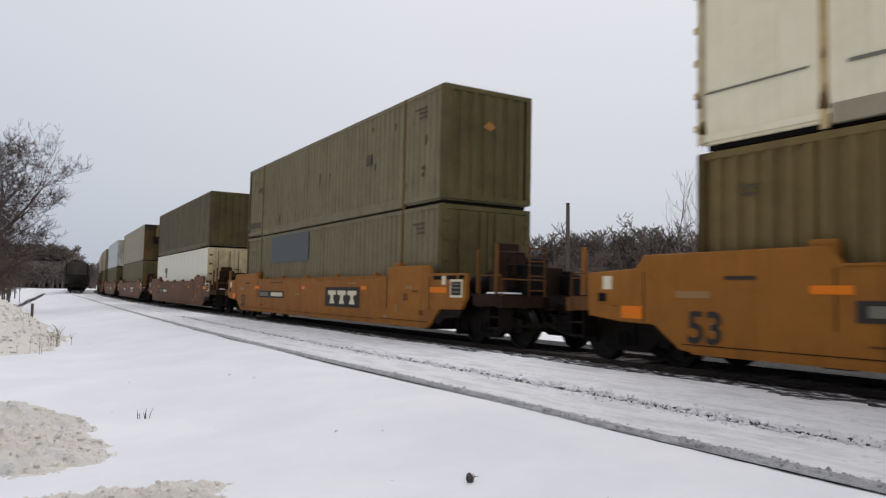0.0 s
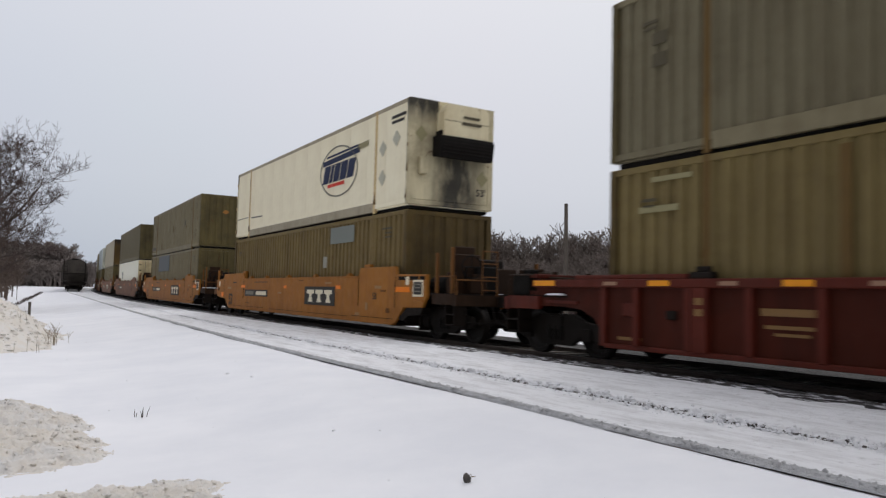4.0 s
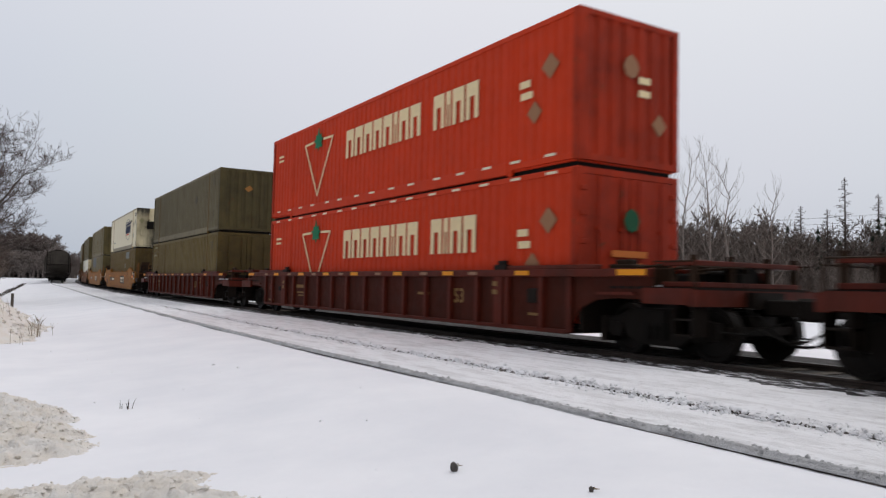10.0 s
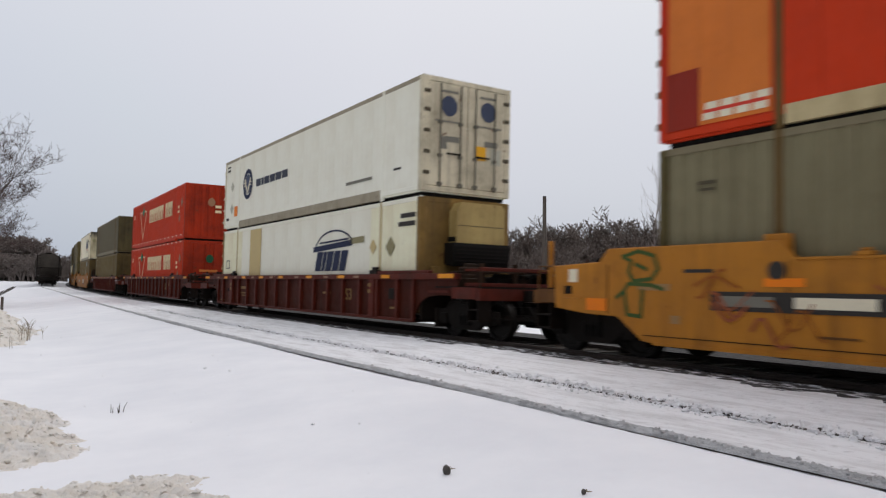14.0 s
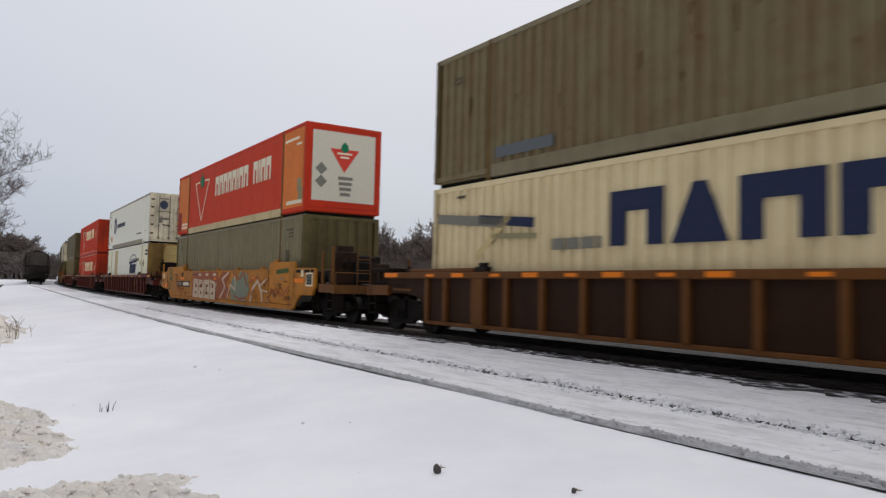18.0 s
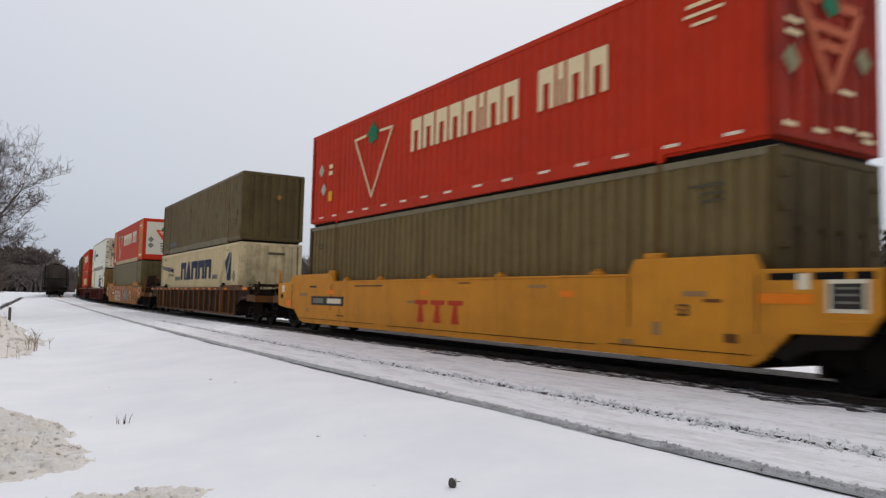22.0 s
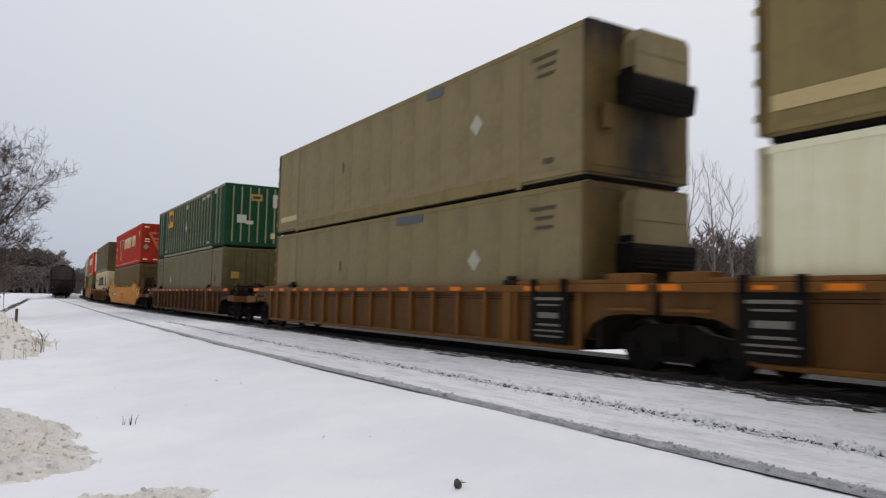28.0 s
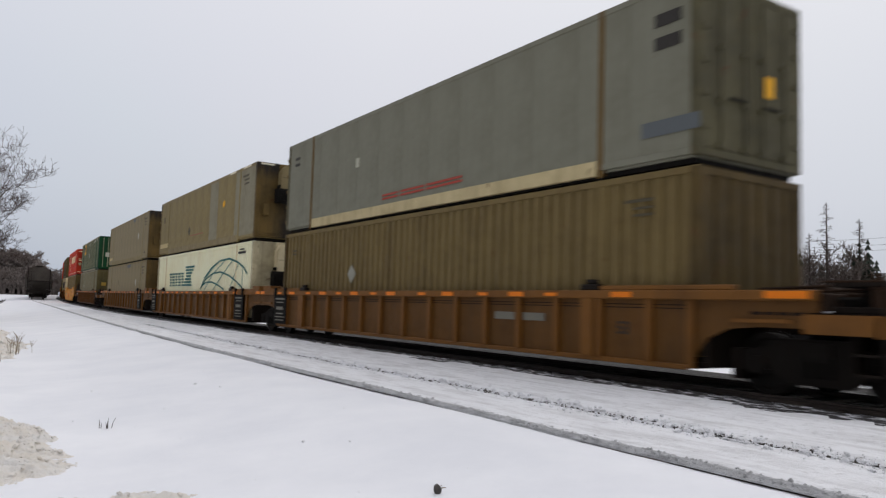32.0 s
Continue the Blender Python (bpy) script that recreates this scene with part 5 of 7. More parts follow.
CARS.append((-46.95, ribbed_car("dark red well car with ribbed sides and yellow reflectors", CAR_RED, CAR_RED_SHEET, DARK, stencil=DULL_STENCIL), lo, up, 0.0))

for which in (0, 1):
    c = container("bright red corrugated container with cream block lettering", RED, back="doors" if which == 0 else "wave", post=RED, depth=0.02)
    tri_logo(c)
    wide_logo(c)
    rail_dashes(c, 0.27 if which else TALL - 0.06, 5 + which)
    diamond(c, DULL_PLAC, -7.3, 1.95, 0.25)
    diamond(c, DULL_PLAC, -6.85, 1.15, 0.22)
    stencils(c, CREAM_MARK, ((-6.55, 1.75, 0.32, 0.14), (-6.6, 1.52, 0.36, 0.14), (7.2, 2.2, 0.45, 0.07), (7.2, 2.05, 0.45, 0.07)))
    end_shape(c, LEAF_DARK if not which else DULL_PLAC, [(0.0, 1.75), (0.13, 1.8), (0.2, 1.96), (0.13, 2.12), (0.0, 2.2), (-0.13, 2.12), (-0.2, 1.96), (-0.13, 1.8)], -LEN - 0.05 if not which else -LEN - 0.004)
    if which:
        for x_, z_ in ((0.75, 0.95), ):
            end_shape(c, DULL_PLAC, [(x_ - 0.2, z_), (x_, z_ - 0.22), (x_ + 0.2, z_), (x_, z_ + 0.22)])
        for z_ in (1.75, 1.5):
            end_mark(c, CREAM_MARK, 0.35, z_, 0.3, 0.13)
        up = c
    else:
        for k in range(3):
            end_mark(c, flat_paint("faded_orange_lettering", (206, 120, 60)), -0.05, 1.35 - 0.22 * k, 0.9 - 0.25 * k, 0.12, -LEN - 0.05)
        lo = c
CARS.append((-70.34, ribbed_car("dark red well car with ribbed sides and yellow reflectors", CAR_RED, CAR_RED_SHEET, DARK, stencil=DULL_STENCIL), lo, up, -0.01))

lo = container("white smooth container with a dark blue logo and yellowed nose", WHITE_B, "smooth", "nose_low", post=RAIL_CREAM, end_mat=NOSE_TAN)
aged = paint("yellowed_white_sheet", (207, 204, 188), (164, 144, 100), 0.3, 0.1, k=1.55)
for ob in lo.children:
    if ob.name.split(".")[0] == "side_sheet" and abs(ob.matrix_basis.translation.y) > 5.5:
        ob.data = ob.data.copy()
        ob.data.materials.clear()
        ob.data.materials.append(aged)
strip(lo, DARK_MARK, [(7.45, 1.35), (7.45, 1.65), (7.05, 1.65), (7.05, 1.35), (7.45, 1.35)], 0.03)
mark(lo, YELLOWED, 3.85, 1.5, 1.25, 2.5, name="yellowed_panel")
blocks(lo, NAVY, -1.85, -4.0, 1.15, 1.72, [1, 0.5, 1, 1, 1], slant=0.35)
strip(lo, NAVY, [(-1.75, 1.80), (-4.4, 1.92)], 0.16)
strip(lo, NAVY, [(-2.2, 1.98), (-4.2, 2.04)], 0.05)
strip(lo, OLIVE_PLAC, [(-4.35, 1.96), (-5.1, 1.98)], 0.17)
strip(lo, NAVY, [(-3.2 + 1.35 * math.cos(a), 1.75 + 0.56 * math.sin(a)) for a in (0.2 + 2.5 * k / 18 for k in range(19))], 0.045)
diamond(lo, OLIVE_PLAC, -6.65, 1.72, 0.25)
diamond(lo, YELLOWED, -5.7, 1.75, 0.2)
stencils(lo, DARK_MARK, ((-7.5, 2.45, 0.7, 0.11), (-7.45, 2.25, 0.8, 0.11)))
up = container("cool white smooth container with a round blue emblem", WHITE_B, "smooth", "doors", rail=RAIL_PALE, end_mat=WHITE)
disc(up, NAVY, 5.02, 1.66, 0.55, 0.58, inner=0.72)
disc(up, flat_paint("slate_blue_disc", (74, 84, 112)), 5.02, 1.66, 0.36, 0.38)
strip(up, WHITE_MARK, [(5.35, 1.84), (5.02, 1.32), (4.69, 1.84)], 0.10, x=-HALF - 0.010)
for dz_ in (0.0, 0.11):
    strip(up, WHITE_MARK, [(5.46, 1.72 - dz_), (5.2, 1.72 - dz_)], 0.04, x=-HALF - 0.010)
    strip(up, WHITE_MARK, [(4.84, 1.72 - dz_), (4.58, 1.72 - dz_)], 0.04, x=-HALF - 0.010)
blocks(up, flat_paint("slate_lettering", (60, 66, 84)), 4.0, 0.75, 1.46, 1.72, [1, 0.45, 1, 1, 1.1, 1], slant=-0.1)
strip(up, GREY_MARK, [(-3.95, 0.68), (-5.5, 0.68)], 0.08)
mark(up, ORANGE_MARK, 6.45, 0.72, 0.4, 0.4, name="label")
for y, z in ((7.0, 1.75), (7.0, 0.85)):
    diamond(up, SILVER, y, z, 0.2)
stencils(up, DARK_MARK, ((7.55, 2.6, 0.4, 0.06), (7.55, 2.45, 0.4, 0.08), (7.55, 0.45, 0.35, 0.1), (-6.9, 0.75, 0.35, 0.05)))
for x_ in (-0.55, 0.6):
    bm = bmesh.new()
    lathe = [bm.verts.new((x_ + 0.23 * math.cos(2 * math.pi * k / 20), -LEN - 0.012, 2.2 + 0.25 * math.sin(2 * math.pi * k / 20))) for k in range(20)]
    bmesh.ops.solidify(bm, geom=[bm.faces.new(lathe)], thickness=0.01)
    part("logo_disc", bm, flat_paint("slate_blue_disc", (74, 84, 112)), up)
    end_mark(up, GREY_MARK, x_, 1.82, 0.8, 0.04, -LEN - 0.004)
    end_mark(up, GREY_MARK, x_, 2.55, 0.5, 0.06, -LEN - 0.004)
    end_mark(up, GREY_MARK, x_ + 0.1, 1.4, 0.4, 0.14, -LEN - 0.004)
end_mark(up, YELLOW_MARK, 0.38, 1.15, 0.32, 0.34, -LEN - 0.006, "label")
end_mark(up, GREY_MARK, -0.7, 1.3, 0.2, 0.3, -LEN - 0.004)
end_mark(up, SILVER, 0.85, 1.1, 0.3, 0.4, -LEN - 0.004)
CARS.append((-93.66, ribbed_car("dark red well car with ribbed sides and yellow reflectors", CAR_RED, CAR_RED_SHEET, DARK, stencil=DULL_STENCIL), lo, up, 0.0))


def graffiti(car, x):
    """Spray paint along the plate: a red ground with bulky white shapes, then sweeps of teal, red and white."""
    r = random.Random(4)
    part("graffiti_ground", slab([(4.1, 0.40), (0.2, 0.36), (0.0, 0.9), (0.3, 1.50), (4.0, 1.50), (4.2, 0.95)], x - 0.003, x + 0.003), GRAF_R, car)
    part("graffiti_halo", slab([(4.0, 0.42), (0.5, 0.38), (0.4, 1.06), (1.4, 1.18), (2.6, 1.16), (3.9, 1.22)], x - 0.006, x + 0.002), GRAF_W, car)
    for k in range(4):
        y = 3.5 - 0.86 * k
        for z in (0.62, 0.92):
            w, h = r.uniform(0.10, 0.2), r.uniform(0.05, 0.09)
            part("graffiti_gap", slab([(y + w, z - h), (y - w, z - h * 0.8), (y - w * 0.9, z + h), (y + w * 0.7, z + h * 0.9)], x - 0.009, x), GRAF_D, car)
        strip(car, GRAF_D, [(y - 0.42, 0.42), (y - 0.45, 0.8), (y - 0.40, 1.15)], 0.045, x - 0.004, "graffiti_stroke")
    for k in range(3):
        mark(car, GRAF_W, 2.9 - 1.1 * k, 1.38, 0.4, 0.1, x - 0.003, "graffiti_mark")
    part("graffiti_cloud", slab([(-1.6, 0.45), (-3.2, 0.42), (-3.7, 0.8), (-3.4, 1.42), (-2.6, 1.5), (-2.2, 1.1), (-1.7, 1.3), (-1.5, 0.9)], x - 0.004, x + 0.002), GRAF_T, car)
    part("graffiti_cloud", slab([(0.1, 0.5), (-1.0, 0.42), (-1.5, 0.75), (-0.9, 1.0), (-1.5, 1.45), (-0.4, 1.5), (0.2, 1.1)], x - 0.003, x + 0.002), GRAF_R, car)
    for k, (m, w, pts) in enumerate(((GRAF_W, 0.09, [(-0.2, 0.5), (-0.8, 0.9), (-0.4, 1.2), (-1.2, 1.45)]), (GRAF_W, 0.07, [(-1.1, 0.5), (-1.5, 1.0), (-2.1, 0.8), (-2.0, 1.4)]),
                                     (GRAF_R, 0.08, [(-1.8, 1.45), (-2.5, 1.2), (-3.0, 1.45), (-3.4, 1.0)]), (GRAF_R, 0.07, [(-2.0, 0.6), (-2.6, 0.48), (-3.3, 0.55)]),
                                     (GRAF_W, 0.12, [(-3.9, 0.45), (-4.1, 0.9), (-4.6, 1.15), (-5.0, 0.8), (-5.1, 0.5)]), (GRAF_R, 0.05, [(-3.8, 1.1), (-4.5, 1.3), (-5.3, 1.0)]),
                                     (GRAF_W, 0.06, [(-4.9, 1.0), (-5.6, 1.25)]), (GRAF_W, 0.05, [(-4.9, 0.85), (-5.6, 0.8)]), (GRAF_R, 0.04, [(-5.6, 0.6), (-6.4, 0.9), (-7.0, 0.7), (-7.5, 1.0)]))):
        strip(car, m, pts, w, x - 0.006 - 0.001 * k, "graffiti_stroke")
    for pts in ([(8.45, 1.55), (8.62, 1.62), (8.3, 1.70), (8.0, 1.62), (7.92, 1.42), (8.05, 1.27), (8.4, 1.24), (8.5, 1.38), (8.45, 1.55)], [(8.75, 0.98), (8.6, 1.08), (8.5, 1.2), (8.05, 1.18), (7.82, 1.12)], [(8.58, 1.05), (8.52, 0.72), (8.25, 0.70), (8.22, 1.1)], [(8.35, 1.50), (8.15, 1.42)]):
        strip(car, GRAF_G, pts, 0.06, x - 0.002, "graffiti_stroke")
    strip(car, GRAF_G, [(-6.4, 1.45), (-7.4, 1.5)], 0.14, x - 0.002, "graffiti_stroke")
    disc(car, DARK_MARK, 6.0, 1.38, 0.12, 0.12, x - 0.001)
    rusted = flat_paint("rust_brown_scrawl", (146, 84, 34))
    for k in range(26):
        y0, z0, f, a = r.choice((r.uniform(-7.6, -3.2), r.uniform(4.4, 7.6), r.uniform(-7.6, 4))), r.uniform(0.5, 1.3), r.uniform(4, 9), r.uniform(0.06, 0.22)
        n = r.randrange(5, 10)
        strip(car, r.choice((rusted, rusted, GRAF_R, GRAF_D)), [(y0 - 0.09 * q, max(0.4, min(1.46, z0 + a * math.sin(f * 0.11 * q + k)))) for q in range(n)], r.uniform(0.02, 0.045), x - 0.0165 - 0.0002 * k, "graffiti_stroke", 0.004)


lo = container("pale grey-green corrugated container in a graffitied well car", GREY_C, post=RUST, rail=GREY_A, depth=0.026)
serials(lo)
mark(lo, BAR_DARK, -6.75, 1.6, 0.2, 0.4)
up = container("red smooth container with faded orange ends and white back", RED, "smooth", "panel", post=RUST, rail=RAIL_CREAM, end_mat=RED_B, top=RED_B)
for a_, b_ in ((7.9, 6.2), (-6.2, -7.9)):
    plate(up, "faded_panel", ORANGE_RED, a_, b_, 0.26, TALL - 0.13, -HALF + 0.004, "faded orange panel")
plate(up, "repair_patch", paint("dull_red_patch", (150, 46, 34), (110, 40, 28), 0.3, 0.1), 7.92, 7.34, 0.25, 1.12, -HALF - 0.002, "dull red repair patch")
for row_ in (0, 1):
    for k in range(4):
        mark(up, WHITE_MARK, 7.16 - 0.27 * k - 0.04 * row_, 0.37 + 0.15 * row_, 0.21, 0.10, -HALF - 0.003, "stencil_bar")
mark(up, RED_MARK, 6.76, 0.445, 1.02, 0.05, -HALF - 0.002, "stencil_line")
tri_logo(up, mat=WHITE_MARK)
wide_logo(up, WHITE_MARK)
stencils(up, WHITE_MARK, ((-6.9, 2.45, 1.2, 0.08), (-7.5, 2.25, 0.4, 0.07), (-7.2, 0.42, 1.3, 0.12)))
mark(up, OLIVE_PLAC, -7.6, 0.95, 0.35, 0.4)
mark(up, OLIVE_PLAC, -7.7, 0.65, 0.35, 0.4)
end_mark(up, flat_paint("white_back_panel", (206, 204, 196)), 0.0, 1.55, 2.16, 2.2, -LEN + 0.006, "white_panel")
end_shape(up, RED_MARK, [(-0.5, 2.12), (0.0, 1.38), (0.5, 2.12)], -LEN - 0.004)
end_shape(up, LEAF, [(0, 2.0), (0.14, 2.1), (0.1, 2.25), (0, 2.36), (-0.1, 2.25), (-0.14, 2.1)], -LEN - 0.012)
end_mark(up, WHITE_MARK, 0, 1.98, 0.5, 0.06, -LEN - 0.012)
end_mark(up, WHITE_MARK, 0, 1.86, 0.3, 0.06, -LEN - 0.012)
for x_, z_ in ((-0.78, 1.45), (-0.78, 1.05)):
    end_shape(up, GREY_MARK, [(x_ - 0.2, z_), (x_, z_ - 0.2), (x_ + 0.2, z_), (x_, z_ + 0.2)], -LEN - 0.004)
for k in range(4):
    end_mark(up, GREY_MARK, 0.05, 1.2 - 0.17 * k, 0.5 - 0.05 * k, 0.10, -LEN - 0.004)
CARS.append((-116.9, smooth_car("yellow well car with plain sides covered in graffiti", TTX_YELLOW, DARK, "none", graffiti, (7.0, 4.6)), lo, up, -0.01))

lo = container("cream corrugated container with large navy block lettering", CREAM, post=CREAM, rail=CREAM, depth=0.055)
blocks(lo, NAVY, 2.75, -3.45, 1.44, 2.32, [1.1, 1.01, 1.25, 1.25, 1.1], gap=0.14, shape="arch")
blocks(lo, GREY_MARK, 4.15, 2.95, 1.42, 1.62, [1, 1, 1, 0.3])
blocks(lo, GREY_MARK, -3.75, -4.6, 1.42, 1.60, [0.3, 1, 1])
strip(lo, GREY_MARK, [(7.8, 2.2), (5.6, 2.0)], 0.2)
strip(lo, NAVY, [(6.3, 2.1), (4.7, 1.95)], 0.18)
strip(lo, OLIVE_PLAC, [(5.9, 1.75), (4.6, 1.70)], 0.10)
strip(lo, YELLOWED, [(6.4, 1.35), (5.4, 2.1)], 0.16)
part("logo_shape", slab([(-5.85, 2.1), (-6.3, 1.32), (-6.78, 1.32), (-6.78, 2.5), (-6.45, 2.5)], -HALF - 0.008, -HALF + 0.002), NAVY, lo)
strip(lo, SILVER, [(-6.1, 1.35), (-6.72, 2.5)], 0.10, x=-HALF - 0.010)
strip(lo, YELLOWED, [(-5.1, 1.32), (-5.7, 2.1)], 0.22, x=-HALF - 0.004)
diamond(lo, OLIVE_PLAC, -7.2, 1.5, 0.24)
end_shape(lo, OLIVE_PLAC, [(-0.95, 1.25), (-0.75, 1.5), (-0.55, 1.25), (-0.75, 1.0)])
end_mark(lo, BAR_DARK, 0.2, 2.45, 0.7, 0.1)
stencils(lo, BAR_DARK, ((7.0, 2.62, 0.3, 0.05), (-6.1, 2.6, 0.2, 0.06)))
up = container("olive corrugated container heavily streaked with rust", RUSTY, post=RUST, rail=GREY_A)
stencils(up, BLUE_PATCH, ((5.0, 0.52, 1.7, 0.22), ))
serials(up)
rust_bits(up, 8, 26)
edge_rust(up, 6)
end_shape(up, SMEAR, [(0.1, 1.9), (0.22, 1.78), (0.34, 1.9), (0.22, 2.02)])
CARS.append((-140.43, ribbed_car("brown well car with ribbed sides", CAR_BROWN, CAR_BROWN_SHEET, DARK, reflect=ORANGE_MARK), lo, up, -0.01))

lo = container("brown tan corrugated container in a yellow well car", TAN, back="doors", post=RUST, rail=GREY_A)
serials(lo)
up = container("deep red corrugated container with cream block lettering", RED_B, "wave", "wave", post=RED_B, depth=0.02)
tri_logo(up)
wide_logo(up)
rail_dashes(up, 0.24, 12)
for y, z in ((7.3, 1.7), (7.1, 1.1)):
    diamond(up, SILVER, y, z, 0.2)
stencils(up, CREAM_MARK, ((6.6, 1.75, 0.25, 0.12), (6.6, 1.55, 0.25, 0.12), (-6.9, 2.3, 0.6, 0.06), (-6.9, 2.15, 0.7, 0.05), (-6.9, 2.0, 0.4, 0.05)))
mark(up, YELLOW_MARK, 6.6, 0.85, 0.25, 0.3, name="label")
FADED = flat_paint("faded_logo_tone", (188, 96, 64))
for a_, b_ in (((-0.75, 2.2), (0.0, 0.9)), ((0.0, 0.9), (0.75, 2.2)), ((-0.75, 2.2), (-0.25, 2.2)), ((0.25, 2.2), (0.75, 2.2))):
    d_ = Vector((b_[0] - a_[0], b_[1] - a_[1])).normalized() * 0.08
    end_shape(up, FADED, [(a_[0] - d_.y, a_[1] + d_.x), (a_[0] + d_.y, a_[1] - d_.x), (b_[0] + d_.y, b_[1] - d_.x), (b_[0] - d_.y, b_[1] + d_.x)])
end_shape(up, LEAF, [(0, 1.98), (0.19, 2.1), (0.15, 2.32), (0, 2.42), (-0.15, 2.32), (-0.19, 2.1)], -LEN - 0.008)
end_mark(up, FADED, 0, 1.8, 0.9, 0.14, -LEN - 0.010)
end_mark(up, FADED, 0, 1.55, 0.5, 0.14, -LEN - 0.010)
for x_, z_ in ((-0.95, 1.2), (0.85, 1.5)):
    end_shape(up, OLIVE_PLAC, [(x_ - 0.2, z_), (x_, z_ - 0.22), (x_ + 0.2, z_), (x_, z_ + 0.22)])
for x_, z_, w_ in ((-0.9, 1.75, 0.35), (-0.9, 1.58, 0.35), (0.4, 0.95, 0.35), (0.35, 0.40, 0.4), (0.85, 0.40, 0.3), (-0.95, 2.62, 0.35), (0.95, 2.62, 0.35), (-1.0, 0.3, 0.3), (-0.3, 0.3, 0.3), (0.95, 0.3, 0.3)):
    end_mark(up, CREAM_MARK, x_, z_, w_, 0.07)
CARS.append((-164.01, smooth_car("golden yellow well car with faded red logo blocks", TTX_GOLD, DARK, "red", None, (7.3, 5.0)), lo, up, 0.0))

lo = container("pale grey-green corrugated container under a green one", GREY_C, back="doors", post=RUST, rail=GREY_C, depth=0.026)
serials(lo)
diamond(lo, SILVER, 3.6, 1.55, 0.2)
stencils(lo, BAR_DARK, ((7.0, 2.45, 0.9, 0.08), (7.0, 2.2, 0.4, 0.12), (-6.7, 1.5, 0.2, 0.3)))
end_mark(lo, OLD_YELLOW, -0.75, 1.65, 0.36, 0.3, -LEN - 0.055, "label")
up = container("dark green container with grey-green upright ribs", GREEN, "smooth", "panel", post=GREEN, rail=RAIL_GREY, rail_top=0.16, hinged=False)
RIB_Y = [7.25, 6.65] + [5.45 - 0.605 * k for k in range(19)] + [-6.6, -7.2]
for s_ in (-1, 1):
    rib_m = cached("side_rib%d" % s_, lambda: boxes((*sorted((s_ * (HALF - 0.02), s_ * (HALF + 0.022))), -0.05, 0.05, 0.24, TALL - 0.12), bevel=0.01), GREEN_RIB)
    for y_ in RIB_Y:
        part("side_rib", rib_m, None, up, at=pose(0, y_, 0))
for k in range(6):
    part("end_rib", boxes((-0.95 + 0.38 * k - 0.03, -0.95 + 0.38 * k + 0.03, -LEN - 0.03, -LEN + 0.02, 0.26, TALL - 0.13)), GREEN_RIB, up)
XR = -HALF - 0.024
plate(up, "logo_panel", YELLOW_MARK, 4.85, 3.45, 1.72, 2.68, XR, "yellow logo panel with a dark mark")
mark(up, DARK_MARK, 4.5, 2.2, 0.3, 0.6, XR - 0.007, "logo_block")
mark(up, NAVY, 3.9, 2.25, 0.5, 0.4, XR - 0.007, "logo_block")
diamond(up, SILVER, -0.18, 1.42, 0.26, XR)
stencils(up, SILVER, ((5.44, 0.37, 0.5, 0.08), (-5.15, 0.35, 0.6, 0.1)))
for y_, z_, w_, h_ in ((-0.23, 2.5, 0.45, 0.22), (-4.0, 2.56, 0.5, 0.14), (-4.9, 2.6, 0.7, 0.16), (-6.4, 2.67, 0.45, 0.22)):
    mark(up, SILVER, y_, z_, w_, h_, XR, "label")
end_mark(up, OLD_YELLOW, 0.1, 2.3, 0.5, 0.3, -LEN - 0.032, "logo_panel")
end_mark(up, DARK_MARK, 0.1, 2.3, 0.36, 0.12, -LEN - 0.038, "logo_block")
end_mark(up, SILVER, -0.55, 1.3, 0.42, 0.36, -LEN - 0.032, "label")
end_mark(up, SILVER, -0.2, 1.15, 0.34, 0.16, -LEN - 0.036, "label")
end_mark(up, SILVER, 0.95, 2.2, 0.2, 0.6, -LEN - 0.032, "label")
end_mark(up, YELLOWED, 0.9, 0.6, 0.2, 0.25, -LEN - 0.032, "label")
CARS.append((-187.48, ribbed_car("brown well car with ribbed sides", CAR_BROWN, CAR_BROWN_SHEET, DARK, reflect=ORANGE_MARK), lo, up, -0.01))

for which in (0, 1):
    c = container("khaki smooth container with a sooty cooling unit", KHAKI, "smooth", "nose_high" if which else "nose_low", rail=KHAKI_B)
    mark(c, BLUE_PATCH, -2.8 if which else -1.7, 2.68, 0.75 if which else 1.3, 0.2, name="blue_bar")
    diamond(c, SILVER, -4.6, 1.58, 0.24)
    stencils(c, BAR_DARK, ((-6.85, 2.48, 0.75, 0.07), (-6.9, 2.3, 0.55, 0.06), (-6.9, 2.12, 0.5, 0.06), (-7.0, 0.45, 0.3, 0.1), (2.4, 1.65, 0.06, 0.3)))
    if which:
        mark(c, YELLOWED, 6.9, 0.5, 1.5, 0.18, name="yellowed_bar")
        up = c
    else:
        lo = c
CARS.append((-210.83, ribbed_car("brown articulated well car unit with a black stencil panel", CAR_TAN, CAR_TAN_SHEET, DARK, ("own", "shared"), (-7.3,), ORANGE_MARK, tall=1), lo, up, 0.02))

lo = container("white corrugated container with teal block lettering and arcs", CREAM, "wave", "nose_low", post=CREAM, end_mat=NOSE_CREAM, depth=0.03)
lo_white = paint("warm_white_container", (210, 204, 180), (172, 152, 108), 0.25, 0.06, k=1.7)
for ob in lo.children:
    if ob.name.split(".")[0] in ("side_panel", "core", "bottom_rail", "top_rail"):
        ob.data = ob.data.copy()
        ob.data.materials.clear()
        ob.data.materials.append(lo_white)
for k in range(5):
    z_ = 1.28 + 0.14 * k
    for j in range(5):
        y_ = 5.0 - 0.62 * j
        mark(lo, TEAL, y_ - 0.2 + 0.03 * k, z_ + 0.045, 0.46 if k == 4 or j % 2 else 0.30, 0.085, name="logo_block")
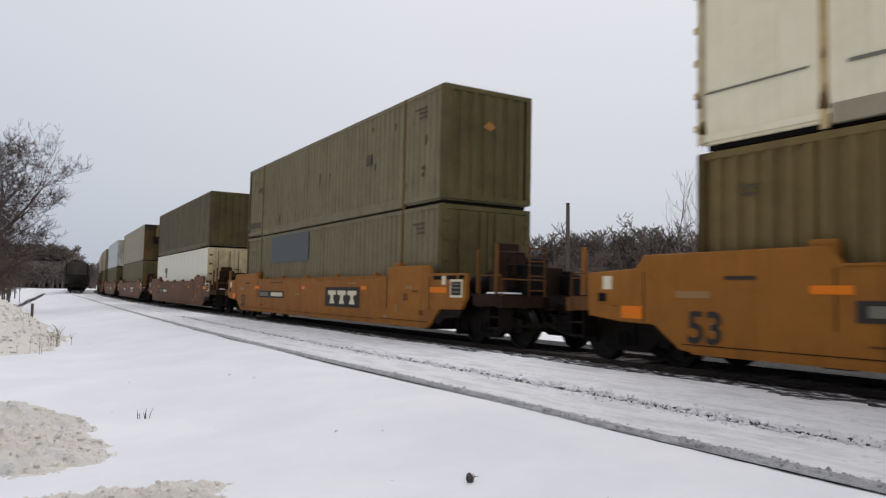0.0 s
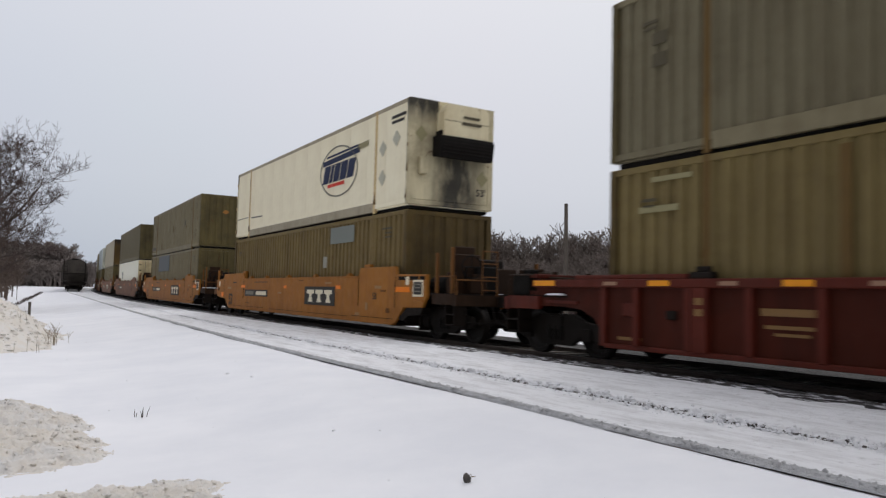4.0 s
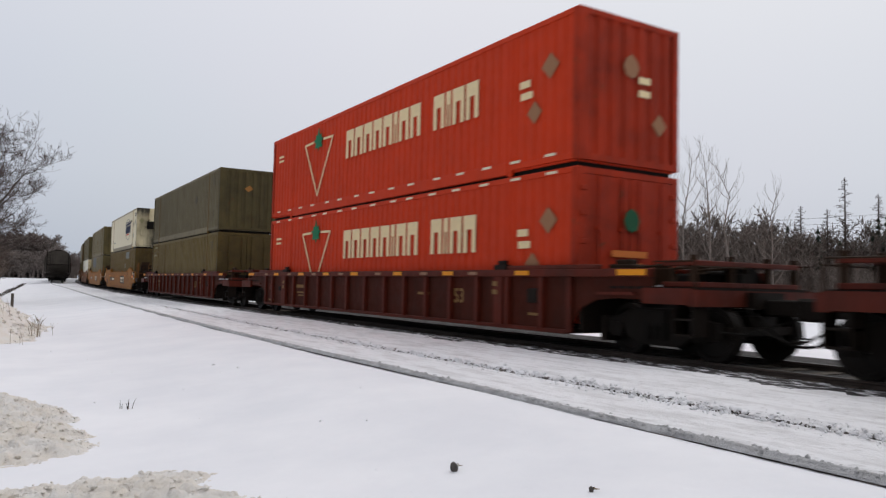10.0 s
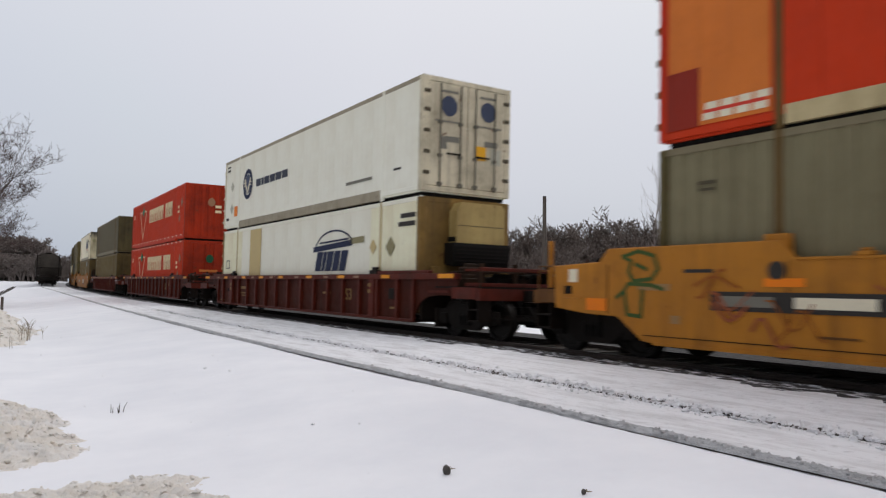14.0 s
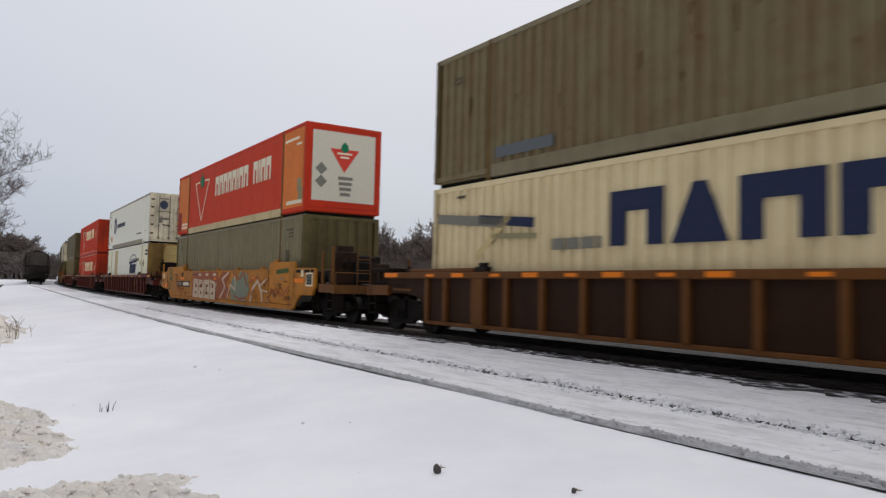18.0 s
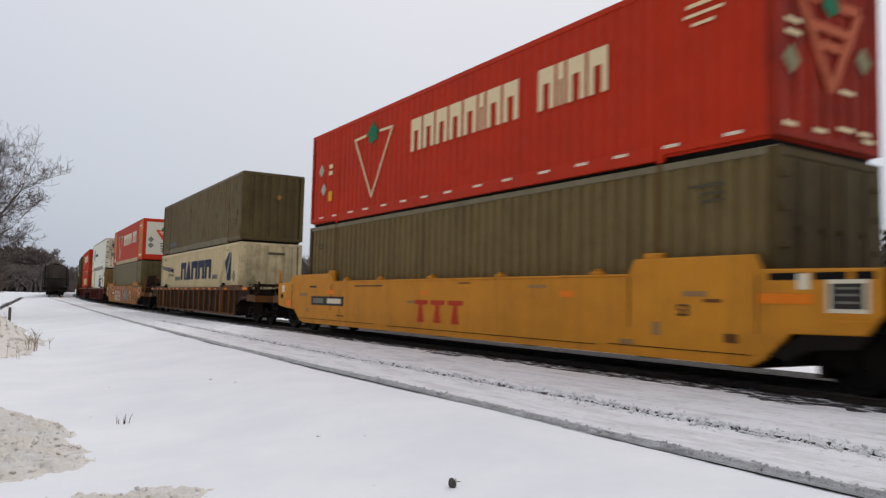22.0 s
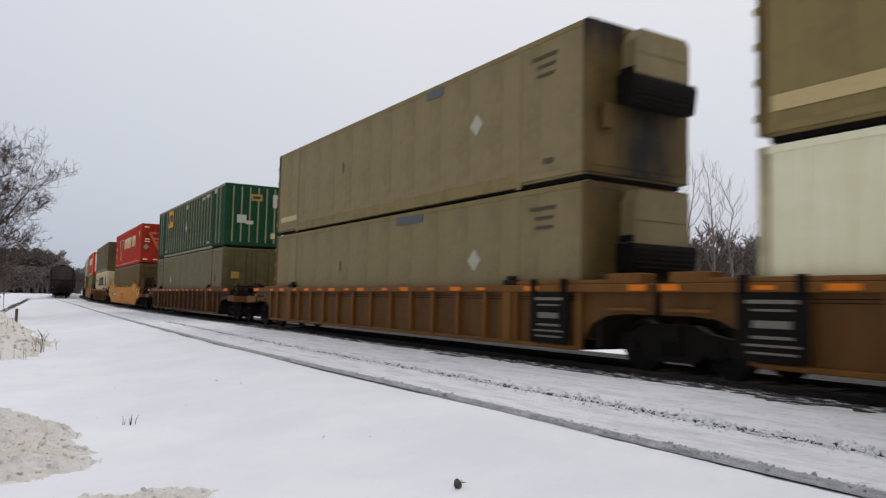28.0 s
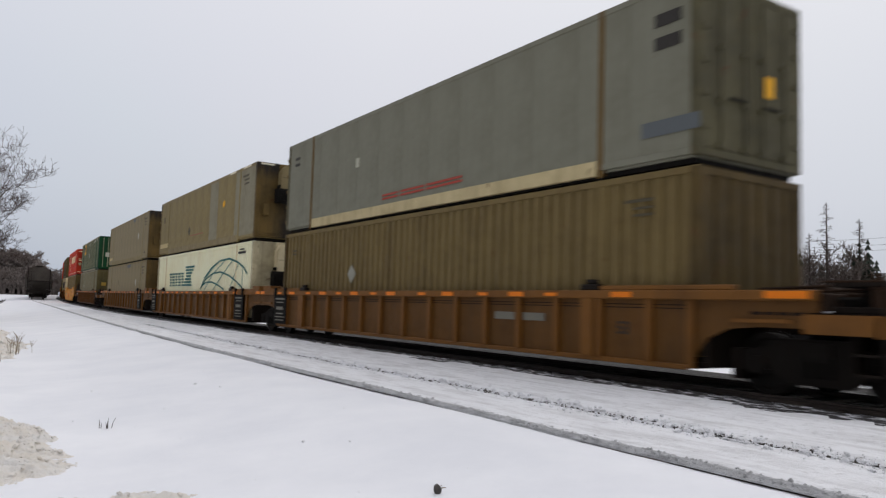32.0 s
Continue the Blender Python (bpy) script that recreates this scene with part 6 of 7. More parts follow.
for k in range(7):
    z_ = 1.28 + 0.14 * k
    mark(lo, TEAL, 1.45 - 0.07 * k, z_ + 0.045, 0.85 + 0.26 * abs(k - 3), 0.085, name="logo_block")
for w_, pts_ in ((0.07, [(-1.05, 1.15), (-1.6, 1.6), (-2.6, 2.0), (-3.9, 2.28), (-5.2, 2.32), (-6.3, 2.15), (-7.0, 1.95), (-7.5, 1.7)]),
                 (0.06, [(-1.1, 1.2), (-1.8, 1.55), (-2.9, 1.78), (-4.0, 1.82), (-5.2, 1.66), (-6.2, 1.42), (-6.95, 1.18)]),
                 (0.06, [(-1.15, 1.25), (-1.9, 1.42), (-2.8, 1.42), (-3.8, 1.28), (-4.6, 1.1)])):
    strip(lo, TEAL, pts_, w_)
for pts_ in ([(-1.0, 1.12), (-2.0, 1.7), (-3.4, 2.2)], [(-1.7, 1.12), (-2.9, 1.75), (-4.7, 2.3)], [(-3.1, 1.12), (-4.3, 1.7), (-5.7, 2.27)], [(-5.4, 1.12), (-6.0, 1.7), (-6.4, 2.12)], [(-6.95, 1.15), (-6.95, 1.7), (-6.9, 2.0)]):
    strip(lo, flat_paint("pale_teal_line", (96, 140, 140)), pts_, 0.04, x=-HALF - 0.001)
stencils(lo, DARK_MARK, ((-6.75, 2.5, 0.9, 0.09), (-6.75, 2.62, 0.5, 0.05)))
up = container("dull khaki smooth container with a faded red line", KHAKI_B, "smooth", "nose_high", rail=KHAKI, end_mat=KHAKI)
diamond(up, BAR_DARK, 1.6, 0.95, 0.22)
strip(up, FAINT_RED, [(1.3, 0.72), (-0.9, 0.72)], 0.04)
mark(up, YELLOWED, 6.9, 0.52, 1.9, 0.22, name="yellowed_bar")
grey_sheet = paint("replaced_grey_sheet", (130, 127, 112), (98, 86, 62), 0.7, 0.15, k=1.25)
for ob in up.children:
    if ob.name.split(".")[0] == "side_sheet" and any(abs(ob.matrix_basis.translation.y - y_) < 0.1 for y_ in (-7.34, -6.117, -2.447)):
        ob.data = ob.data.copy()
        ob.data.materials.clear()
        ob.data.materials.append(grey_sheet)
mark(up, WHITE_MARK, -5.1, TALL - 0.05, 0.8, 0.06, name="reflective_dash")
mark(up, WHITE_MARK, -6.9, TALL - 0.05, 0.9, 0.06, name="reflective_dash")
disc(up, YELLOW_MARK, -4.0, 1.7, 0.14, 0.14)
stencils(up, BAR_DARK, ((-6.8, 2.5, 0.7, 0.07), (-6.9, 2.35, 0.5, 0.06), (-6.9, 2.2, 0.5, 0.06), (7.1, 1.9, 0.2, 0.3)))
end_mark(up, WHITE_MARK, -0.9, TALL - 0.06, 0.5, 0.06)
CARS.append((-230.31, ribbed_car("brown articulated well car unit with black stencil panels", CAR_TAN, CAR_TAN_SHEET, DARK, ("none", "shared"), (7.75, -7.3), ORANGE_MARK), lo, up, 0.02))

lo = container("brown-tan corrugated container at the end of the unit train", TAN, post=TAN, rail=TAN, depth=0.06)
serials(lo)
diamond(lo, PALE_PATCH, 3.1, 1.5, 0.25)
up = container("slate grey smooth container with a faded red line", SLATE, "smooth", "doors", rail=RAIL_CREAM, top=SLATE, post=RUST)
for a_, b_ in ((1.5, 0.75), (0.6, -0.45), (-0.6, -2.0)):
    for dz_ in (0.0, 0.09):
        strip(up, flat_paint("faded_red_line", (164, 72, 62)), [(a_, 0.46 + dz_ - 0.01 * a_), (b_, 0.46 + dz_ - 0.01 * b_)], 0.05)
stencils(up, DARK_MARK, ((-7.5, 2.32, 0.5, 0.2), (-7.5, 1.95, 0.5, 0.2), (7.3, 2.35, 0.35, 0.08), (7.3, 2.15, 0.35, 0.08)))
mark(up, BLUE_PATCH, -7.55, 0.62, 1.1, 0.24, name="blue_bar")
mark(up, SILVER, 3.0, 1.6, 0.2, 0.25)
end_mark(up, YELLOW_MARK, 0.42, 1.4, 0.24, 0.34, -LEN - 0.01, "label")
rear = ribbed_car("brown articulated well car unit with a black stencil panel", CAR_TAN, CAR_TAN_SHEET, DARK, ("none", "own"), (7.75,), ORANGE_MARK)
side_text(rear, "53", 0.28, DARK_MARK, -1.392, -6.75, 0.72)
for y_ in (-3.75, -4.6):
    plate(rear, "number_bar", GREY_MARK, y_ - 0.3, y_ + 0.3, 0.86, 1.0, -1.40)
CARS.append((-249.62, rear, lo, up, 0.02))
CARS.append((-273.0, ribbed_car("brown well car following at the rear", CAR_BROWN, CAR_BROWN_SHEET, DARK, reflect=ORANGE_MARK), None, None, 0.0))

# ---------------------------------------------------------------- hopper cars standing on the siding
HOP = paint("grimy_hopper_grey", (74, 69, 66), (42, 38, 35), 0.7, 0.3)


def hopper_car(y, label):
    x0, x1 = (float(near_x(np.array([y + d]))[0]) for d in (-7, 7))
    car = thing("hopper_car", label, "rail car", "hopper cars on the siding", at=pose((x0 + x1) / 2, y, float(rise(y)), 0, 0, -math.degrees(math.atan2(x1 - x0, 14))))
    ring = [(-1.5, 1.5), (-1.58, 2.2), (-1.58, 3.6), (-1.35, 4.2), (-0.8, 4.5), (0.8, 4.5), (1.35, 4.2), (1.58, 3.6), (1.58, 2.2), (1.5, 1.5)]
    bm = bmesh.new()
    secs = [(-7.6, 0.55), (-6.2, 1.0), (6.2, 1.0), (7.6, 0.55)]
    rows = []
    for yy, k in secs:
        rows.append([bm.verts.new((px, yy, pz if k == 1.0 else max(pz, 2.6))) for px, pz in ring])
    for a, b in zip(rows, rows[1:]):
        for i in range(len(ring)):
            j = (i + 1) % len(ring)
            bm.faces.new((a[i], a[j], b[j], b[i]))
    bm.faces.new(rows[0][::-1])
    bm.faces.new(rows[-1])
    bmesh.ops.recalc_face_normals(bm, faces=bm.faces)
    part("body", bm, HOP, car)
    for yy in (-4, 0, 4):
        part("hopper_chute", slab([(yy - 1.6, 1.55), (yy + 1.6, 1.55), (yy + 0.5, 0.5), (yy - 0.5, 0.5)], -1.0, 1.0), HOP, car)
    for k in range(11):
        yy = -6 + 1.2 * k
        part("side_post", boxes((-1.66, -1.57, yy - 0.06, yy + 0.06, 1.5, 3.6), (1.57, 1.66, yy - 0.06, yy + 0.06, 1.5, 3.6)), HOP, car)
    part("roof_walk", boxes((-0.45, 0.45, -7.7, 7.7, 4.58, 4.64), (-0.25, 0.25, -6.5, 6.5, 4.5, 4.58)), STEEL, car)
    for s in (-1, 1):
        part("end_frame", boxes((-1.45, 1.45, *sorted((s * 7.9, s * 8.15)), 0.95, 1.25), (-0.4, 0.4, *sorted((s * 6.5, s * 8.3)), 0.85, 1.15), (-1.4, -1.3, *sorted((s * 7.6, s * 7.7)), 1.2, 4.5),
                                (1.3, 1.4, *sorted((s * 7.6, s * 7.7)), 1.2, 4.5), (-1.4, 1.4, *sorted((s * 7.55, s * 7.65)), 2.5, 2.6)), STEEL, car)
        lad = bmesh.new()
        for k in range(9):
            box(lad, -1.35, -0.9, *sorted((s * 8.12, s * 8.16)), 1.3 + 0.36 * k, 1.34 + 0.36 * k)
        box(lad, -1.37, -1.33, *sorted((s * 8.1, s * 8.16)), 1.2, 4.4)
        box(lad, -0.92, -0.88, *sorted((s * 8.1, s * 8.16)), 1.2, 4.4)
        part("ladder", lad, STEEL, car)
        t = new("truck")
        t.parent = car
        t.matrix_basis = pose(0, s * 6.2, 0)
        for x in (-1.0, 1.0):
            part("side_frame", cached("side_frame" + str(x), lambda: side_frame_mesh(x), STEEL), None, t)
        part("bolster", cached("bolster", lambda: None, STEEL), None, t)
        for q in (-0.84, 0.84):
            part("wheelset", cached("wheelset", wheelset_mesh, WHEEL), None, t, at=pose(0, q, 0.42))
    return car


for k in range(4):
    hopper_car(124 + 17.2 * k, "grimy grey covered hopper car standing on the siding")


# ---------------------------------------------------------------- ploughed snow on the roadside
def mound(name, x0, x1, y0, y1, height, mat, seed, label):
    xs, ys = np.linspace(x0, x1, 260), np.linspace(y0, y1, 320)
    X, Y = np.meshgrid(xs, ys)
    Z = ground_z(X, Y) - 0.03 + height(X, Y)
    idx = np.arange(X.size).reshape(X.shape)
    me = bpy.data.meshes.new(name)
    me.from_pydata(np.stack([X, Y, Z], -1).reshape(-1, 3).tolist(), [], np.stack([idx[:-1, :-1], idx[:-1, 1:], idx[1:, 1:], idx[1:, :-1]], -1).reshape(-1, 4).tolist())
    me.materials.append(mat)
    me.polygons.foreach_set("use_smooth", [True] * len(me.polygons))
    return tagged(new(name, me), label, "snow bank", kind="structure")


def near_pile(X, Y):
    ragged = 0.10 * waves(X, Y, 21, 3, 1.2)
    h = 0.13 * step(1.02 + 1.4 * ragged - X, 0.0, 0.8) * step(10.0 + 2 * ragged - Y - 1.1 * np.maximum(X, 0), 0, 0.7) * step(Y + ragged, 6.05, 6.8)
    h = h + 0.07 * step(1.72 - 0.28 * (Y - 4.6) + 1.5 * ragged - X, 0, 0.5) * step(5.62 + ragged - Y, 0, 0.4)
    h = h * step(Y + 2 * ragged, 3.2, 3.8) * step(X + 3 * ragged, -3.8, -2.6)
    return h * (1 + 0.3 * waves(X, Y, 22, 4, 0.7)) + 0.055 * np.minimum(1, h / 0.08) * (0.6 - np.abs(waves(X, Y * 1.6, 24, 4, 0.42))) + 0.055 * np.minimum(1, h / 0.05) * (0.5 - np.abs(waves(X, Y * 1.4, 28, 3, 0.22)))


def far_bank(X, Y):
    edge = 1.75 + 0.2 * np.sin(0.9 * Y)
    return 0.92 * step(X, -8.9, -5.5) * step(edge - X, 0.0, 1.9) * step(Y - 0.75 * X, 16.6, 19.6) * step(46 - Y, 0, 14) * (1 + 0.15 * waves(X, Y, 23, 3, 2.0) - 0.16 * np.abs(waves(X, Y, 25, 4, 0.8)))


mound("roadside_snow_pile", -4, 1.9, 3.0, 10.4, near_pile, DIRTY_SNOW, 1, "low pile of dirty cream-coloured ploughed snow")
mound("far_snow_bank", -9, 2.4, 13.5, 47, far_bank, DIRTY_SNOW, 2, "tall bank of dirty ploughed snow by the road")


def clod_place(height, x0, x1, y0, y1):
    def place(r, n):
        x, y = r.uniform(x0, x1, 6 * n), r.uniform(y0, y1, 6 * n)
        h = height(x, y)
        keep = np.flatnonzero(h > 0.004)[np.arange(n) % int(np.sum(h > 0.004))]
        x, y, h = x[keep], y[keep], h[keep]
        return np.stack([x, y, ground_z(x, y) - 0.030 + h], 1), 0.35 + 1.2 * r.uniform(size=n) ** 2.5
    return place


lump_field("snow_clods", 4200, clod_place(near_pile, -1.4, 1.7, 3.6, 10.2), 0.019, DIRTY_SNOW, 31, 1, "broken crumbs and slabs of dirty ploughed snow", "snow clod", rough=0.42, flat=0.6)
lump_field("bank_clods", 3200, clod_place(far_bank, -3.0, 1.9, 16.0, 32), 0.055, DIRTY_SNOW, 32, 1, "rough clods on the dirty snow bank", "snow clod", rough=0.40, flat=0.5)


def scatter_place(r, n):
    y = r.uniform(3, 20, n)
    x = near_x(y) - 1.2 - 3 * r.uniform(size=n)
    return np.stack([x, y, ground_z(x, y)], 1), 0.3 + r.uniform(size=n) ** 3


lump_field("snow_crumbs", 60, scatter_place, 0.016, TRACK_SNOW, 33, 1, "small crumbs of ice on the smooth snow", "ice")


# small debris on the snow
def debris(x, y, label, k=1.0):
    d = thing("debris", label, "debris", at=pose(x, y, float(ground_z(np.array([x]), np.array([y]))[0]), 0, 0, 25))
    bm = bmesh.new()
    bmesh.ops.create_icosphere(bm, subdivisions=2, radius=0.045 * k)
    for v in bm.verts:
        v.co = Vector((v.co.x * 0.9, v.co.y * 1.2, max(-0.01, v.co.z * 1.5 + 0.05 * k))) * (1 + 0.3 * noise.noise(v.co * 30))
    part("clump", bm, STONE, d)
    tw = bmesh.new()
    for i in range(2):
        tube(tw, [(0.02, 0, 0.05 * k), (0.035 * k + 0.01 * i, 0.02 * (i - 1.5), (0.07 + 0.02 * i) * k), (0.06 * k, 0.03 * (i - 1.5), 0.07 * k)], [0.005, 0.004, 0.002], 4)
    part("stalk", tw, DRY_GRASS, d)


debris(2.70, 4.08, "dark frozen clump with a few dry stalks on the snow", 0.55)
debris(3.04, 3.17, "small dark clod lying on the snow", 0.28)


def stems(name, x, y, count, height, spread, mat, label, seed):
    r = random.Random(seed)
    g = thing(name, label, "weeds", at=pose(x, y, float((ground_z(np.array([x]), np.array([y])) + far_bank(np.array([x]), np.array([y])))[0])))
    bm = bmesh.new()
    for i in range(count):
        a, h = r.uniform(0, 6.28), height * r.uniform(0.5, 1)
        px, py = r.gauss(0, spread), r.gauss(0, spread)
        lean = r.uniform(0, 0.45) * h
        tube(bm, [(px, py, -0.03), (px + 0.4 * lean * math.cos(a), py + 0.4 * lean * math.sin(a), 0.55 * h), (px + lean * math.cos(a), py + lean * math.sin(a), h)], [0.005, 0.004, 0.002], 4)
        if height > 0.4:
            for q in range(3):
                b = r.uniform(0, 6.28)
                k = r.uniform(0.4, 0.9)
                tube(bm, [(px + k * lean * math.cos(a), py + k * lean * math.sin(a), k * h), (px + k * lean * math.cos(a) + 0.12 * math.cos(b), py + k * lean * math.sin(a) + 0.12 * math.sin(b), k * h + 0.15)], [0.004, 0.002], 3)
    part("stalk", bm, mat, g)
    return g


stems("weed_tuft", 1.45, 8.31, 5, 0.11, 0.03, BARK, "few dark dry weed stalks poking from the snow", 2)
stems("weed_tuft", 1.37, 8.37, 2, 0.11, 0.01, BARK, "few dark dry weed stalks poking from the snow", 3)
stems("dry_shrub", 1.28, 19.4, 14, 0.42, 0.16, DRY_GRASS, "dry leafless shrub at the foot of the snow bank", 4)
stems("dry_shrub", 0.6, 20.5, 5, 0.4, 0.25, DRY_GRASS, "dry leafless shrub on the snow bank", 5)
stems("dry_shrub", 0.9, 17.5, 4, 0.35, 0.25, DRY_GRASS, "dry leafless shrub on the snow bank", 6)


# ---------------------------------------------------------------- trees
def sticks(rows, sides=3):
    """Tapered sticks (start, end, r0, r1) as vertex and face lists."""
    A = np.array([r[0] for r in rows], float)
    B = np.array([r[1] for r in rows], float)
    r0 = np.array([r[2] for r in rows], float)[:, None]
    r1 = np.array([r[3] for r in rows], float)[:, None]
    d = B - A
    d = d / np.maximum(np.linalg.norm(d, axis=1, keepdims=True), 1e-9)
    ref = np.where(np.abs(d[:, 2:3]) > 0.9, np.array([[1.0, 0, 0]]), np.array([[0, 0, 1.0]]))
    u = np.cross(d, ref)
    u /= np.linalg.norm(u, axis=1, keepdims=True)
    w = np.cross(d, u)
    vs = []
    if sides == 2:  # far twigs: one tapered blade each
        turn = np.random.RandomState(len(rows)).uniform(0, math.pi, (len(rows), 1))
        u = np.cos(turn) * u + np.sin(turn) * w
        V = np.stack([A - r0 * u, A + r0 * u, B + r1 * u, B - r1 * u], 1)
        return V.reshape(-1, 3), np.arange(4 * len(rows)).reshape(-1, 4)
    for base, rad in ((A, r0), (B, r1)):
        for k in range(sides):
            a = 2 * math.pi * k / sides
            vs.append(base + rad * (math.cos(a) * u + math.sin(a) * w))
    V = np.stack(vs, 1)
    n = len(rows)
    f = []
    for k in range(sides):
        j = (k + 1) % sides
        f.append([k, j, sides + j, sides + k])
    F = (np.array(f)[None] + (np.arange(n) * 2 * sides)[:, None, None]).reshape(-1, 4)
    return V.reshape(-1, 3), F


def grow(r, start, way, length, radius, depth, rows, fork=3, droop=0.0, spread=0.55, up=0.25):
    """A limb in three bends, with side limbs; rows collect the sticks by depth."""
    p, d = Vector(start), Vector(way).normalized()
    n = 3
    for i in range(n):
        d = (d + Vector((r.gauss(0, 0.13), r.gauss(0, 0.13), r.gauss(0, 0.10) + up * 0.2 - droop))).normalized()
        q = p + d * (length / n)
        ra, rb = radius * (1 - 0.22 * i), radius * (1 - 0.22 * (i + 1))
        rows.append((tuple(p), tuple(q), ra, rb, depth))
        p = q
        if depth > 0:
            for _ in range(fork if i else max(1, fork - 1)):
                side = Vector((r.gauss(0, 1), r.gauss(0, 1), r.gauss(0, 0.6) + up)).normalized()
                grow(r, p, d * (1 - spread) + side * spread, length * r.uniform(0.42, 0.66), rb * 0.58, depth - 1, rows, fork, droop, spread, up)


def mesh_from(name, V, F, mat):
    me = bpy.data.meshes.new(name)
    me.from_pydata(V.tolist(), [], F.tolist())
    me.materials.append(mat)
    me.polygons.foreach_set("use_smooth", [True] * len(me.polygons))
    return me


def bare_tree(name, x, y, z, height, seed, label, trunk_mat=BARK, twig_mat=TWIG, depth=3, fork=3, lean=(0, 0), radius=None, spread=0.55, limbs=9, low=0.25, up=0.25, thin_r=0.008, boughs=(), reach=1.0):
    r = random.Random(seed)
    t = thing(name, label, "tree", "bare trees", at=pose(x, y, z))
    radius = radius or height * 0.018
    pts = [Vector((lean[0] * k * k, lean[1] * k * k, height * 0.86 * k)) + Vector((r.gauss(0, 0.03), r.gauss(0, 0.03), 0)) * height * k for k in (0, 0.2, 0.4, 0.6, 0.8, 1.0)]
    bm = tube(bmesh.new(), pts, [radius * (1.25 - 1.1 * k / 5) for k in range(6)], 8)
    part("trunk", bm, trunk_mat, t)
    rows = []
    for i in range(limbs):
        k = low + (0.97 - low) * i / (limbs - 1)
        j = min(int(k * 5), 4)
        p = pts[j].lerp(pts[j + 1], k * 5 - j)
        a = i * 2.4 + r.uniform(-0.4, 0.4)
        grow(r, p, (math.cos(a), math.sin(a), 0.5 + 0.7 * k), reach * height * (0.40 - 0.24 * k) * r.uniform(0.8, 1.2), radius * (0.55 - 0.35 * k), depth, rows, fork, spread=spread, up=up)
    for z_, way_, long_, rad_ in boughs:
        grow(r, (0, 0, z_), way_, long_, rad_, depth, rows, fork, spread=spread, up=up)
    thick = [q[:4] for q in rows if q[4] >= depth - 1]
    thin = [(q[0], q[1], max(q[2], thin_r), max(q[3], 0.7 * thin_r)) for q in rows if q[4] < depth - 1]
    part("limb_frame", mesh_from("limb_frame", *sticks(thick, 5), trunk_mat), None, t)
    part("crown", mesh_from("crown", *sticks(thin, 3), twig_mat), None, t)
    return t


bare_tree("bare_tree", -0.3, 44, 0.0, 7.8, 5, "large leafless tree with a spreading dark crown by the road", depth=4, fork=2, lean=(0.3, 0), limbs=17, low=0.16, spread=0.55, twig_mat=DARK_TWIG, thin_r=0.008,
          boughs=((3.2, (0.9, -0.1, 0.85), 3.8, 0.09), (4.2, (0.55, 0.2, 1.0), 3.0, 0.08), (2.2, (1.0, 0.1, 0.3), 2.4, 0.05)))
bare_tree("bare_tree", -2.7, 42, 0.0, 7.4, 8, "large leafless tree with a spreading dark crown by the road", depth=4, fork=2, limbs=17, low=0.14, spread=0.55, twig_mat=DARK_TWIG, thin_r=0.010)
bare_tree("bare_tree", -0.6, 52, 0.05, 5.0, 12, "small leafless tree beside a larger one", depth=3, fork=3, limbs=9, low=0.12)
for k, (x, y, h) in enumerate(((36.0, 31.6, 10.4), (36.0, 29.9, 11.4), (36.0, 28.2, 11.2), (36.0, 26.9, 10.2), (38.0, 25.4, 8.6))):
    bare_tree("birch", x, y, -0.5, h, 40 + k, "slender leafless birch with pale thin branches", BIRCH, TWIG, 2, 1, radius=0.06, limbs=20, low=0.26, spread=0.34, up=0.85, thin_r=0.006, reach=0.5)


def woods(name, places, mat, label, seed, depth=2, fork=2, thick=1.0, limbs=7, kinds=6):
    """A stand of bare trees in one mesh, from a few grown patterns turned and scaled."""
    r = random.Random(seed)
    patterns = []
    for _ in range(kinds):
        rows = []
        top = (r.gauss(0, 0.05), r.gauss(0, 0.05), 0.8)
        rows.append(((0, 0, 0), top, 0.014, 0.005, 3))
        for i in range(limbs):
            k = 0.18 + 0.8 * i / limbs
            a = r.uniform(0, 6.28)
            grow(r, tuple(k * v for v in top), (math.cos(a), math.sin(a), 0.9), 0.38 - 0.2 * k, 0.007, depth, rows, fork, up=0.4)
        patterns.append(sticks([(q[0], q[1], thick * max(q[2], 0.0035), thick * max(q[3], 0.0028)) for q in rows], 2))
    vs, fs, n = [], [], 0
    for x, y, z, h in places:
        V, F = patterns[r.randrange(kinds)]
        a = r.uniform(0, 6.28)
        c, s = math.cos(a), math.sin(a)
        W = np.stack([(V[:, 0] * c - V[:, 1] * s) * h * 1.15 + x, (V[:, 0] * s + V[:, 1] * c) * h * 1.15 + y, V[:, 2] * h + z], 1)
        vs.append(W)
        fs.append(F + n)
        n += len(V)
    V, F = np.concatenate(vs).astype(np.float32), np.concatenate(fs).astype(np.int32)
    me = bpy.data.meshes.new(name)
    me.vertices.add(len(V))
    me.vertices.foreach_set("co", V.ravel())
    me.loops.add(F.size)
    me.loops.foreach_set("vertex_index", F.ravel())
    me.polygons.add(len(F))
    me.polygons.foreach_set("loop_start", np.arange(0, F.size, 4, dtype=np.int32))
    me.materials.append(mat)
    me.update(calc_edges=True)
    return tagged(new(name, me), label, "woods", kind="stuff")


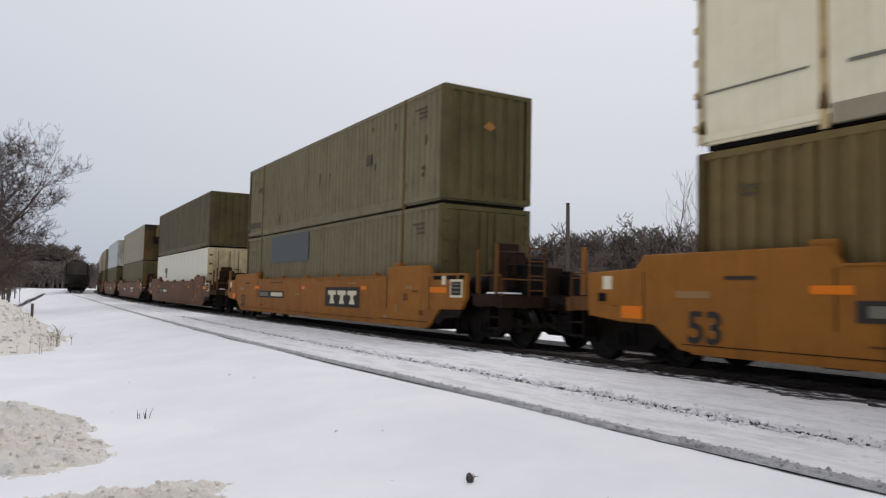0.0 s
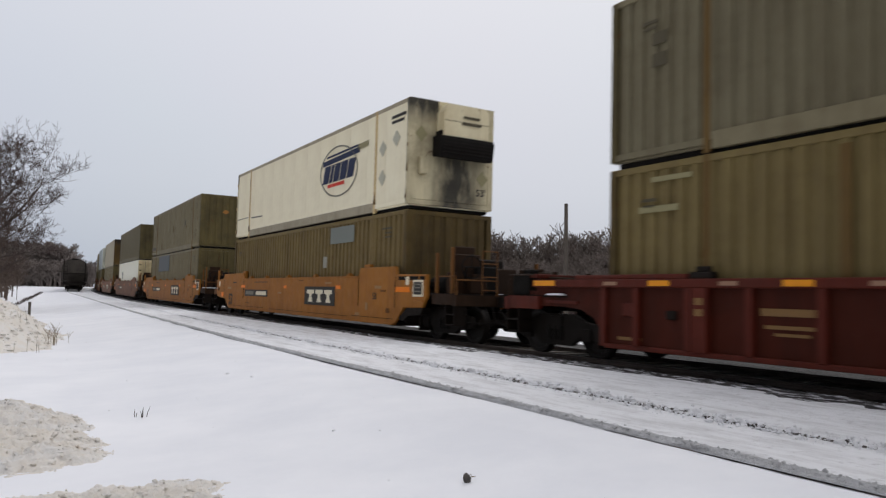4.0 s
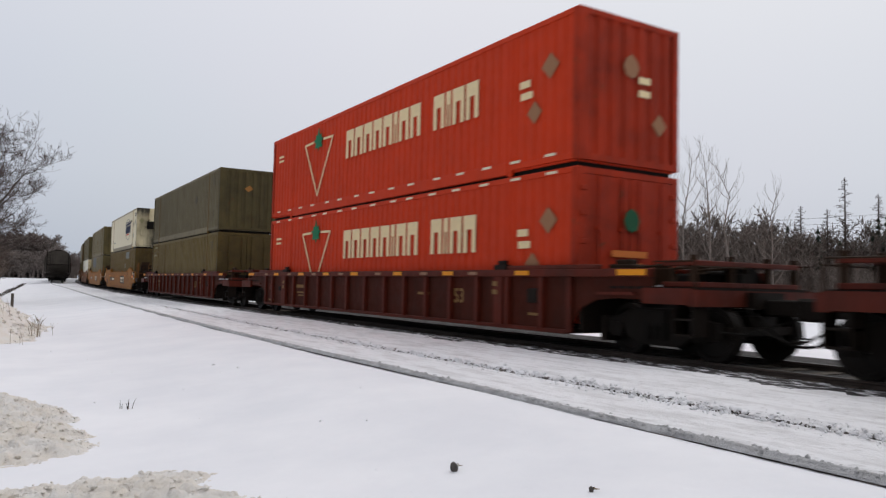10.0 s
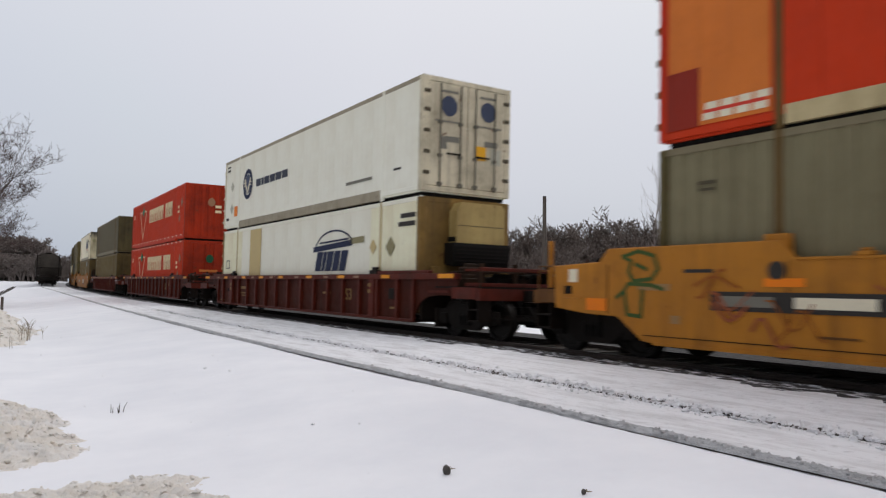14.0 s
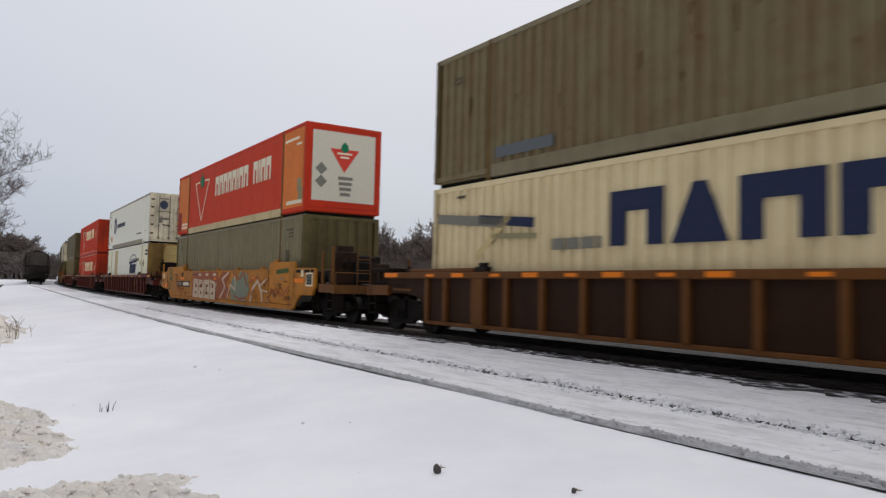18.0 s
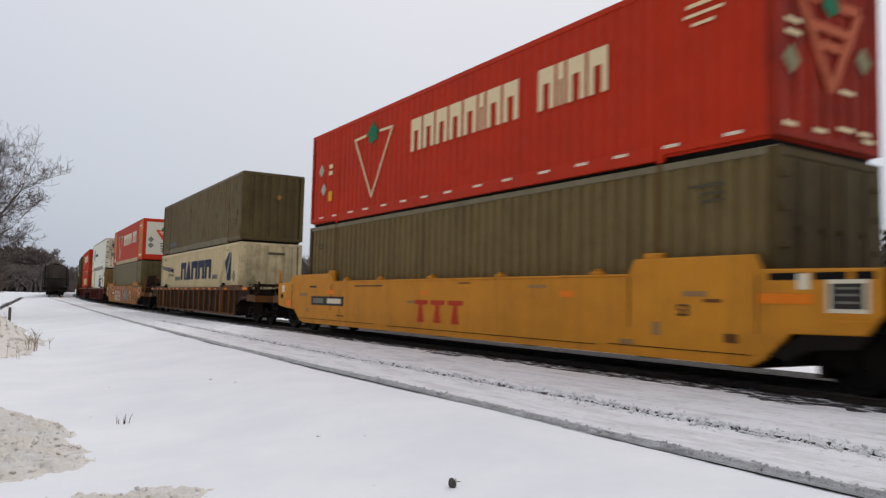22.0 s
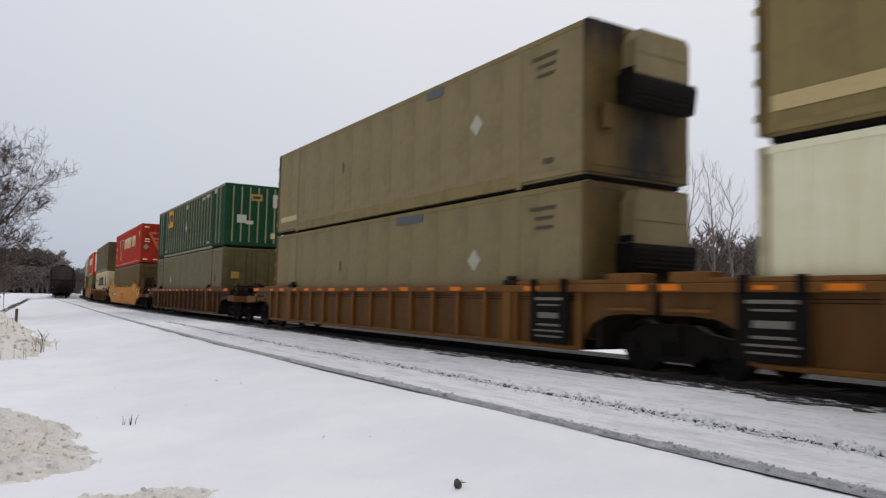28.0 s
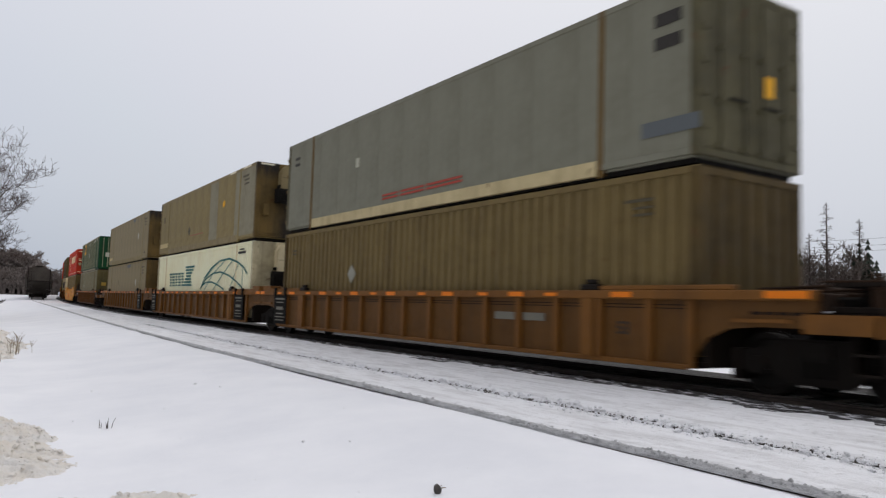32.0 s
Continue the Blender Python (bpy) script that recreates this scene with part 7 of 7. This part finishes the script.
def conifers(name, places, seed, label, wide=0.20, boughs=13):
    """Spruces: tiers of drooping boughs, ragged at the rim."""
    r = np.random.RandomState(seed)
    V, F, n = [], [], 0
    for x, y, z, h in places:
        tiers = 20
        for i in range(tiers):
            k = i / tiers
            rad = h * wide * (1 - k) + 0.06
            zz = z + h * (0.06 + 0.92 * k + r.uniform(-0.02, 0.02))
            m = boughs
            for j in range(m):
                a = 2 * math.pi * (j + r.uniform(-0.3, 0.3)) / m
                q = rad * r.uniform(0.35, 1.25)
                w = 0.14 * q + 0.05
                c, s = math.cos(a), math.sin(a)
                V += [(x, y, zz + 0.05 * h), (x + q * c - w * s, y + q * s + w * c, zz - 0.18 * q), (x + 1.1 * q * c, y + 1.1 * q * s, zz - 0.10 * q), (x + q * c + w * s, y + q * s - w * c, zz - 0.2 * q)]
                F.append((n, n + 1, n + 2, n + 3))
                n += 4
    return tagged(new(name, mesh_from(name, np.array(V, float), np.array(F), NEEDLES)), label, "woods", kind="stuff")


def low_end(y):
    """The belt is younger and lower towards the south."""
    return 0.66 + 0.34 * min(1, max(0, (y - 22) / 28))


def larch(x, y, h):
    """A bare larch: one straight stem with many short level boughs."""
    r = random.Random(int(100 * y))
    t = thing("larch", "leafless dark larch with short level boughs", "tree", "bare trees", at=pose(x, y, -0.5))
    part("trunk", tube(bmesh.new(), [(0, 0, 0), (0.05, 0, 0.5 * h), (0, 0, h)], [0.13, 0.08, 0.02], 6), BARK, t)
    rows = []
    for k in range(95):
        u = 0.25 + 0.74 * k / 95
        a, q = r.uniform(0, 6.28), h * 0.17 * (1.06 - u) * r.uniform(0.5, 1.3) + 0.1
        p = Vector((0, 0, u * h))
        e = p + Vector((math.cos(a) * q, math.sin(a) * q, 0.25 * q * r.uniform(-0.4, 1)))
        rows.append((tuple(p), tuple(e), 0.022, 0.010))
        for _ in range(5):
            m = p.lerp(e, r.uniform(0.25, 1))
            rows.append((tuple(m), tuple(m + Vector((r.gauss(0, 0.18), r.gauss(0, 0.18), r.gauss(0.03, 0.12))) * (q + 0.2)), 0.014, 0.008))
    part("crown", mesh_from("crown", *sticks(rows, 3), DARK_TWIG), None, t)


rw = random.Random(77)
belt = [(rw.uniform(46, 62), rw.uniform(-12, 130), -0.5, rw.uniform(6.6, 9.8)) for _ in range(380)]
belt = [(x, y, z, h * low_end(y)) for x, y, z, h in belt]
woods("wood_belt", belt, BRUSH, "belt of bare grey-brown deciduous trees beyond the line", 3, depth=2, fork=3)
brush = [(rw.uniform(43, 60), rw.uniform(-15, 130), -0.5, rw.uniform(3.2, 5.9)) for _ in range(1600)]
woods("brushwood", [(x, y, z, h * low_end(y)) for x, y, z, h in brush], BRUSH, "dense bare brushwood below the trees", 4, depth=2, fork=2, thick=1.15, limbs=9)
conifers("spruce_belt", [(rw.uniform(50, 66), rw.uniform(-12, 130), -0.5, rw.uniform(4.2, 6.9)) for _ in range(190)], 5, "dark spruces standing among the bare trees")
conifers("tall_spruces", [(51, 26.3, -0.5, 6.9), (49, 29.3, -0.5, 6.4), (52, 33.5, -0.5, 6.8)], 6, "taller ragged spruces above the belt of trees", 0.16, 12)
for x, y, h in ((50, 28.0, 9.6), (50, 31.2, 7.9), (51, 26.3, 8.4), (52, 23.5, 8.6), (50.6, 29.6, 7.6)):
    larch(x, y, h)
woods("far_woods", [(rw.uniform(-70, 22), rw.uniform(262, 300), 0.8, rw.uniform(9.5, 15)) for _ in range(420)], FAR_TWIG, "distant bare woods beyond the bend", 7, depth=2, fork=3, thick=2.6)
woods("far_brush", [(rw.uniform(-70, 26), rw.uniform(236, 262), 0.8, rw.uniform(3.0, 8.5)) for _ in range(1000)], FAR_TWIG, "distant bare brushwood beyond the bend", 8, depth=2, fork=2, thick=3.4, limbs=8)
woods("roadside_brush", [(rw.uniform(-9, 1.6), rw.uniform(50, 90), 0.1, rw.uniform(1.4, 3.4)) for _ in range(150)], TWIG, "tangled dark roadside brush under the trees", 9, depth=2, fork=2, thick=1.6)

hedge_line = [(0.9 + 5.3 * k / 190 + rw.uniform(-0.2, 0.2), 48 + 72 * k / 190) for k in range(190)]
woods("hedge_row", [(x, y, float(ground_z(np.array([x]), np.array([y]))[0]) - 0.02, rw.uniform(0.12, 0.28)) for x, y in hedge_line], BARK, "low dark hedge row beside the snowy road", 10, depth=2, fork=2, thick=2.5)

# ---------------------------------------------------------------- pole and wires
pole = thing("utility_pole", "weathered wooden pole leaning slightly beyond the train", "pole", at=pose(40, 46.5, -0.5, 0.4, -1.2, 0))
part("shaft", tube(bmesh.new(), [(0, 0, 0), (0, 0, 5), (0, 0, 9.3)], [0.20, 0.18, 0.15], 10), WOOD, pole)
part("cap", tube(bmesh.new(), [(0, 0, 9.3), (0, 0, 9.36)], [0.16, 0.13], 10), STEEL, pole)
for k, z in enumerate((6.6, 7.0, 7.5)):
    bm = bmesh.new()
    pts = [(60 - 0.4 * i, 60 - 4.2 * i, z + 0.9 * ((i - 10) / 10) ** 2 - 0.4) for i in range(21)]
    tube(bm, pts, [0.011] * len(pts), 4)
    tagged(part("power_line", bm, BLACK), "thin dark overhead wire above the woods", "wire")
post = thing("marker_post", "thin weathered wooden marker post in the snow", "post", at=pose(1.35, 33.5, -0.3))
part("shaft", boxes((-0.05, 0.05, -0.05, 0.05, 0, 0.7), bevel=0.01), WOOD, post)

# ---------------------------------------------------------------- movement
TRAVEL = [22.93, 29.13, 35.39, 41.71, 48.12, 54.64, 61.25, 67.83, 74.43, 81.21, 88.12, 95.08, 102.11, 109.3, 116.53, 123.78, 131.07, 138.54, 146.2, 153.98, 161.83, 169.81, 177.93, 186.08, 194.32,
          202.7, 211.19, 219.79, 228.45, 237.21, 246.14, 255.28, 264.55]


def travelled(t):
    i = min(int(t), 31)
    u = t - i
    p = [TRAVEL[min(max(j, 0), 32)] for j in (i - 1, i, i + 1, i + 2)]
    if i == 0:
        p[0] = 2 * p[1] - p[2]
    if i == 31:
        p[3] = 2 * p[2] - p[1]
    return p[1] + 0.5 * u * (p[2] - p[0] + u * (2 * p[0] - 5 * p[1] + 4 * p[2] - p[3] + u * (3 * (p[1] - p[2]) + p[3] - p[0])))


def car_pose(s):
    xa, ya, za, _ = main_at(s - 9.7)
    xb, yb, zb, _ = main_at(s + 9.7)
    d = math.hypot(xb - xa, yb - ya)
    return pose((xa + xb) / 2, (ya + yb) / 2, (za + zb) / 2, math.degrees(math.atan2(zb - za, d)), 0, -math.degrees(math.atan2(xb - xa, yb - ya)))


def motions():
    for off, car, low, top, dz in CARS:
        for t in car.children:
            for w in t.children:
                if w.name.split('.')[0] == "wheelset":
                    wheelsets.append((w, w.matrix_basis.translation.y, off))
    for off, car, low, top, dz in CARS:
        rows = [(t / 2, car_pose(travelled(t / 2) + off)) for t in range(65)]
        walk(car, rows)
        if low:
            walk(low, [(t, m @ pose(0, 0, 0.36)) for t, m in rows])
            walk(top, [(t, m @ pose(0, 0, 0.36 + 2.895 + dz)) for t, m in rows])
    for w, dy, off in wheelsets:
        near = [k for k in range(481) if -14 < travelled(k / 15) + off < 75]
        if not near:
            continue
        start = travelled(near[0] / 15)
        rows = [(k / 15, pose(0, dy, 0.42, -math.degrees((travelled(k / 15) - start) / 0.42))) for k in near]
        if near[0] > 0:
            rows.insert(0, (0, rows[0][1]))
        if near[-1] < 480:
            rows.append((32, rows[-1][1]))
        walk(w, rows)


motions()
